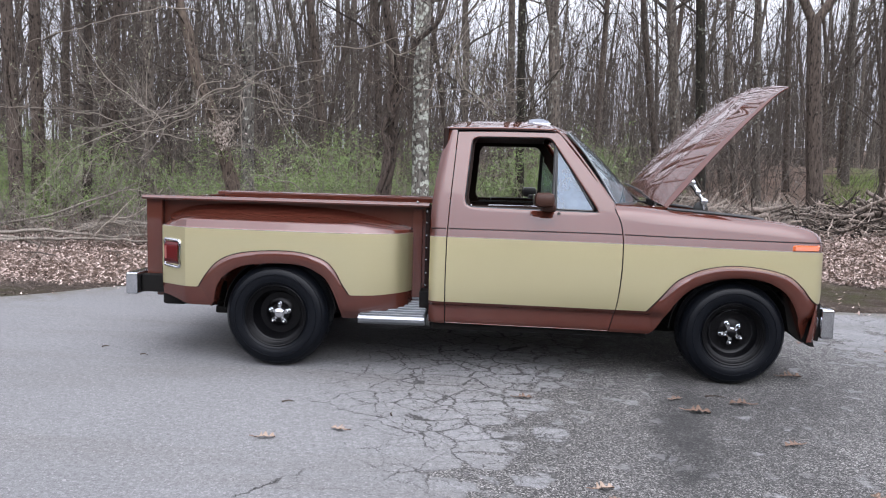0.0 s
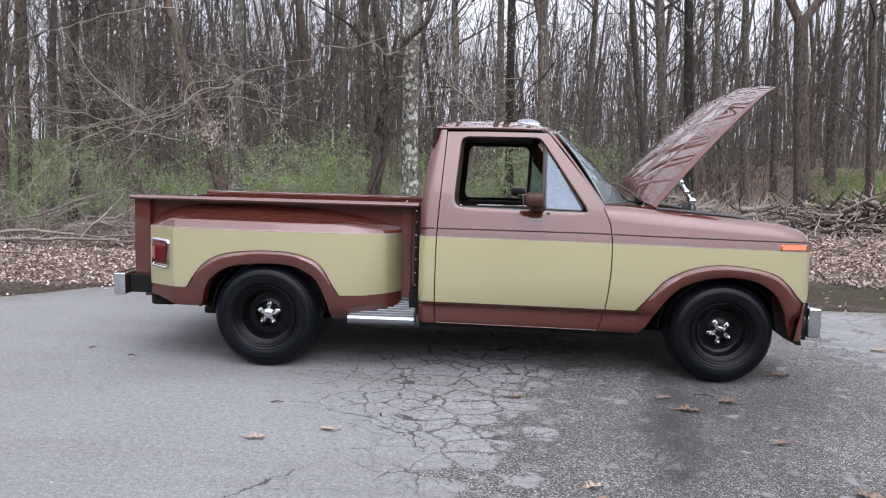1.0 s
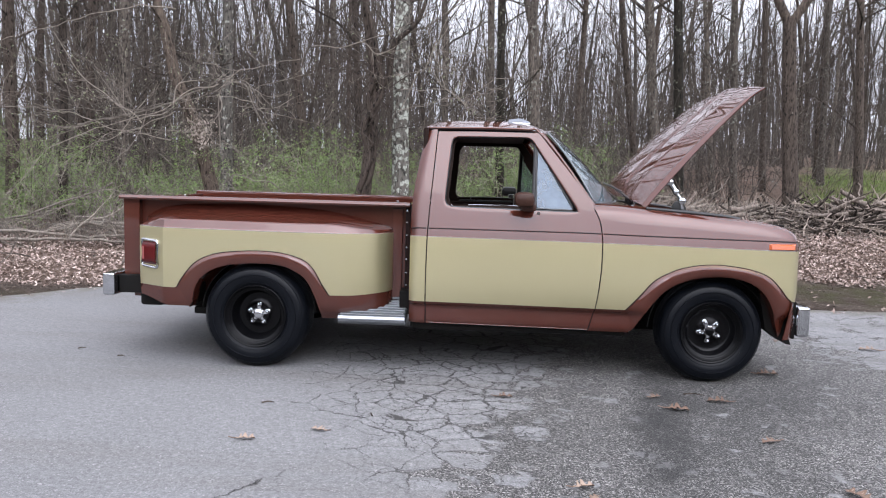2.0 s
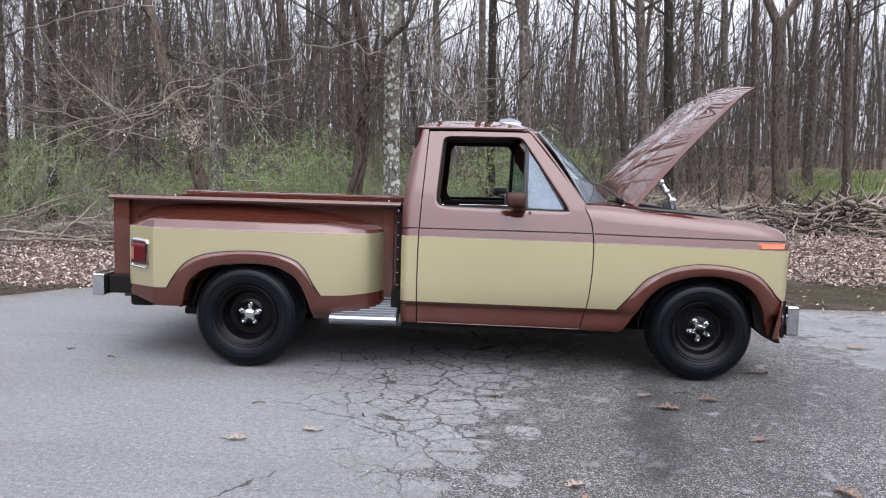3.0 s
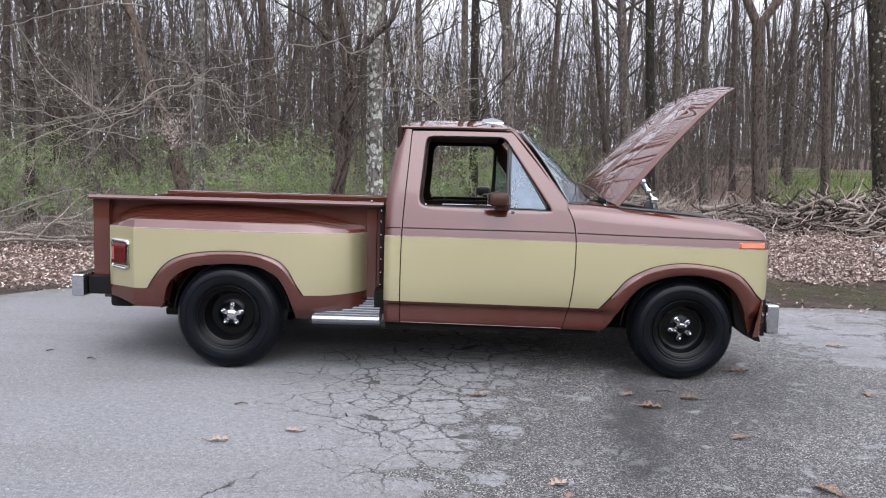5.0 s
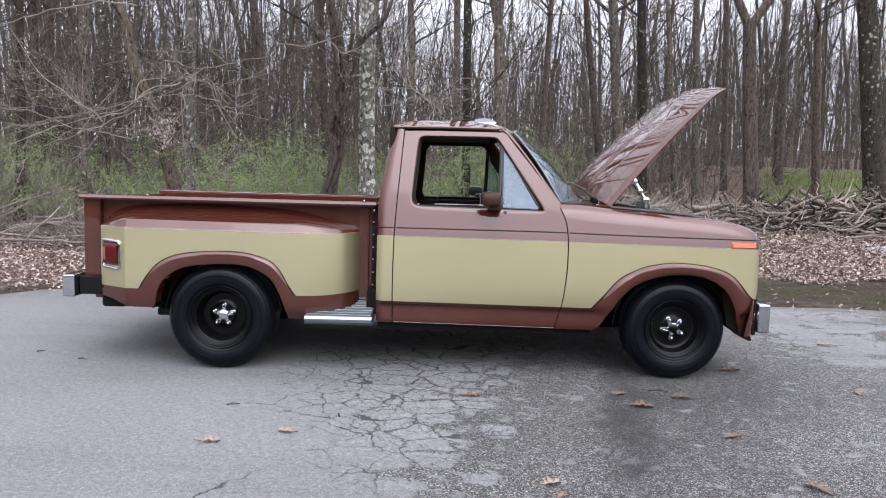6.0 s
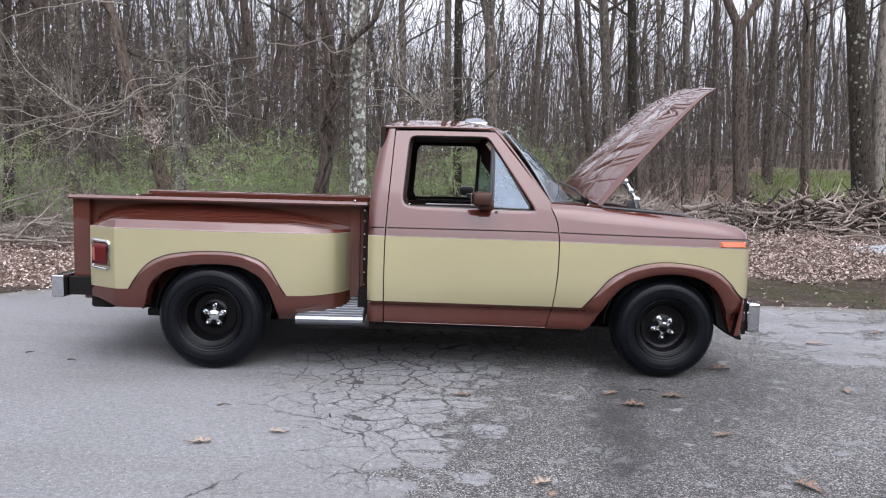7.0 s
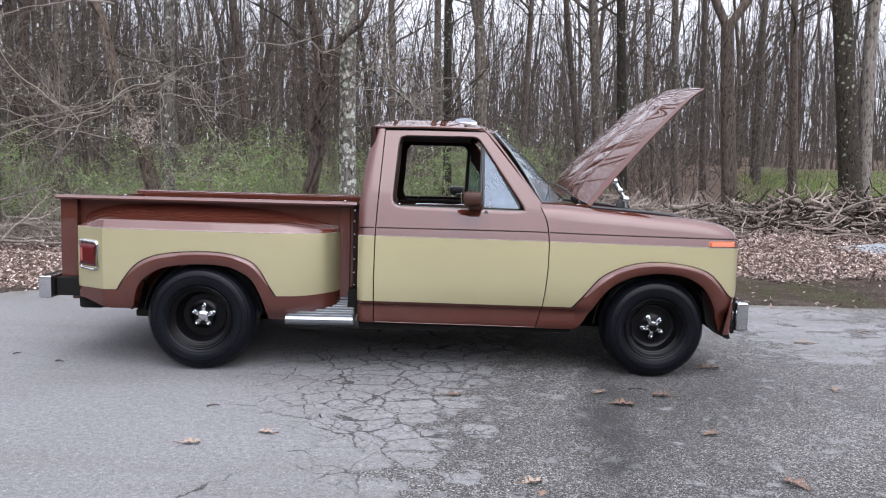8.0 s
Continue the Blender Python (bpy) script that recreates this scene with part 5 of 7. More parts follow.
    for i in range(5):
        a = 2 * math.pi * i / 5
        bm = bmesh.new()
        lathe(bm, [(0.0, 0.055), (0.006, 0.057), (0.010, 0.062), (0.012, 0.072), (0.012, 0.090)], (0.060 * star_size * math.sin(a), -star_out, 0.062 * star_size * math.cos(a)), 8)
        part("lug_nut", bm, CHROME, star)
    return wheel


rear_wheel = make_wheel("wheel", "black steel rear wheel with a wide black tyre", 0.27, CHROME, 1.06)
rear_wheel.matrix_basis = pose(0, 0.018, R_TYRE, 0, 3, 0)
front_wheel = make_wheel("wheel", "black steel front wheel with a black tyre", 0.235, WHEEL_BLACK, 1.10, 0.58)
front_wheel.matrix_basis = pose(WHEELBASE, 0.050, R_FRONT, 0, -27, 0) @ Matrix.Scale(R_FRONT / R_TYRE, 4)
copy_thing(rear_wheel, pose(0, 2 * HALF - 0.018, R_TYRE, 0, 30, 180))
copy_thing(front_wheel, pose(WHEELBASE, 2 * HALF - 0.050, R_FRONT, 0, 50, 180) @ Matrix.Scale(R_FRONT / R_TYRE, 4))

# ---- underbody ----
bm = bmesh.new()
for y in (0.62, 1.34):
    box(bm, -0.90, 3.40, y - 0.04, y + 0.04, 0.29, 0.46, 0.008)
for x in (-0.6, 0.5, 1.2, 2.2, 3.2):
    box(bm, x - 0.04, x + 0.04, 0.62, 1.34, 0.38, 0.46, 0.008)
part("chassis_frame", bm, UNDER, truck, "black ladder frame")
bm = bmesh.new()
tube(bm, [(0, 0.25, R_TYRE), (0, 0.85, R_TYRE), (0, 0.98, R_TYRE), (0, 1.1, R_TYRE), (0, 1.7, R_TYRE)], [0.045, 0.05, 0.13, 0.05, 0.045], 12)
tube(bm, [(WHEELBASE, 0.25, 0.30), (WHEELBASE, 1.7, 0.30)], 0.04, 8)
part("axle", bm, UNDER, truck, "black axles")
bm = bmesh.new()
tube(bm, smooth_path([(2.3, 0.8, 0.33), (1.4, 0.75, 0.30), (0.5, 0.72, 0.30), (-0.3, 0.62, 0.34), (-0.85, 0.55, 0.38)], 20), 0.03, 10)
tube(bm, [(1.5, 0.75, 0.30), (1.0, 0.74, 0.30)], 0.09, 14)
tube(bm, [(2.2, 0.98, 0.40), (0.1, 0.98, 0.36)], 0.04, 10)
part("exhaust", bm, UNDER, truck, "dull exhaust pipe and silencer")
bm = bmesh.new()
box(bm, 1.35, 2.55, 0.50, 1.30, 0.25, 0.55, 0.04)
part("gearbox", bm, UNDER, truck)
for far in (False, True):
    bm = bmesh.new()
    ya, yb = sorted((side(0.16, far), side(0.45, far)))
    box(bm, -0.83, -0.67, ya, yb, 0.362, 0.46, 0.02)
    part("bracket", bm, UNDER, truck, "black bracket under the fender")
    for x0, x1, z0, z1 in ((-0.52, -0.43, 0.385, 0.52), (-0.46, -0.36, 0.315, 0.365)):
        bm = bmesh.new()
        ya, yb = sorted((side(0.16, far), side(0.40, far)))
        box(bm, x0, x1, ya, yb, z0, z1, 0.012)
        part("bracket", bm, UNDER, truck, "black bracket under the fender")
    # reaches below the body: gives the dark strip there and shuts out light
    bm = bmesh.new()
    ya, yb = sorted((side(0.10, far), side(0.16, far)))
    box(bm, 1.01, 2.42, ya, yb, 0.275, 0.50, 0.02)
    part("inner_sill", bm, UNDER, truck, "black inner sill hung low to darken the strip below the body")
# unseen blocks added beneath the truck so its ground shadow stays dark
bm = bmesh.new()
box(bm, 0.55, 2.40, 1.42, 1.80, 0.17, 0.46, 0.05)
part("tank_light_block", bm, UNDER, truck, "black tank-like block added under the far side to stop light")
bm = bmesh.new()
box(bm, 2.50, 3.35, 0.70, 1.26, 0.20, 0.34, 0.05)
part("pan_light_block", bm, UNDER, truck, "black pan-like block added under the engine to stop light")
# added across the gap behind the cab to stop light falling through
bm = bmesh.new()
box(bm, 0.93, 1.06, 0.16, 1.80, 0.36, 0.52, 0.01)
part("cab_gap_block", bm, UNDER, truck)


# ---- woods ----
rng = random.Random(7)


class Buf:
    """Gathers tubes and leaves into one mesh."""

    def __init__(self):
        self.v, self.f = [], []

    def tube(self, pts, rad, sides=6):
        base = len(self.v)
        n = len(pts)
        prev = None
        for i in range(n):
            d = (pts[min(i + 1, n - 1)] - pts[max(i - 1, 0)]).normalized()
            if prev is None:
                a = d.orthogonal().normalized()
            else:
                a = (prev - d * prev.dot(d)).normalized()
            prev = a
            b = d.cross(a)
            for k in range(sides):
                t = 2 * math.pi * k / sides
                self.v.append(tuple(pts[i] + (a * math.cos(t) + b * math.sin(t)) * rad[i]))
        for i in range(n - 1):
            for k in range(sides):
                k2 = (k + 1) % sides
                self.f.append((base + i * sides + k, base + i * sides + k2, base + (i + 1) * sides + k2, base + (i + 1) * sides + k))

    def cap(self, sides):
        n = len(self.v)
        self.f.append(tuple(range(n - sides, n)))

    def leaf(self, at, along, across, l, w, fold=0.2):
        """A leaf of two folded halves."""
        up = along.cross(across)
        b = len(self.v)
        for p in (at, at + along * l * 0.5 + across * w + up * w * fold, at + along * l, at + along * l * 0.5 - across * w + up * w * fold):
            self.v.append(tuple(p))
        self.f += [(b, b + 1, b + 2), (b, b + 2, b + 3)]

    def mesh(self, name, material, parent=None, label="", smooth=60):
        me = bpy.data.meshes.new(name)
        me.from_pydata(self.v, [], self.f)
        return finish(name, me, material, parent, label, smooth)


def rand_dir(r, flatness=1.0):
    a = r.uniform(0, 2 * math.pi)
    z = r.uniform(-1, 1) * flatness
    k = math.sqrt(max(0, 1 - z * z))
    return Vector((k * math.cos(a), k * math.sin(a), z))


def wander(r, start, d, length, n, bend, lift):
    """A crooked path that drifts upward by lift."""
    pts, d = [Vector(start)], Vector(d).normalized()
    for _ in range(n):
        d = (d + Vector((r.gauss(0, bend), r.gauss(0, bend), r.gauss(0, bend) + lift))).normalized()
        pts.append(pts[-1] + d * (length / n))
    return pts


def limbs(buf, r, start, d, length, radius, depth, sides, kids, lift=0.06, bend=0.16):
    n = 6 if depth > 1 else 4
    pts = wander(r, start, d, length, n, bend, lift)
    buf.tube(pts, [radius * (1 - 0.8 * i / n) for i in range(n + 1)], sides)
    if depth > 0:
        for _ in range(kids):
            i = r.randint(1, n - 1)
            axis = (pts[i + 1] - pts[i]).normalized()
            side_d = (axis * r.uniform(0.4, 0.9) + rand_dir(r) * 0.8).normalized()
            limbs(buf, r, pts[i], side_d, length * r.uniform(0.35, 0.65), max(0.003, radius * 0.5), depth - 1, max(3, sides - 1), kids, lift, bend)


def crown_on(buf, r, pts, rad, low, count, depth, kids, sides, reach=0.26, thin=0.45):
    """Branches off a trunk's path above the fraction low of its height."""
    n = len(pts) - 1
    height = pts[-1].z - pts[0].z
    for _ in range(int(count * 0.8)):
        s = low + (0.98 - low) * r.random() ** 1.6
        i = min(n - 1, int(s * n))
        p = pts[i].lerp(pts[i + 1], s * n - i)
        a = r.uniform(0, 2 * math.pi)
        d = Vector((math.cos(a), math.sin(a), r.uniform(0.15, 1.1))).normalized()
        rr = max(0.008, (rad[i] * thin) * r.uniform(0.4, 1.0))
        if s < 0.36:
            rr = min(rr, r.uniform(0.010, 0.026))
        limbs(buf, r, p, d, height * reach * r.uniform(0.3, 1.0) * (1.15 - 0.7 * s), rr, depth, sides, kids)


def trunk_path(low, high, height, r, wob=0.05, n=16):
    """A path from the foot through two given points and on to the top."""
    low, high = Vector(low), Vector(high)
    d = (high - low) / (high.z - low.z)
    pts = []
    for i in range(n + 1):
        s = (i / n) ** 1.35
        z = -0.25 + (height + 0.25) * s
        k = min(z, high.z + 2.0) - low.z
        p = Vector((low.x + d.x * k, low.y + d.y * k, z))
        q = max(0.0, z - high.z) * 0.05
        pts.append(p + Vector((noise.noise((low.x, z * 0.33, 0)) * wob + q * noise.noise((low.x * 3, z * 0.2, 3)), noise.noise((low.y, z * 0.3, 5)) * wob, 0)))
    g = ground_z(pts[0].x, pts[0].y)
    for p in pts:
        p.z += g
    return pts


def trunk_radii(pts, r0):
    h = pts[-1].z - pts[0].z
    out = []
    for p in pts:
        s = (p.z - pts[0].z) / h
        out.append(r0 * ((1.0 - 0.82 * s) + 0.55 * math.exp(-(p.z - pts[0].z) / 0.35)))
    return out


def placed_tree(low, high, dia, height, material, label, seed, count=26, crown_low=0.18, forks=(), wob=0.05):
    r = random.Random(seed)
    pts = trunk_path(low, high, height, r, wob)
    foot = Vector((pts[0].x, pts[0].y, ground_z(pts[0].x, pts[0].y)))
    tree = thing("tree", label, "tree", at=foot)
    pts = [p - foot for p in pts]
    rad = trunk_radii(pts, dia / 2)
    b = Buf()
    if forks:
        cut = forks[0]
        keep = [i for i, p in enumerate(pts) if p.z < cut] or [0]
        k = keep[-1] + 1
        top = pts[k - 1].lerp(pts[k], (cut - pts[k - 1].z) / (pts[k].z - pts[k - 1].z))
        stem, srad = pts[:k] + [top], rad[:k] + [rad[k - 1] * 0.98]
    else:
        stem, srad = pts, rad
    b.tube(stem, srad, 12)
    b.mesh("trunk", material, tree)
    b = Buf()
    if forks:
        for lean_x, lean_y in forks[1:]:
            fp = wander(r, stem[-1] - Vector((0, 0, 0.12)), (lean_x, lean_y, 1.0), height - cut, 12, 0.05, 0.05)
            fr = [srad[-1] * 0.70 * (1 - 0.8 * i / 12) for i in range(13)]
            b.tube(fp, fr, 10)
            crown_on(b, r, fp, fr, 0.1, count // 2, 2, 3, 5, 0.3)
    else:
        crown_on(b, r, stem, srad, crown_low, count, 2, 3, 5)
    b.mesh("crown", BARK_GREY if material == BARK_LICHEN else material, tree)
    return tree


LICHEN, GREY, BROWNB, MOSSY = BARK_LICHEN, BARK_GREY, BARK_BROWN, BARK_MOSSY
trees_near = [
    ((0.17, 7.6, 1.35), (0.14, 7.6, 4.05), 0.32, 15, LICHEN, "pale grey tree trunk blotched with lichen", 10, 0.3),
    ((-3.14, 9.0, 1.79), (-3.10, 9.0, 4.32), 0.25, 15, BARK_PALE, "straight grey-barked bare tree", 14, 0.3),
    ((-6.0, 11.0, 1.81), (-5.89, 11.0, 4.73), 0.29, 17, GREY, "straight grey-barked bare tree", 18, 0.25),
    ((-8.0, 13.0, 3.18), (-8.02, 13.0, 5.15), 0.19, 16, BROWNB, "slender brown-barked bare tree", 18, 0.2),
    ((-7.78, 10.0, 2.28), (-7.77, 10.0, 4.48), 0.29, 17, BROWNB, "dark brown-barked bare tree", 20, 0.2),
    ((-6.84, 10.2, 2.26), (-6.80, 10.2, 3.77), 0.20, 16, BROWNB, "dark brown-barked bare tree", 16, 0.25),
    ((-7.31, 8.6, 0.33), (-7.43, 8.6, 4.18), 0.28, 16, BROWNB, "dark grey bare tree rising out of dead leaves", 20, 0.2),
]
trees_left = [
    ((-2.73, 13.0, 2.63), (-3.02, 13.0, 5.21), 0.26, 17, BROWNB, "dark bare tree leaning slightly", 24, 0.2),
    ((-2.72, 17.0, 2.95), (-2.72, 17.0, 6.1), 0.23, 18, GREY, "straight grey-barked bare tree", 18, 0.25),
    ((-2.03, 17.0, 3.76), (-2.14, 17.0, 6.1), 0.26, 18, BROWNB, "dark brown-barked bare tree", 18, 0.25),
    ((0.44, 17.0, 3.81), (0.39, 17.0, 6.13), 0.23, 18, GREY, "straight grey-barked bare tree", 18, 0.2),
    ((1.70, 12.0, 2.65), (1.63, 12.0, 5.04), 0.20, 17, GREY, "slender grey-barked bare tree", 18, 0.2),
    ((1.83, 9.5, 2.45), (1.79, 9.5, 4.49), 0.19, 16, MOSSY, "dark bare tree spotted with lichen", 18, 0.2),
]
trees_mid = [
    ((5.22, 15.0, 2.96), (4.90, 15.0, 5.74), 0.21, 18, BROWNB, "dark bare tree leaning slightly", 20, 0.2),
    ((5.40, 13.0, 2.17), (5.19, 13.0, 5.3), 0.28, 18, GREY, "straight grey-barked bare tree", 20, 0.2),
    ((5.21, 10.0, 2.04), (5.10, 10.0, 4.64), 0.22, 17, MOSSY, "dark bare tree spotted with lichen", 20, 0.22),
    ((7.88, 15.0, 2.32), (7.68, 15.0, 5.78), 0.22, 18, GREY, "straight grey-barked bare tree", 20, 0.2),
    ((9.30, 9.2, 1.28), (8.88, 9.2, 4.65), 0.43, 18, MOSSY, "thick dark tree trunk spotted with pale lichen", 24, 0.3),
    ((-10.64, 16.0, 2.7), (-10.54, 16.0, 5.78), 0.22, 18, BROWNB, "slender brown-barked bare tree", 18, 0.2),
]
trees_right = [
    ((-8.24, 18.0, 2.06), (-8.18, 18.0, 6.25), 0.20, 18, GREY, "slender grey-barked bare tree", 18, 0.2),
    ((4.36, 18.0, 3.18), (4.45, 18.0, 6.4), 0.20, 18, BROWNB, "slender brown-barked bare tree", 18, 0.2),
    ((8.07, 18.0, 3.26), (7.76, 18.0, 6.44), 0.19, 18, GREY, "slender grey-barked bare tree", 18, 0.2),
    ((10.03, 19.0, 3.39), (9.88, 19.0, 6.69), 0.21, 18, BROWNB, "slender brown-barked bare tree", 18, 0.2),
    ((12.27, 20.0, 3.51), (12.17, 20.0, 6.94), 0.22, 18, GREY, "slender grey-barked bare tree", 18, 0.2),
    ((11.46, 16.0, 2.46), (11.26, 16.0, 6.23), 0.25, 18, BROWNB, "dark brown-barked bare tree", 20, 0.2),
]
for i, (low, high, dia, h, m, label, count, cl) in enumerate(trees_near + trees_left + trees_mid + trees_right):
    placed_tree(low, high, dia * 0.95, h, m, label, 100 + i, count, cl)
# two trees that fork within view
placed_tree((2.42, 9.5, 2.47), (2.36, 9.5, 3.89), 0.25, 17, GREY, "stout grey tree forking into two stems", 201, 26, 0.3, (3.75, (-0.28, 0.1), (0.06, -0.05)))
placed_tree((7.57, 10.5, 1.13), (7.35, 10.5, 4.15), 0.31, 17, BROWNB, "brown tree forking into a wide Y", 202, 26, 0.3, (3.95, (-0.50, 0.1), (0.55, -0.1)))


def custom_stems(label, stems, material, seed, twigs=8, category="tree", twig_mat=None):
    """A tree or bush given by the courses of its main stems."""
    r = random.Random(seed)
    foot = Vector(stems[0][0][0])
    foot.z = ground_z(foot.x, foot.y)
    tree = thing("tree", label, category, at=foot)
    buds = Buf()
    for j, (course, r0, r1) in enumerate(stems):
        pts = [p - foot for p in smooth_path(course, 6 * len(course))]
        wob = 0.07 if category == "bush" else 0.02
        pts = [p + Vector((noise.noise((p.x * 3, j, seed)), noise.noise((p.x * 3, j + 9, seed)), noise.noise((p.x * 3.4, j + 5, p.z)))) * wob for p in pts]
        n = len(pts)
        b = Buf()
        slim = 0.66 if category == "bush" else 1.0
        b.tube(pts, [slim * (r0 + (r1 - r0) * i / (n - 1)) for i in range(n)], 8)
        b.mesh("trunk" if j == 0 else "stem", material, tree)
        b = Buf()
        for _ in range(twigs):
            i = r.randint(n // 3, n - 2)
            d = ((pts[i + 1] - pts[i]).normalized() * 0.5 + rand_dir(r) * 0.9 + Vector((0, 0, 0.2))).normalized()
            limbs(b, r, pts[i], d, r.uniform(0.5, 1.6), max(0.006, r1 * 0.35), 2, 4, 3)
        b.mesh("crown", twig_mat or material, tree)
        if category == "bush":
            for _ in range(34):
                p = Vector(r.choice(b.v))
                al = rand_dir(r)
                for _ in range(r.randint(1, 4)):
                    at = p + rand_dir(r) * 0.014
                    buds.leaf(at, al, al.cross(rand_dir(r)).normalized(), r.uniform(0.012, 0.024), r.uniform(0.005, 0.010))
    if buds.v:
        tagged(buds.mesh("bud_spray", LEAF_BUD, tree, smooth=0), "pale opening leaf buds", kind="stuff")
    return tree


custom_stems("crooked dark trunk wrapped in old vines", [
    ([(-0.36, 7.2, -0.2), (-0.34, 7.2, 0.5), (-0.33, 7.2, 1.03), (-0.27, 7.2, 1.69), (-0.22, 7.2, 2.22), (-0.21, 7.2, 2.66), (-0.31, 7.2, 3.44), (-0.37, 7.2, 3.95), (-0.3, 7.2, 6), (-0.5, 7.3, 9)], 0.12, 0.04),
    ([(-0.21, 7.2, 2.50), (-0.01, 7.18, 2.75), (0.09, 7.2, 3.27), (0.44, 7.2, 3.62), (0.64, 7.2, 4.22), (1.1, 7.3, 6)], 0.06, 0.02),
    ([(-0.47, 7.1, 0.1), (-0.43, 7.06, 0.9), (-0.26, 7.06, 1.5), (-0.36, 7.08, 2.0), (-0.10, 7.10, 2.5), (-0.16, 7.08, 3.1), (-0.36, 7.1, 3.9)], 0.055, 0.035),
    ([(-0.22, 7.12, 0.1), (-0.36, 7.07, 0.8), (-0.22, 7.06, 1.3), (-0.16, 7.08, 1.9), (-0.30, 7.08, 2.4), (-0.12, 7.1, 2.9), (-0.02, 7.1, 3.4)], 0.045, 0.03),
    ([(-0.40, 7.05, 1.2), (-0.22, 7.02, 1.45), (-0.16, 7.08, 1.6), (-0.28, 7.16, 1.75), (-0.36, 7.08, 1.9), (-0.20, 7.02, 2.1), (-0.10, 7.06, 2.3)], 0.025, 0.018),
], BARK_BROWN, 31)
custom_stems("brown tree leaning over a thicket", [
    ([(-2.80, 7.4, -0.2), (-2.82, 7.4, 0.5), (-2.86, 7.4, 0.95), (-3.10, 7.4, 1.86), (-3.44, 7.4, 2.71), (-3.62, 7.4, 3.51), (-3.75, 7.4, 3.96), (-4.1, 7.4, 6), (-4.4, 7.5, 9)], 0.15, 0.05),
], BARK_TAN, 32, 18)
custom_stems("pale bark-stripped dead tree stem", [
    ([(9.70, 9.3, -0.1), (9.68, 9.3, 0.6), (9.66, 9.3, 1.29), (9.59, 9.3, 3.17), (9.60, 9.3, 4.69), (9.8, 9.3, 8)], 0.16, 0.10),
], BARK_BARE, 33, 2)
# long pale boughs arching out of the thicket beside the leaning tree
long_boughs = [
    ([(-2.98, 7.3, 1.35), (-2.80, 7.0, 1.8), (-2.53, 6.6, 2.13), (-3.14, 6.6, 2.16), (-4.02, 6.6, 2.05), (-4.83, 6.6, 1.78), (-5.75, 6.6, 1.52), (-6.4, 6.6, 1.5)], 0.012, 0.005),
    ([(-3.18, 6.6, 2.16), (-3.93, 6.6, 2.14), (-5.01, 6.6, 2.12), (-6.4, 6.6, 2.18)], 0.012, 0.004),
    ([(-2.48, 6.6, 2.55), (-2.96, 6.6, 2.41), (-3.32, 6.6, 2.15), (-4.12, 6.6, 1.92), (-4.93, 6.6, 1.60), (-5.48, 6.6, 1.20)], 0.014, 0.004),
]
side_boughs = [
    ([(-2.50, 6.7, 1.6), (-2.46, 6.6, 2.45), (-2.09, 6.6, 2.60), (-1.92, 6.6, 2.31), (-1.65, 6.6, 1.94)], 0.013, 0.006),
    ([(-3.23, 6.6, 2.11), (-3.80, 6.6, 2.01), (-3.92, 6.6, 2.14), (-4.33, 6.6, 2.39)], 0.016, 0.006),
    ([(-3.14, 6.6, 2.20), (-3.05, 6.6, 2.54), (-2.70, 6.6, 2.63)], 0.016, 0.006),
    ([(-2.48, 6.6, 2.42), (-2.44, 6.6, 2.21), (-2.57, 6.6, 2.00), (-2.66, 6.6, 1.78)], 0.018, 0.006),
]
low_boughs = [
    ([(-1.68, 6.7, 1.77), (-1.99, 6.7, 2.27), (-2.12, 6.72, 2.57), (-2.43, 6.75, 2.60), (-2.73, 6.8, 2.54), (-3.22, 6.75, 2.27), (-4.03, 6.7, 2.04), (-4.70, 6.7, 1.90)], 0.013, 0.020),
    ([(-3.71, 6.7, 1.95), (-4.0, 6.7, 2.17), (-4.42, 6.7, 2.48), (-4.82, 6.7, 2.90), (-5.04, 6.7, 3.28)], 0.018, 0.006),
    ([(-6.6, 6.75, 2.15), (-5.79, 6.7, 2.15), (-4.92, 6.7, 2.08), (-4.07, 6.7, 1.84), (-3.3, 6.8, 1.7)], 0.006, 0.013),
    ([(-3.22, 6.7, 2.14), (-3.62, 6.7, 1.92), (-4.07, 6.7, 1.77), (-4.57, 6.7, 1.55), (-4.99, 6.7, 1.21)], 0.013, 0.005),
]
bent_shoots = [
    ([(-5.51, 6.7, 0.42), (-5.0, 6.7, 0.63), (-4.65, 6.7, 0.91), (-4.53, 6.7, 1.31), (-4.42, 6.7, 1.62), (-4.12, 6.7, 1.80)], 0.013, 0.006),
    ([(-3.26, 6.9, 3.68), (-3.7, 6.8, 3.72), (-4.14, 6.7, 3.61), (-5.21, 6.7, 3.32), (-5.94, 6.7, 3.11)], 0.014, 0.005),
    ([(-1.45, 6.7, 0.92), (-1.67, 6.7, 1.08), (-1.94, 6.7, 1.10), (-2.29, 6.7, 1.18), (-2.51, 6.7, 1.02)], 0.014, 0.012),
    ([(-2.87, 6.7, 1.57), (-2.38, 6.7, 1.61), (-2.03, 6.7, 1.46), (-1.81, 6.7, 1.25), (-1.85, 6.7, 0.80)], 0.008, 0.013),
]
custom_stems("pale tangle of bent bare shoots", low_boughs + bent_shoots, TWIG, 35, 4, "bush")
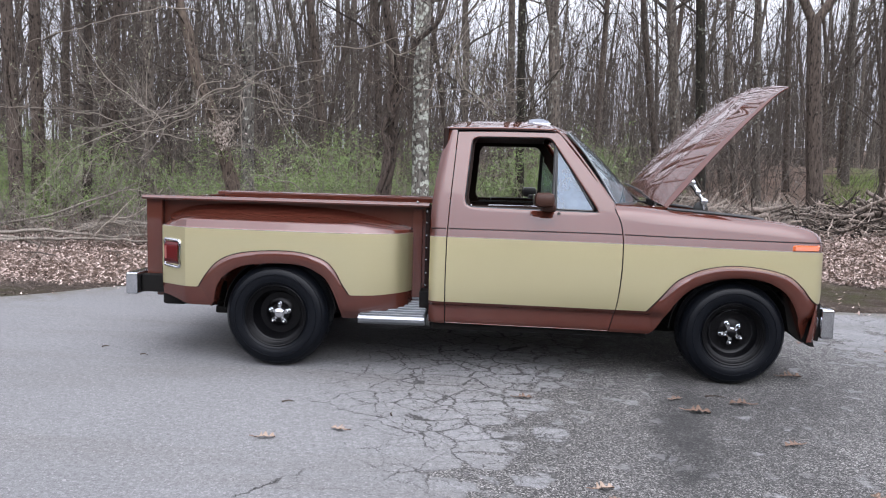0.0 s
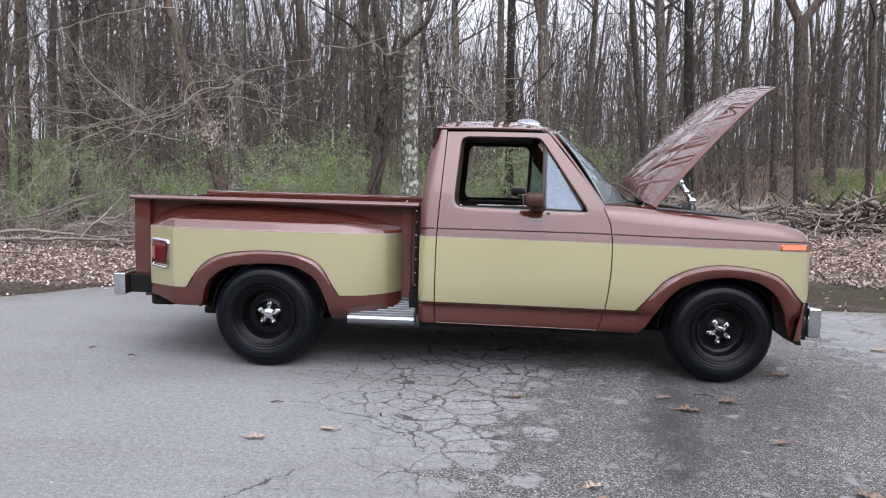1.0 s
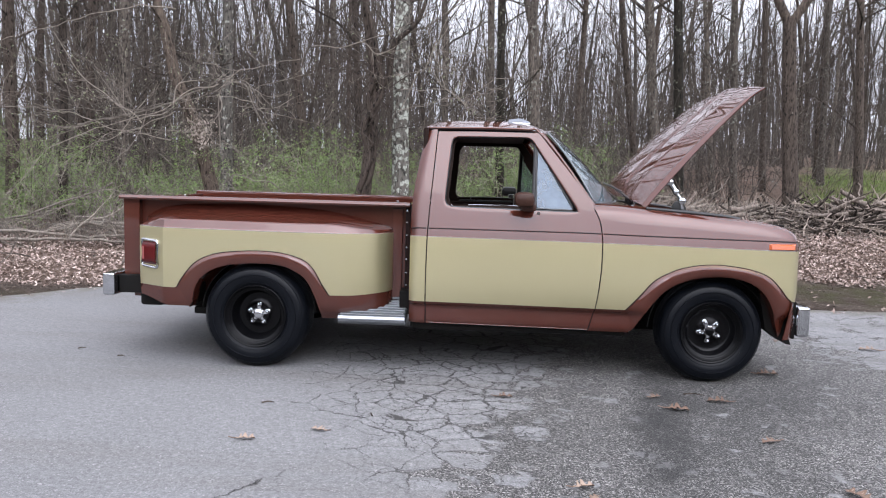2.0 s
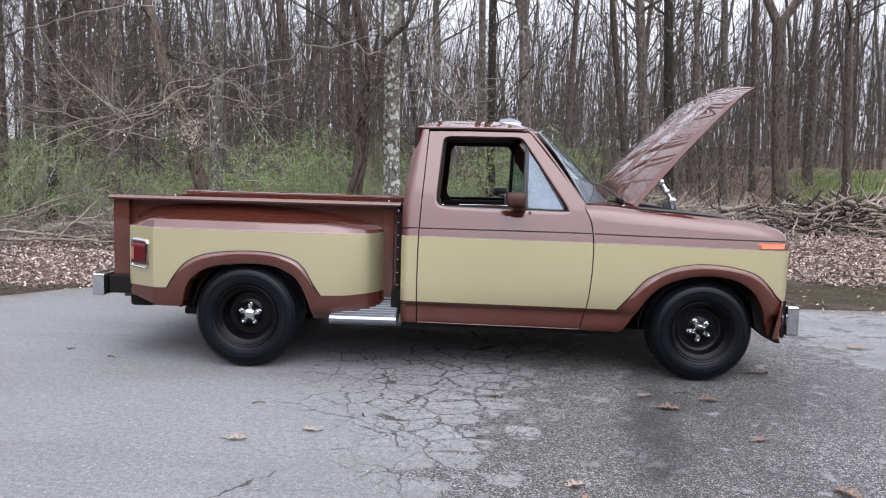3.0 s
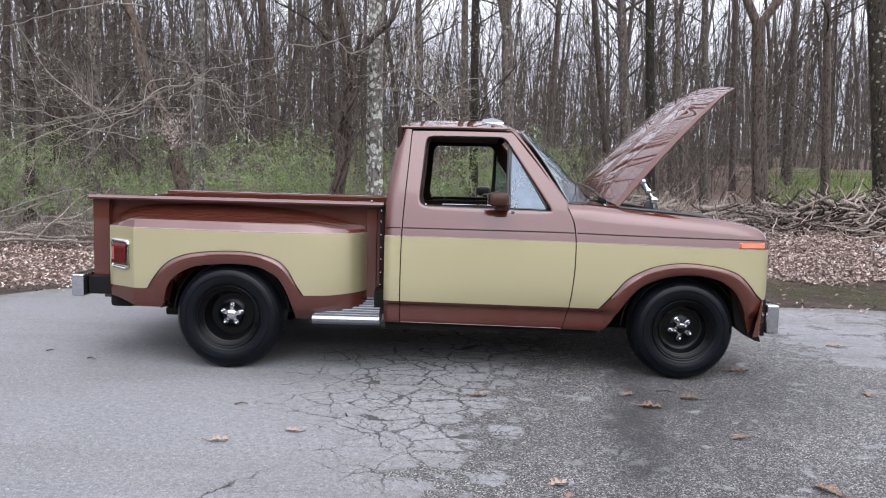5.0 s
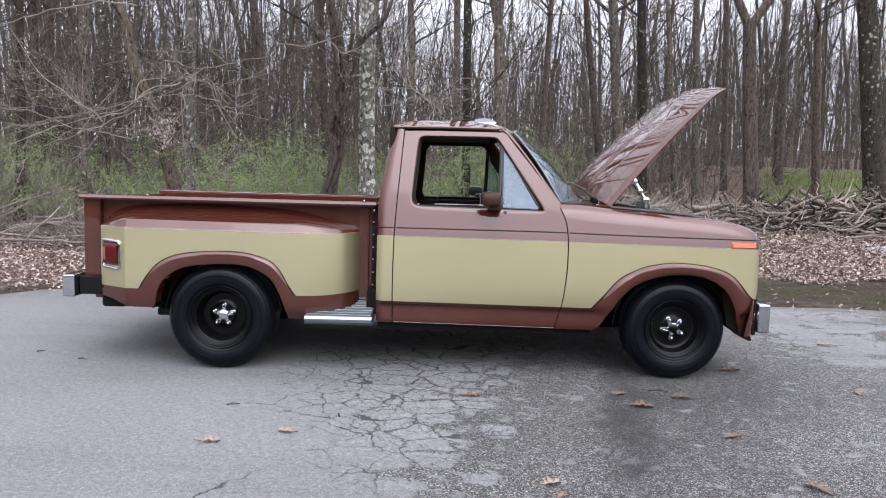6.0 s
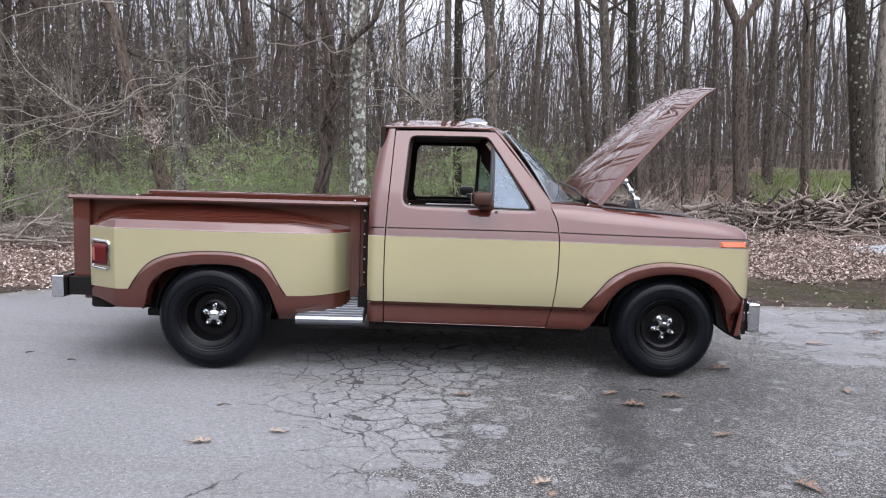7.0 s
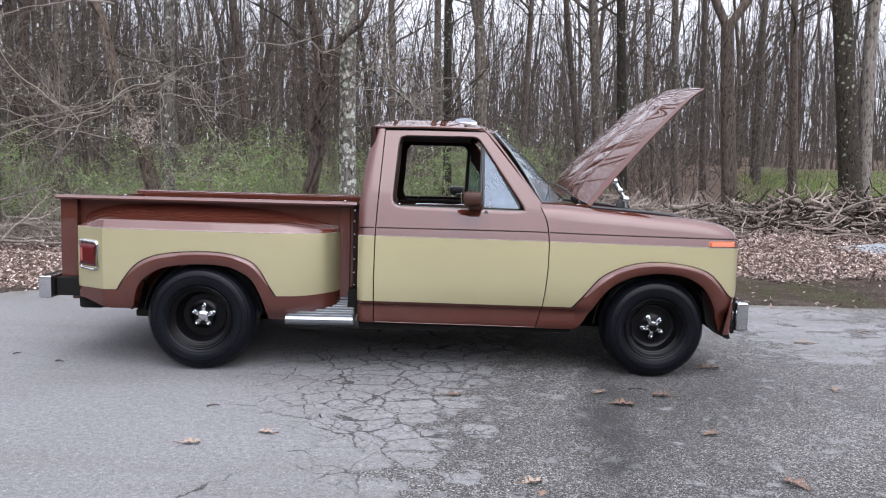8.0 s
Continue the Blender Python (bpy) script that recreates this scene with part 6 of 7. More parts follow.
custom_stems("thin pale boughs beside a lichen-blotched trunk", [
    ([(0.20, 7.0, 2.20), (0.44, 6.9, 2.77), (0.61, 6.9, 2.90), (0.81, 6.9, 3.27), (1.09, 6.9, 3.90)], 0.016, 0.007),
    ([(0.20, 6.9, 2.22), (0.72, 6.7, 2.35), (1.14, 6.7, 2.45), (1.56, 6.7, 2.51)], 0.010, 0.004),
    ([(0.22, 6.9, 2.55), (0.80, 6.7, 2.54), (1.14, 6.7, 2.40), (1.45, 6.7, 2.18)], 0.010, 0.004),
    ([(-1.09, 6.7, 3.15), (-0.57, 6.7, 3.14), (-0.32, 6.7, 3.23), (-0.14, 6.9, 3.09), (0.02, 7.1, 3.15)], 0.010, 0.016),
    ([(-1.21, 6.7, 2.96), (-1.69, 6.7, 2.89), (-2.12, 6.7, 2.78), (-2.47, 6.8, 2.60)], 0.005, 0.012),
], TWIG, 36, 8, "bush")
custom_stems("pale bush of long arching bare boughs", long_boughs + side_boughs, TWIG, 34, 7, "bush")

# trees of the wood: a few shapes, repeated with other turns and sizes
def bare_tree(seed, label, h, r0, low, count, spread, material, group):
    """A leafless tree: a slightly crooked trunk, steep boughs that bend upward, branches and twigs."""
    r = random.Random(seed)
    t = thing("tree", label, "tree", group)
    pts = wander(r, (0, 0, -0.3), (r.gauss(0, 0.04), r.gauss(0, 0.04), 1), h, 14, 0.035, 0.03)
    rad = trunk_radii(pts, r0)
    b = Buf()
    b.tube(pts, rad, 8)
    b.mesh("trunk", material, t)
    b = Buf()
    for _ in range(count):
        s = low + (0.96 - low) * r.random() ** 1.15
        i = min(13, int(s * 14))
        p = pts[i].lerp(pts[i + 1], s * 14 - i)
        a, out = r.uniform(0, 2 * math.pi), r.uniform(0.35, 1.0) * spread
        ln = h * r.uniform(0.14, 0.36) * (1.1 - 0.75 * s)
        rr = max(0.012, rad[i] * r.uniform(0.22, 0.5))
        if s < 0.40:
            rr = min(rr, r.uniform(0.016, 0.040))
        bough = wander(r, p, (out * math.cos(a), out * math.sin(a), r.uniform(0.5, 1.0)), ln, 6, 0.14, 0.07)
        b.tube(bough, [rr * (1 - 0.8 * k / 6) for k in range(7)], 4)
        for _ in range(5):
            k = r.randint(1, 5)
            d = (bough[k + 1] - bough[k]).normalized() + rand_dir(r) * 0.75
            br = wander(r, bough[k], d, ln * r.uniform(0.25, 0.6), 4, 0.2, 0.05)
            q = max(0.007, rr * 0.45)
            b.tube(br, [q, q * 0.8, q * 0.6, q * 0.45, q * 0.25], 3)
            for _ in range(3):
                m = r.randint(1, 3)
                d = (br[m + 1] - br[m]).normalized() + rand_dir(r) * 0.8
                tw = wander(r, br[m], d, ln * r.uniform(0.12, 0.32), 2, 0.25, 0.05)
                b.tube(tw, [q * 0.5, q * 0.38, q * 0.15], 3)
    b.mesh("crown", material, t)
    return t


def scatter(shapes, spots, seed, smin, smax):
    """Sets the shapes on the first spots and copies of them on the rest."""
    r = random.Random(seed)
    for i, (x, y) in enumerate(spots):
        m = pose(x, y, ground_z(x, y), r.gauss(0, 2.2), r.gauss(0, 2.2), r.uniform(0, 360))
        s = r.uniform(smin, smax)
        t = shapes[i] if i < len(shapes) else copy_thing(shapes[i % len(shapes)], m)
        t.matrix_basis = m
        t.scale = (s, s, s * r.uniform(0.92, 1.08))


variants = []
for k in range(7):
    r = random.Random(400 + k)
    variants.append(bare_tree(400 + k, ("slim bare forest tree with grey bark", "slim bare forest tree with brown bark")[k % 2], r.uniform(13, 17), (0.05, 0.11, 0.075, 0.06, 0.13, 0.09, 0.045)[k], 0.07, 15, 1.0, (BARK_GREY, BARK_BROWN)[k % 2], "trees of the wood"))
spots = []
while len(spots) < 54:
    y = 11.5 + 26 * rng.random() ** 0.75
    half = 0.74 * (y + 4.85)
    x = 1.4 + rng.uniform(-half, half)
    slope = (x - 1.4) / (y + 4.85)
    if any((x - a) ** 2 + (y - b) ** 2 < 1.4 for a, b in spots) or (6.0 < x < 15 and y < 17):
        continue
    if -0.04 < slope < 0.24 and rng.random() < 0.6:
        continue
    if -0.65 < slope < -0.565 and rng.random() < 0.75:
        continue
    spots.append((x, y))
for _ in range(8):
    y = rng.uniform(13, 24)
    spots.append((1.4 + rng.uniform(-0.55, -0.42) * (y + 4.85), y))
for _ in range(5):
    y = rng.uniform(15, 27)
    spots.append((1.4 + rng.uniform(0.02, 0.25) * (y + 4.85), y))
scatter(variants, spots, 410, 0.8, 1.2)

far_shapes = [bare_tree(430 + k, "bare tree far back in the wood", (14, 16, 13, 17, 15)[k], (0.09, 0.14, 0.07, 0.12, 0.10)[k], 0.10, 18, 1.0, BARK_FAR, "trees deep in the wood") for k in range(5)]
spots = []
while len(spots) < 104:
    y = 33 + 42 * rng.random() ** 0.85
    slope = rng.uniform(-0.72, 0.66)
    if (0.0 < slope < 0.26 and rng.random() < 0.45) or (-0.65 < slope < -0.565 and rng.random() < 0.7):
        continue
    spots.append((1.4 + slope * (y + 4.85), y))
while len(spots) < 108:
    y = 24 + 40 * rng.random()
    spots.append((1.4 + rng.uniform(0.30, 0.66) * (y + 4.85), y))
scatter(far_shapes, spots, 440, 0.75, 1.2)


# woods past counting
def far_woods(name, label, count, area, seed, twig_n, hmin=12, hmax=20, rmin=0.03, rmax=0.10, twig_r=0.014):
    r = random.Random(seed)
    b = Buf()
    for _ in range(count):
        x, y = area(r)
        h = r.uniform(hmin, hmax)
        base = Vector((x, y, ground_z(x, y) - 0.3))
        n = 5
        pts = wander(r, base, (r.gauss(0, 0.06), r.gauss(0, 0.06), 1), h, n, 0.07, 0.04)
        r0 = r.uniform(rmin, rmax)
        rad = [r0 * (1.05 - 0.85 * i / n) for i in range(n + 1)]
        b.tube(pts, rad, 4)
        for _ in range(twig_n):
            s = r.uniform(0.12, 0.97)
            i = min(n - 1, int(s * n))
            p = pts[i].lerp(pts[i + 1], s * n - i)
            a = r.uniform(0, 2 * math.pi)
            ln = h * r.uniform(0.08, 0.30)
            q = wander(r, p, (math.cos(a), math.sin(a), r.uniform(0.3, 1.4)), ln, 3, 0.2, 0.12)
            rr = max(twig_r, rad[i] * r.uniform(0.15, 0.4))
            b.tube(q, [rr, rr * 0.8, rr * 0.5, rr * 0.25], 3)
            for _ in range(2):
                k = r.randint(1, 2)
                q2 = wander(r, q[k], (q[k + 1] - q[k]).normalized() + rand_dir(r) * 0.8, ln * 0.4, 2, 0.2, 0.1)
                b.tube(q2, [rr * 0.55, rr * 0.4, rr * 0.2], 3)
    return tagged(b.mesh(name, BARK_FAR, smooth=60), label, "woods", kind="stuff")


def wedge_area(y0, y1, lo, hi):
    def pick(r):
        while True:
            y = y0 + (y1 - y0) * math.sqrt(r.random())
            slope = r.uniform(lo, hi)
            # the wood is thinner where a gap lets the sky through
            if not -0.65 < slope < -0.565 or r.random() < 0.4:
                return 1.4 + slope * (y + 4.85), y
    return pick


far_woods("dense_woods", "dense dim stems of the wood", 150, wedge_area(18, 42, -0.70, -0.08), 54, 14, rmin=0.025, rmax=0.075)
far_woods("middle_woods", "bare trees and poles further into the wood", 230, wedge_area(26, 60, -0.72, 0.66), 58, 15, 8, 16, rmin=0.03, rmax=0.11, twig_r=0.011)
far_woods("distant_woods", "hazy mass of distant bare trees", 1050, wedge_area(60, 120, -0.76, 0.70), 52, 9, rmin=0.05, rmax=0.14, twig_r=0.022)
# unseen trees behind the camera, added to darken what the paint mirrors
far_woods("woods_across_the_road", "unseen bare trees added behind the camera to darken reflections", 170, lambda r: (r.uniform(-55, 60), -r.uniform(24, 40)), 53, 7, 3, 5)
# both tree walls are unseen, added to cut low sky from left and right
far_woods("woods_up_the_lane", "unseen bare trees added beside the view to darken side reflections", 210, lambda r: (-r.uniform(25, 58), r.uniform(-22, 26)), 56, 12, 11, 17, 0.06, 0.16, 0.03)
far_woods("woods_down_the_lane", "unseen bare trees added beside the view to darken side reflections", 90, lambda r: (r.uniform(38, 62), r.uniform(-22, 24)), 57, 12, 11, 17, 0.06, 0.16, 0.03)


# ---- undergrowth ----
def thicket(name, label, count, x0, x1, y0, y1, hmin, hmax, seed, material, keep=lambda x, y: True):
    """Thin bare shoots and brambles, past counting."""
    r = random.Random(seed)
    b = Buf()
    done = 0
    while done < count:
        x, y = r.uniform(x0, x1), r.uniform(y0, y1)
        if not keep(x, y):
            continue
        done += 1
        h = r.uniform(hmin, hmax)
        d = Vector((r.gauss(0, 0.45), r.gauss(0, 0.45), 1))
        pts = wander(r, (x, y, ground_z(x, y) - 0.05), d, h, 5, 0.28, -0.05)
        r0 = r.uniform(0.004, 0.010) * max(1.0, h / 3.0)
        b.tube(pts, [r0, r0, r0 * 0.8, r0 * 0.6, r0 * 0.45, r0 * 0.25], 3)
        for _ in range(6):
            i = r.randint(1, 4)
            q = wander(r, pts[i], rand_dir(r) + Vector((0, 0, 0.4)), h * r.uniform(0.15, 0.5), 3, 0.25, 0.02)
            b.tube(q, [r0 * 0.6, r0 * 0.5, r0 * 0.35, r0 * 0.15], 3)
    return tagged(b.mesh(name, material, smooth=60), label, "undergrowth", kind="stuff")


thicket("bramble_thicket", "tangle of pale bare shoots and brambles", 210, -10.5, 3.2, 6.8, 11.5, 0.6, 2.6, 61, TWIG)
thicket("twig_screen", "fine bare twigs hanging before the wood", 300, -12, 14, 10.5, 18, 2.2, 5.5, 66, BARK_GREY, lambda x, y: not (6 < x < 16 and y < 16))
thicket("sapling_thicket", "thin grey saplings between the trees", 800, -18, 20, 10, 28, 1.2, 4.5, 62, BARK_GREY, lambda x, y: not (7 < x < 16 and y < 17))
thicket("understory_thicket", "dark tangle of bare shoots under the trees", 520, 0, 17, 11, 34, 1.4, 4.8, 65, BARK_FAR, lambda x, y: -0.06 < (x - 1.4) / (y + 4.85) < 0.36 and (y > 14 or x > 3.5))
# unseen scrub behind the camera, added to dim the mirrored horizon
thicket("roadside_thicket", "unseen scrub added behind the camera to darken low reflections", 330, -45, 48, -42, -24, 1.0, 2.6, 64, BARK_FAR)
thicket("deep_thicket", "dim tangle of saplings deep in the wood", 900, -46, 52, 28, 76, 3.0, 7.5, 63, BARK_FAR)


def shrub(seed, leaves, size):
    r = random.Random(seed)
    s = thing("spring_shrub", "bare-stemmed shrub in fresh pale green leaf", "shrub", "shrubs under the trees")
    b, g = Buf(), Buf()
    tips = []
    for _ in range(9):
        a = r.uniform(0, 2 * math.pi)
        pts = wander(r, (0.15 * math.cos(a), 0.15 * math.sin(a), -0.05), (math.cos(a) * 0.6, math.sin(a) * 0.6, 1.0), size * r.uniform(0.7, 1.2), 6, 0.15, 0.0)
        b.tube(pts, [0.012, 0.011, 0.009, 0.007, 0.005, 0.004, 0.002], 4)
        for _ in range(7):
            q = wander(r, pts[r.randint(2, 6)], rand_dir(r) + Vector((0, 0, 0.2)), size * r.uniform(0.2, 0.5), 4, 0.2, 0.0)
            b.tube(q, [0.005, 0.004, 0.003, 0.002, 0.001], 3)
            tips += q[1:]
    for _ in range(leaves):
        p = r.choice(tips) + rand_dir(r) * abs(r.gauss(0, 0.09))
        al = rand_dir(r, 0.6)
        ac = al.cross(rand_dir(r)).normalized()
        g.leaf(p, al, ac, r.uniform(0.015, 0.031), r.uniform(0.006, 0.013))
    b.mesh("stem_tuft", TWIG, s)
    g.mesh("foliage", LEAF_GREEN, s, smooth=0)
    return s


shrubs = [shrub(70 + k, 4200, (1.1, 1.4, 1.0, 1.6)[k]) for k in range(4)]
shrub_spots = []
r = random.Random(77)
for x0, x1, y0, y1, n in ((-9.5, -4.2, 7.8, 12, 21), (-4.2, -0.8, 7.9, 12, 15), (0.4, 3.2, 8.4, 13, 16), (-12, 6, 14, 22, 10), (3.4, 5.0, 11, 13, 2)):
    for _ in range(n):
        shrub_spots.append((r.uniform(x0, x1), r.uniform(y0, y1)))
for i, (x, y) in enumerate(shrub_spots):
    m = pose(x, y, ground_z(x, y), r.gauss(0, 4), r.gauss(0, 4), r.uniform(0, 360))
    if i < 4:
        shrubs[i].matrix_basis = m
    else:
        k = r.uniform(0.75, 1.2)
        c = copy_thing(shrubs[i % 4], m)
        c.scale = (k * 1.15, k * 1.15, k)

# grass on the bank behind the log pile
b = Buf()
r = random.Random(81)
for _ in range(26000):
    y = 9.3 + 15 * r.random() ** 1.3
    x = r.uniform(3.0 + 0.405 * y, 9.0 + 0.62 * y)
    if noise.noise((x * 0.5, y * 0.5, 11)) < -0.3 or x - 0.405 * y < 3.4 + 0.5 * noise.noise((x * 0.9, y * 0.9, 2)):
        continue
    p = Vector((x, y, ground_z(x, y) - 0.02))
    d = Vector((r.gauss(0, 0.35), r.gauss(0, 0.35), 1)).normalized()
    w = Vector((r.uniform(-1, 1), r.uniform(-1, 1), 0)).normalized() * r.uniform(0.006, 0.012)
    h = r.uniform(0.08, 0.26)
    n0 = len(b.v)
    b.v += [tuple(p - w), tuple(p + w), tuple(p + d * h + w * 0.1)]
    b.f.append((n0, n0 + 1, n0 + 2))
tagged(b.mesh("bank_grass", GRASS, smooth=0), "fresh green grass on the bank", "grass", kind="stuff")

# ---- dead leaves ----
b = Buf()
r = random.Random(82)
count = 0
while count < 100000:
    x, y = (r.uniform(-10, 14), 3.1 + 6.5 * r.random()) if count % 4 else (r.uniform(2.8, 13.5), r.uniform(4.6, 8.0))
    edge = 3.70 - 0.55 * sstep(-2.5, -3.6, x) + 1.2 * sstep(1.0, 4.5, x) + 0.5 * noise.noise((x * 0.9, 2.2, 0))
    if y < edge and r.random() < 0.975:
        continue
    count += 1
    lift = r.uniform(0.0, 0.035)
    al = Vector((r.uniform(-1, 1), r.uniform(-1, 1), r.gauss(0, 0.35))).normalized()
    ac = al.cross(Vector((r.gauss(0, 0.3), r.gauss(0, 0.3), 1))).normalized()
    b.leaf(Vector((x, y, ground_z(x, y) + lift + 0.01)), al, ac, r.uniform(0.024, 0.066), r.uniform(0.007, 0.020), r.uniform(-0.6, 0.6))
tagged(b.mesh("leaf_litter", LEAF_DRY, smooth=0), "deep litter of dry tan and brown leaves", "dead leaves", kind="stuff")
b = Buf()
for _ in range(380):
    x = r.uniform(-9, 12)
    y = road_edge(x) + 0.03 - abs(r.gauss(0, 0.18))
    al = Vector((r.uniform(-1, 1), r.uniform(-1, 1), r.gauss(0, 0.2))).normalized()
    ac = al.cross(Vector((0, 0, 1))).normalized()
    b.leaf(Vector((x, y, 0.008)), al, ac, r.uniform(0.02, 0.07), r.uniform(0.008, 0.022), r.uniform(-0.4, 0.4))
tagged(b.mesh("edge_litter", LEAF_DRY, smooth=0), "leaf scraps and crumbs along the asphalt's edge", "dead leaves", kind="stuff")
b = Buf()
for i in range(7400):
    x, y = (r.uniform(2.5, 14), r.uniform(3.05, 5.4)) if i % 3 else (r.uniform(-8, -1.6), r.uniform(2.1, 4.0))
    if y < road_edge(x) + 0.02:
        continue
    al = Vector((r.gauss(0, 1), r.gauss(0, 0.5), r.gauss(0, 0.2))).normalized()
    ac = al.cross(Vector((r.gauss(0, 0.4), r.gauss(0, 0.4), 1))).normalized()
    b.leaf(Vector((x, y, ground_z(x, y) + r.uniform(0.0, 0.02))), al, ac, r.uniform(0.012, 0.06), r.uniform(0.003, 0.012), r.uniform(-0.5, 0.5))
tagged(b.mesh("mud_crumbs", simple("muddy_crumbs", (0.022, 0.015, 0.0115), (0.13, 0.095, 0.075), 0.9, big=7), smooth=0), "dark sodden bark and leaf crumbs in the roadside mud", "debris", kind="stuff")


def oak_leaf(x, y, size, turn, curl, label):
    """A lobed dry leaf lying on the road, its edges curled up."""
    t = thing("dry_leaf", label, "leaf", "dry leaves on the road", at=(x, y, 0.006))
    bm = bmesh.new()
    r = random.Random(int(x * 100))
    half = []
    n = 20
    for i in range(n + 1):
        s = i / n
        w = 0.36 * abs(math.sin(math.pi * min(1, s))) ** 0.7 * (0.55 + 0.45 * math.cos(s * 3.6 * 2 * math.pi)) + 0.015
        half.append((s, w))
    mid = [bm.verts.new((s * size, 0, size * 0.06 * math.sin(math.pi * s))) for s, w in half]
    for sg in (1, -1):
        out = [bm.verts.new((s * size + 0.05 * size * math.sin(9 * s), sg * w * size, size * (curl * w * 0.7 + r.uniform(0, 0.06)))) for s, w in half]
        for i in range(n):
            bm.faces.new((mid[i], mid[i + 1], out[i + 1], out[i]))
    tube(bm, [(-0.28 * size, 0.02 * size, 0.01), (0, 0, 0.004)], 0.002, 4)
    part("blade", bm, LEAF_OAK, t, smooth=60, thick=0.001)
    t.rotation_euler = (0, 0, radians(turn))
    return t


for x, y, s, turn, curl in ((0.29, -1.33, 0.11, 10, 0.35), (0.71, -1.17, 0.10, 160, 0.2), (1.57, -0.46, 0.11, 5, 0.3), (2.53, -0.56, 0.15, -12, 0.3), (2.49, -0.36, 0.09, 30, 0.4), (2.95, -0.39, 0.14, 175, 0.3), (2.98, -1.05, 0.11, 200, 0.4), (1.86, -1.74, 0.11, 15, 0.4), (3.36, 0.31, 0.16, 0, 0.3), (4.04, -0.23, 0.10, 80, 0.5), (3.09, -1.76, 0.14, 120, 0.3), (1.92, -1.87, 0.07, 60, 0.4), (4.63, 1.19, 0.17, 170, 0.2), (5.3, 1.7, 0.12, 20, 0.3), (3.9, 1.4, 0.10, 60, 0.3)):
    oak_leaf(x, y, s * 0.88, turn, curl + 0.35, "dry tan oak leaf curled on the asphalt")
for x, y, ln, turn in ((0.26, -0.75, 0.07, 15), (-0.99, 0.16, 0.06, -10), (-1.35, 0.32, 0.05, 40), (0.9, -0.9, 0.05, 100), (2.72, -0.25, 0.12, -5)):
    t = thing("twig", "small dark twig on the asphalt", "twig", "twigs on the road", at=(x, y, 0.006))
    bm = bmesh.new()
    tube(bm, [(0, 0, 0), (ln * 0.5, ln * 0.1, 0.004), (ln, -ln * 0.05, 0)], [0.005, 0.004, 0.002], 5)
    part("stick", bm, BARK_BROWN, t)
    t.rotation_euler = (0, 0, radians(turn))


# ---- log and brush pile on the bank ----
def pile_top(x):
    return spline([(2.8, 0.55), (4.0, 0.80), (5.0, 0.86), (6.0, 0.76), (6.6, 0.82), (7.2, 0.94), (8.0, 0.99), (8.8, 1.10), (10, 1.14), (13, 1.05)])(x)


def log(x, y, z, length, radius, yaw, tilt, seed, label, fork=False, material=LOGWOOD):
    r = random.Random(seed)
    t = thing("log", label, "log", "logs of the brush pile", at=(x, y, z))
    d = Vector((math.cos(yaw) * math.cos(tilt), math.sin(yaw) * math.cos(tilt), math.sin(tilt)))
    pts = wander(r, d * (-length / 2), d, length, 8, 0.13, 0)
    b = Buf()
    sides = 8
    b.tube(pts, [radius * (1 - 0.35 * i / 8) * r.uniform(0.92, 1.08) for i in range(9)], sides)
    b.cap(sides)
    b.f.append(tuple(range(sides)))
    b.mesh("stem", material, t)
    if fork:
        b = Buf()
        for _ in range(3):
            i = r.randint(3, 7)
            limbs(b, r, pts[i], d + rand_dir(r) * 0.9, length * r.uniform(0.2, 0.45), radius * 0.5, 1, 5, 2, 0)
        b.mesh("side_branch", material, t)
    return t


r = random.Random(90)
for i in range(105):
    x = r.uniform(3.6, 12.5)
    y = r.uniform(7.7, 9.3)
    room = pile_top(x) - 0.10
    g = ground_z(x, y)
    z = g + 0.06 + max(0.05, room - g) * r.random() ** 0.7
    yaw = r.gauss(0, 0.5) + (math.pi if r.random() < 0.5 else 0)
    log(x, y, z, r.uniform(0.4, 1.5), r.uniform(0.014, 0.046), yaw, r.gauss(0, 0.13), 900 + i, ("weathered grey-brown log in a brush pile", "crooked weathered branch in a brush pile")[i % 2], i % 2 == 1)
log(7.6, 8.0, 1.04, 0.45, 0.05, 2.7, 0.25, 990, "sawn pale log end sticking out of the pile")
log(5.8, 7.8, 0.88, 0.5, 0.045, 0.15, 0.12, 991, "pale thick log on top of the pile")


def sticks(name, label, count, x0, x1, y0, y1, topf, rmin, rmax, lmin, lmax, seed, material, up=0.35):
    r = random.Random(seed)
    b = Buf()
    for _ in range(count):
        x, y = r.uniform(x0, x1), r.uniform(y0, y1)
        g = ground_z(x, y)
        hump = 1 - abs((y - (y0 + y1) / 2) / ((y1 - y0) / 2)) ** 2.5
        z = g + max(0.03, (topf(x) - g) * hump) * r.uniform(0.05, 1.0)
        d = Vector((r.gauss(0, 1), r.gauss(0, 0.9), r.gauss(0, up)))
        ln, rr = r.uniform(lmin, lmax), r.uniform(rmin, rmax)
        pts = wander(r, Vector((x, y, z)) - d.normalized() * ln / 2, d, ln, 4, 0.22, 0)
        b.tube(pts, [rr, rr, rr * 0.85, rr * 0.7, rr * 0.5], 5)
    return tagged(b.mesh(name, material, smooth=60), label, "brush pile", kind="stuff")


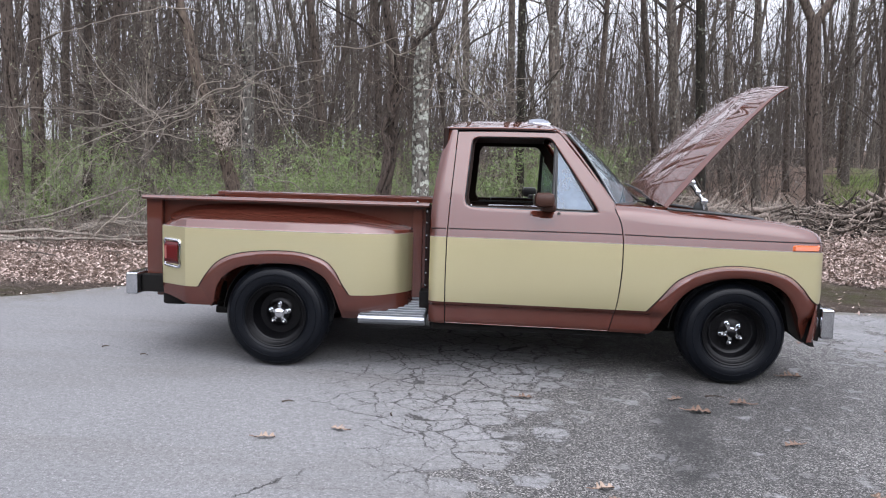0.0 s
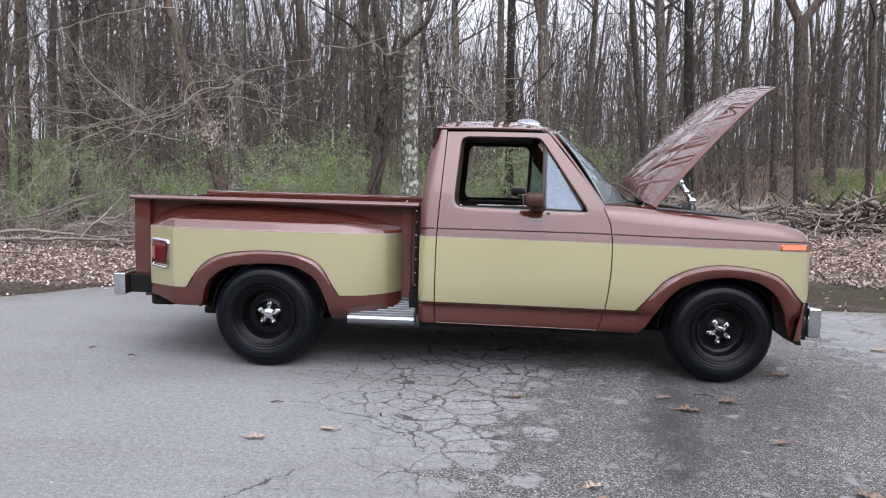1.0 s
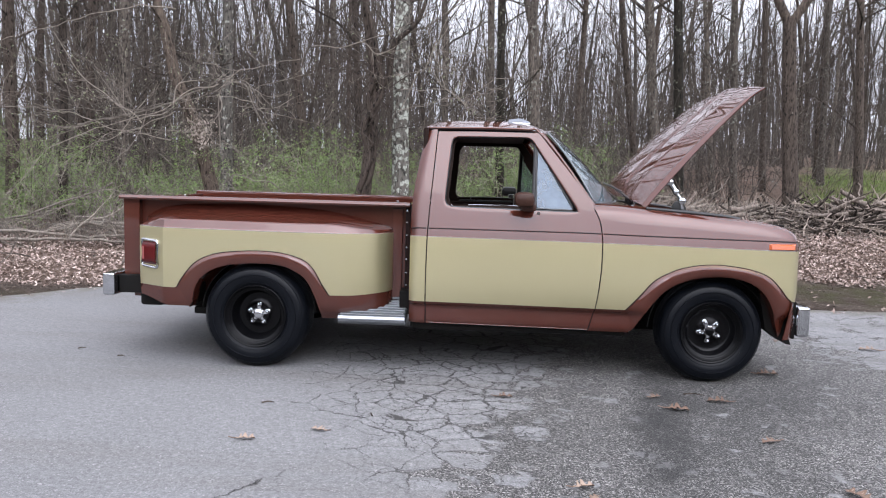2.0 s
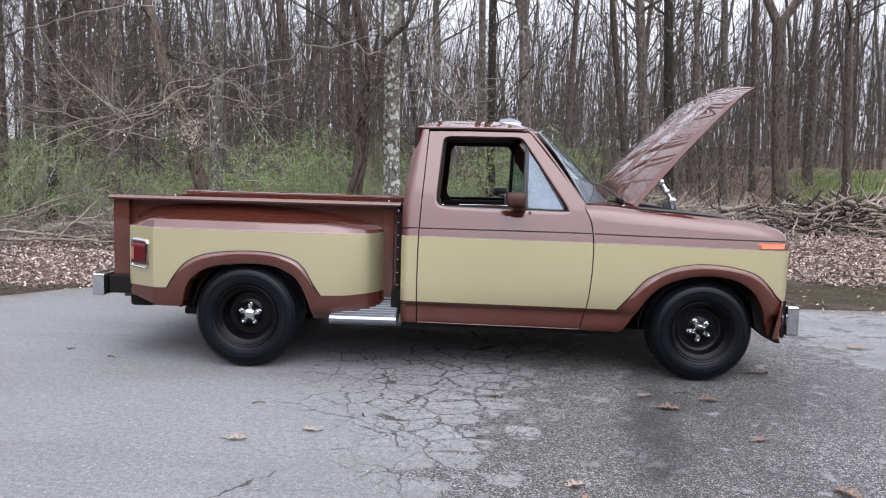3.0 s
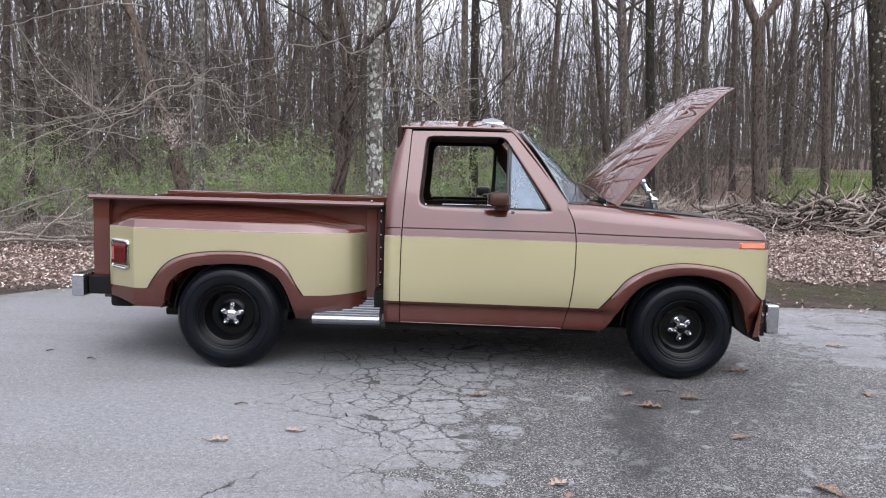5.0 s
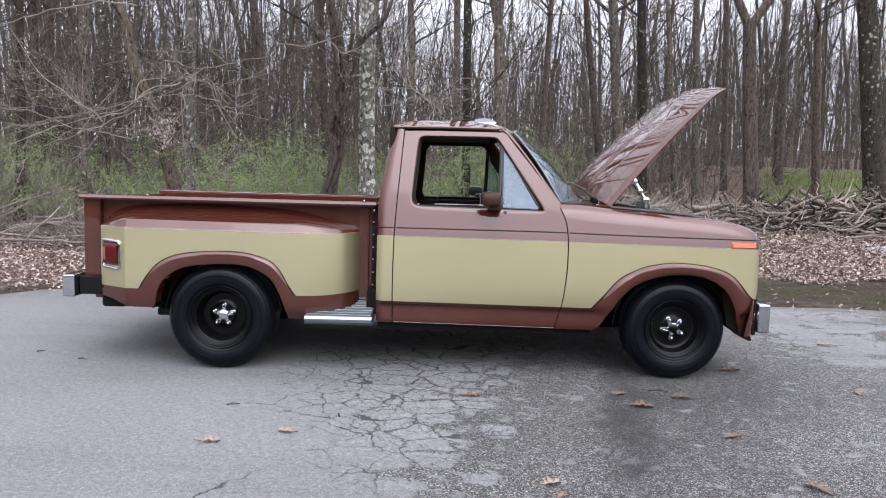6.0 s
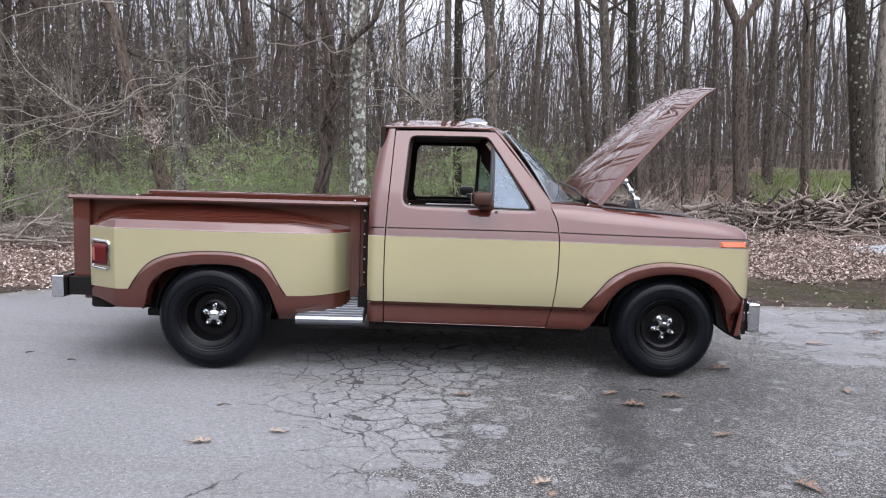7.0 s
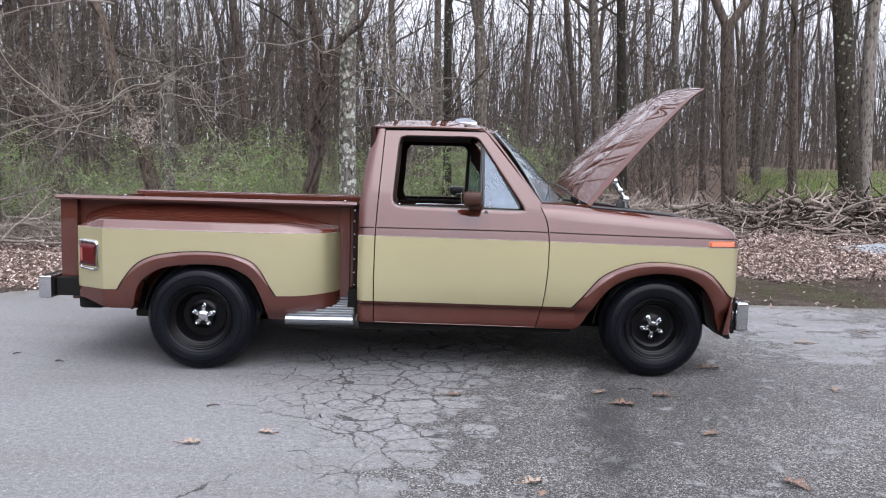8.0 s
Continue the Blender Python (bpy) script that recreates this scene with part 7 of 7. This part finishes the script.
sticks("brush_pile", "heap of weathered sticks and branches", 1900, 3.4, 13.5, 7.2, 9.8, pile_top, 0.004, 0.020, 0.2, 1.0, 91, LOGWOOD, 0.32)
sticks("rotted_sticks", "dark rotting sticks inside the heap", 1700, 3.4, 13.5, 7.4, 9.8, lambda x: pile_top(x) - 0.03, 0.006, 0.026, 0.3, 1.0, 96, BARK_BROWN, 0.2)
sticks("twig_heap", "heap of thin pale twigs and dead stalks", 900, 2.9, 6.6, 7.4, 9.0, lambda x: pile_top(x) + 0.12, 0.002, 0.006, 0.3, 0.9, 92, TWIG, 0.6)
sticks("ground_sticks", "loose sticks strewn over the leaves", 260, -9, 13, 4.4, 8.5, lambda x: 0.0, 0.004, 0.014, 0.2, 1.0, 93, LOGWOOD, 0.08)
thicket("brush_tangle", "tangle of pale curving twigs over dead leaves", 190, -8.5, -2.8, 6.2, 7.8, 0.4, 1.4, 94, TWIG)
r = random.Random(95)
for i in range(12):
    x, y = r.uniform(-7.5, -3.2), r.uniform(6.4, 8.2)
    log(x, y, ground_z(x, y) + r.uniform(0.04, 0.22), r.uniform(1.2, 3.2), r.uniform(0.012, 0.04), r.gauss(0, 0.25), r.gauss(0, 0.06), 950 + i, "fallen pale branch lying on dead leaves", i % 2 == 0, TWIG)

for k, course in enumerate((
        [(-7.2, 6.4, 0.17), (-6.1, 6.3, 0.22), (-5.6, 6.3, 0.27), (-4.95, 6.3, 0.25), (-4.35, 6.3, 0.21), (-3.85, 6.25, 0.25), (-3.2, 6.3, 0.3)],
        [(-7.0, 6.2, 0.10), (-6.1, 6.2, 0.12), (-5.2, 6.2, 0.16), (-4.35, 6.2, 0.18), (-3.85, 6.2, 0.16), (-3.3, 6.2, 0.2)],
        [(-5.3, 6.3, 0.16), (-4.8, 6.3, 0.34), (-4.3, 6.3, 0.42), (-3.85, 6.35, 0.30), (-3.5, 6.4, 0.5)],
        [(-4.6, 6.2, 0.2), (-4.35, 6.25, 0.45), (-3.9, 6.3, 0.6), (-3.6, 6.4, 0.95)])):
    t = thing("fallen_branch", "long pale bare branch fallen on dead leaves", "branch", "fallen branches on the leaves", at=course[0])
    b = Buf()
    pts = [p - Vector(course[0]) + Vector((0, 0.02 * noise.noise((p.x * 4, k, 1)), 0.035 * noise.noise((p.x * 4, k, 5)))) for p in smooth_path(course, 34)]
    b.tube(pts, [0.030 - 0.016 * i / 33 for i in range(34)] if k < 2 else [0.016 - 0.010 * i / 33 for i in range(34)], 7)
    b.mesh("stem", TWIG, t)
    rb = random.Random(300 + k)
    for _ in range(7):
        b = Buf()
        i = rb.randint(8, 30)
        limbs(b, rb, pts[i], rand_dir(rb, 0.6) + Vector((0.4, 0, 0.3)), rb.uniform(0.3, 0.8), 0.008, 1, 4, 2, 0.0, 0.2)
        b.mesh("side_branch", TWIG, t)

# low heap of pale gravel beside the pile
b = Buf()
r = random.Random(97)
for _ in range(900):
    a, q = r.uniform(0, 2 * math.pi), abs(r.gauss(0, 0.5))
    x, y = 8.35 + q * math.cos(a) * 0.75, 6.45 + q * math.sin(a) * 0.35
    s = r.uniform(0.012, 0.035)
    c = Vector((x, y, ground_z(x, y) + 0.10 * math.exp(-q * q * 3) * r.uniform(0.6, 1.0)))
    n0 = len(b.v)
    b.v += [tuple(c + Vector(o) * s * r.uniform(0.6, 1.2)) for o in ((1, 0, 0), (0, 1, 0), (-1, 0, 0), (0, -1, 0), (0.1, 0.1, 0.8), (0, 0, -0.8))]
    b.f += [(n0 + i, n0 + (i + 1) % 4, n0 + 4) for i in range(4)] + [(n0 + (i + 1) % 4, n0 + i, n0 + 5) for i in range(4)]
tagged(b.mesh("gravel_heap", GRAVEL, smooth=0), "low spill of pale blue-grey gravel", "gravel", kind="stuff")

# a bunch of last year's leaves caught in the boughs of the leaning tree
t = thing("dry_leaf_bunch", "pale bunch of withered leaves caught in bare boughs", "leaves", at=(-2.90, 6.95, 1.86))
b = Buf()
r = random.Random(98)
for _ in range(230):
    p = Vector((r.gauss(0, 0.12), r.gauss(0, 0.07), r.gauss(0, 0.13)))
    al = Vector((r.gauss(0, 0.5), r.gauss(0, 0.5), -0.8)).normalized()
    b.leaf(p, al, al.cross(rand_dir(r)).normalized(), r.uniform(0.03, 0.07), r.uniform(0.009, 0.02), r.uniform(-0.5, 0.5))
b.mesh("foliage", simple("withered_leaves", (0.22, 0.18, 0.15), (0.34, 0.29, 0.25), 0.8, big=9), t, smooth=0)
b = Buf()
for _ in range(9):
    q = wander(r, (r.gauss(0, 0.03), 0.0, 0.25), (r.gauss(0, 0.4), r.gauss(0, 0.2), -1), 0.5, 4, 0.2, 0)
    b.tube(q, [0.005, 0.004, 0.003, 0.002, 0.001], 3)
b.mesh("stem_tuft", TWIG, t)
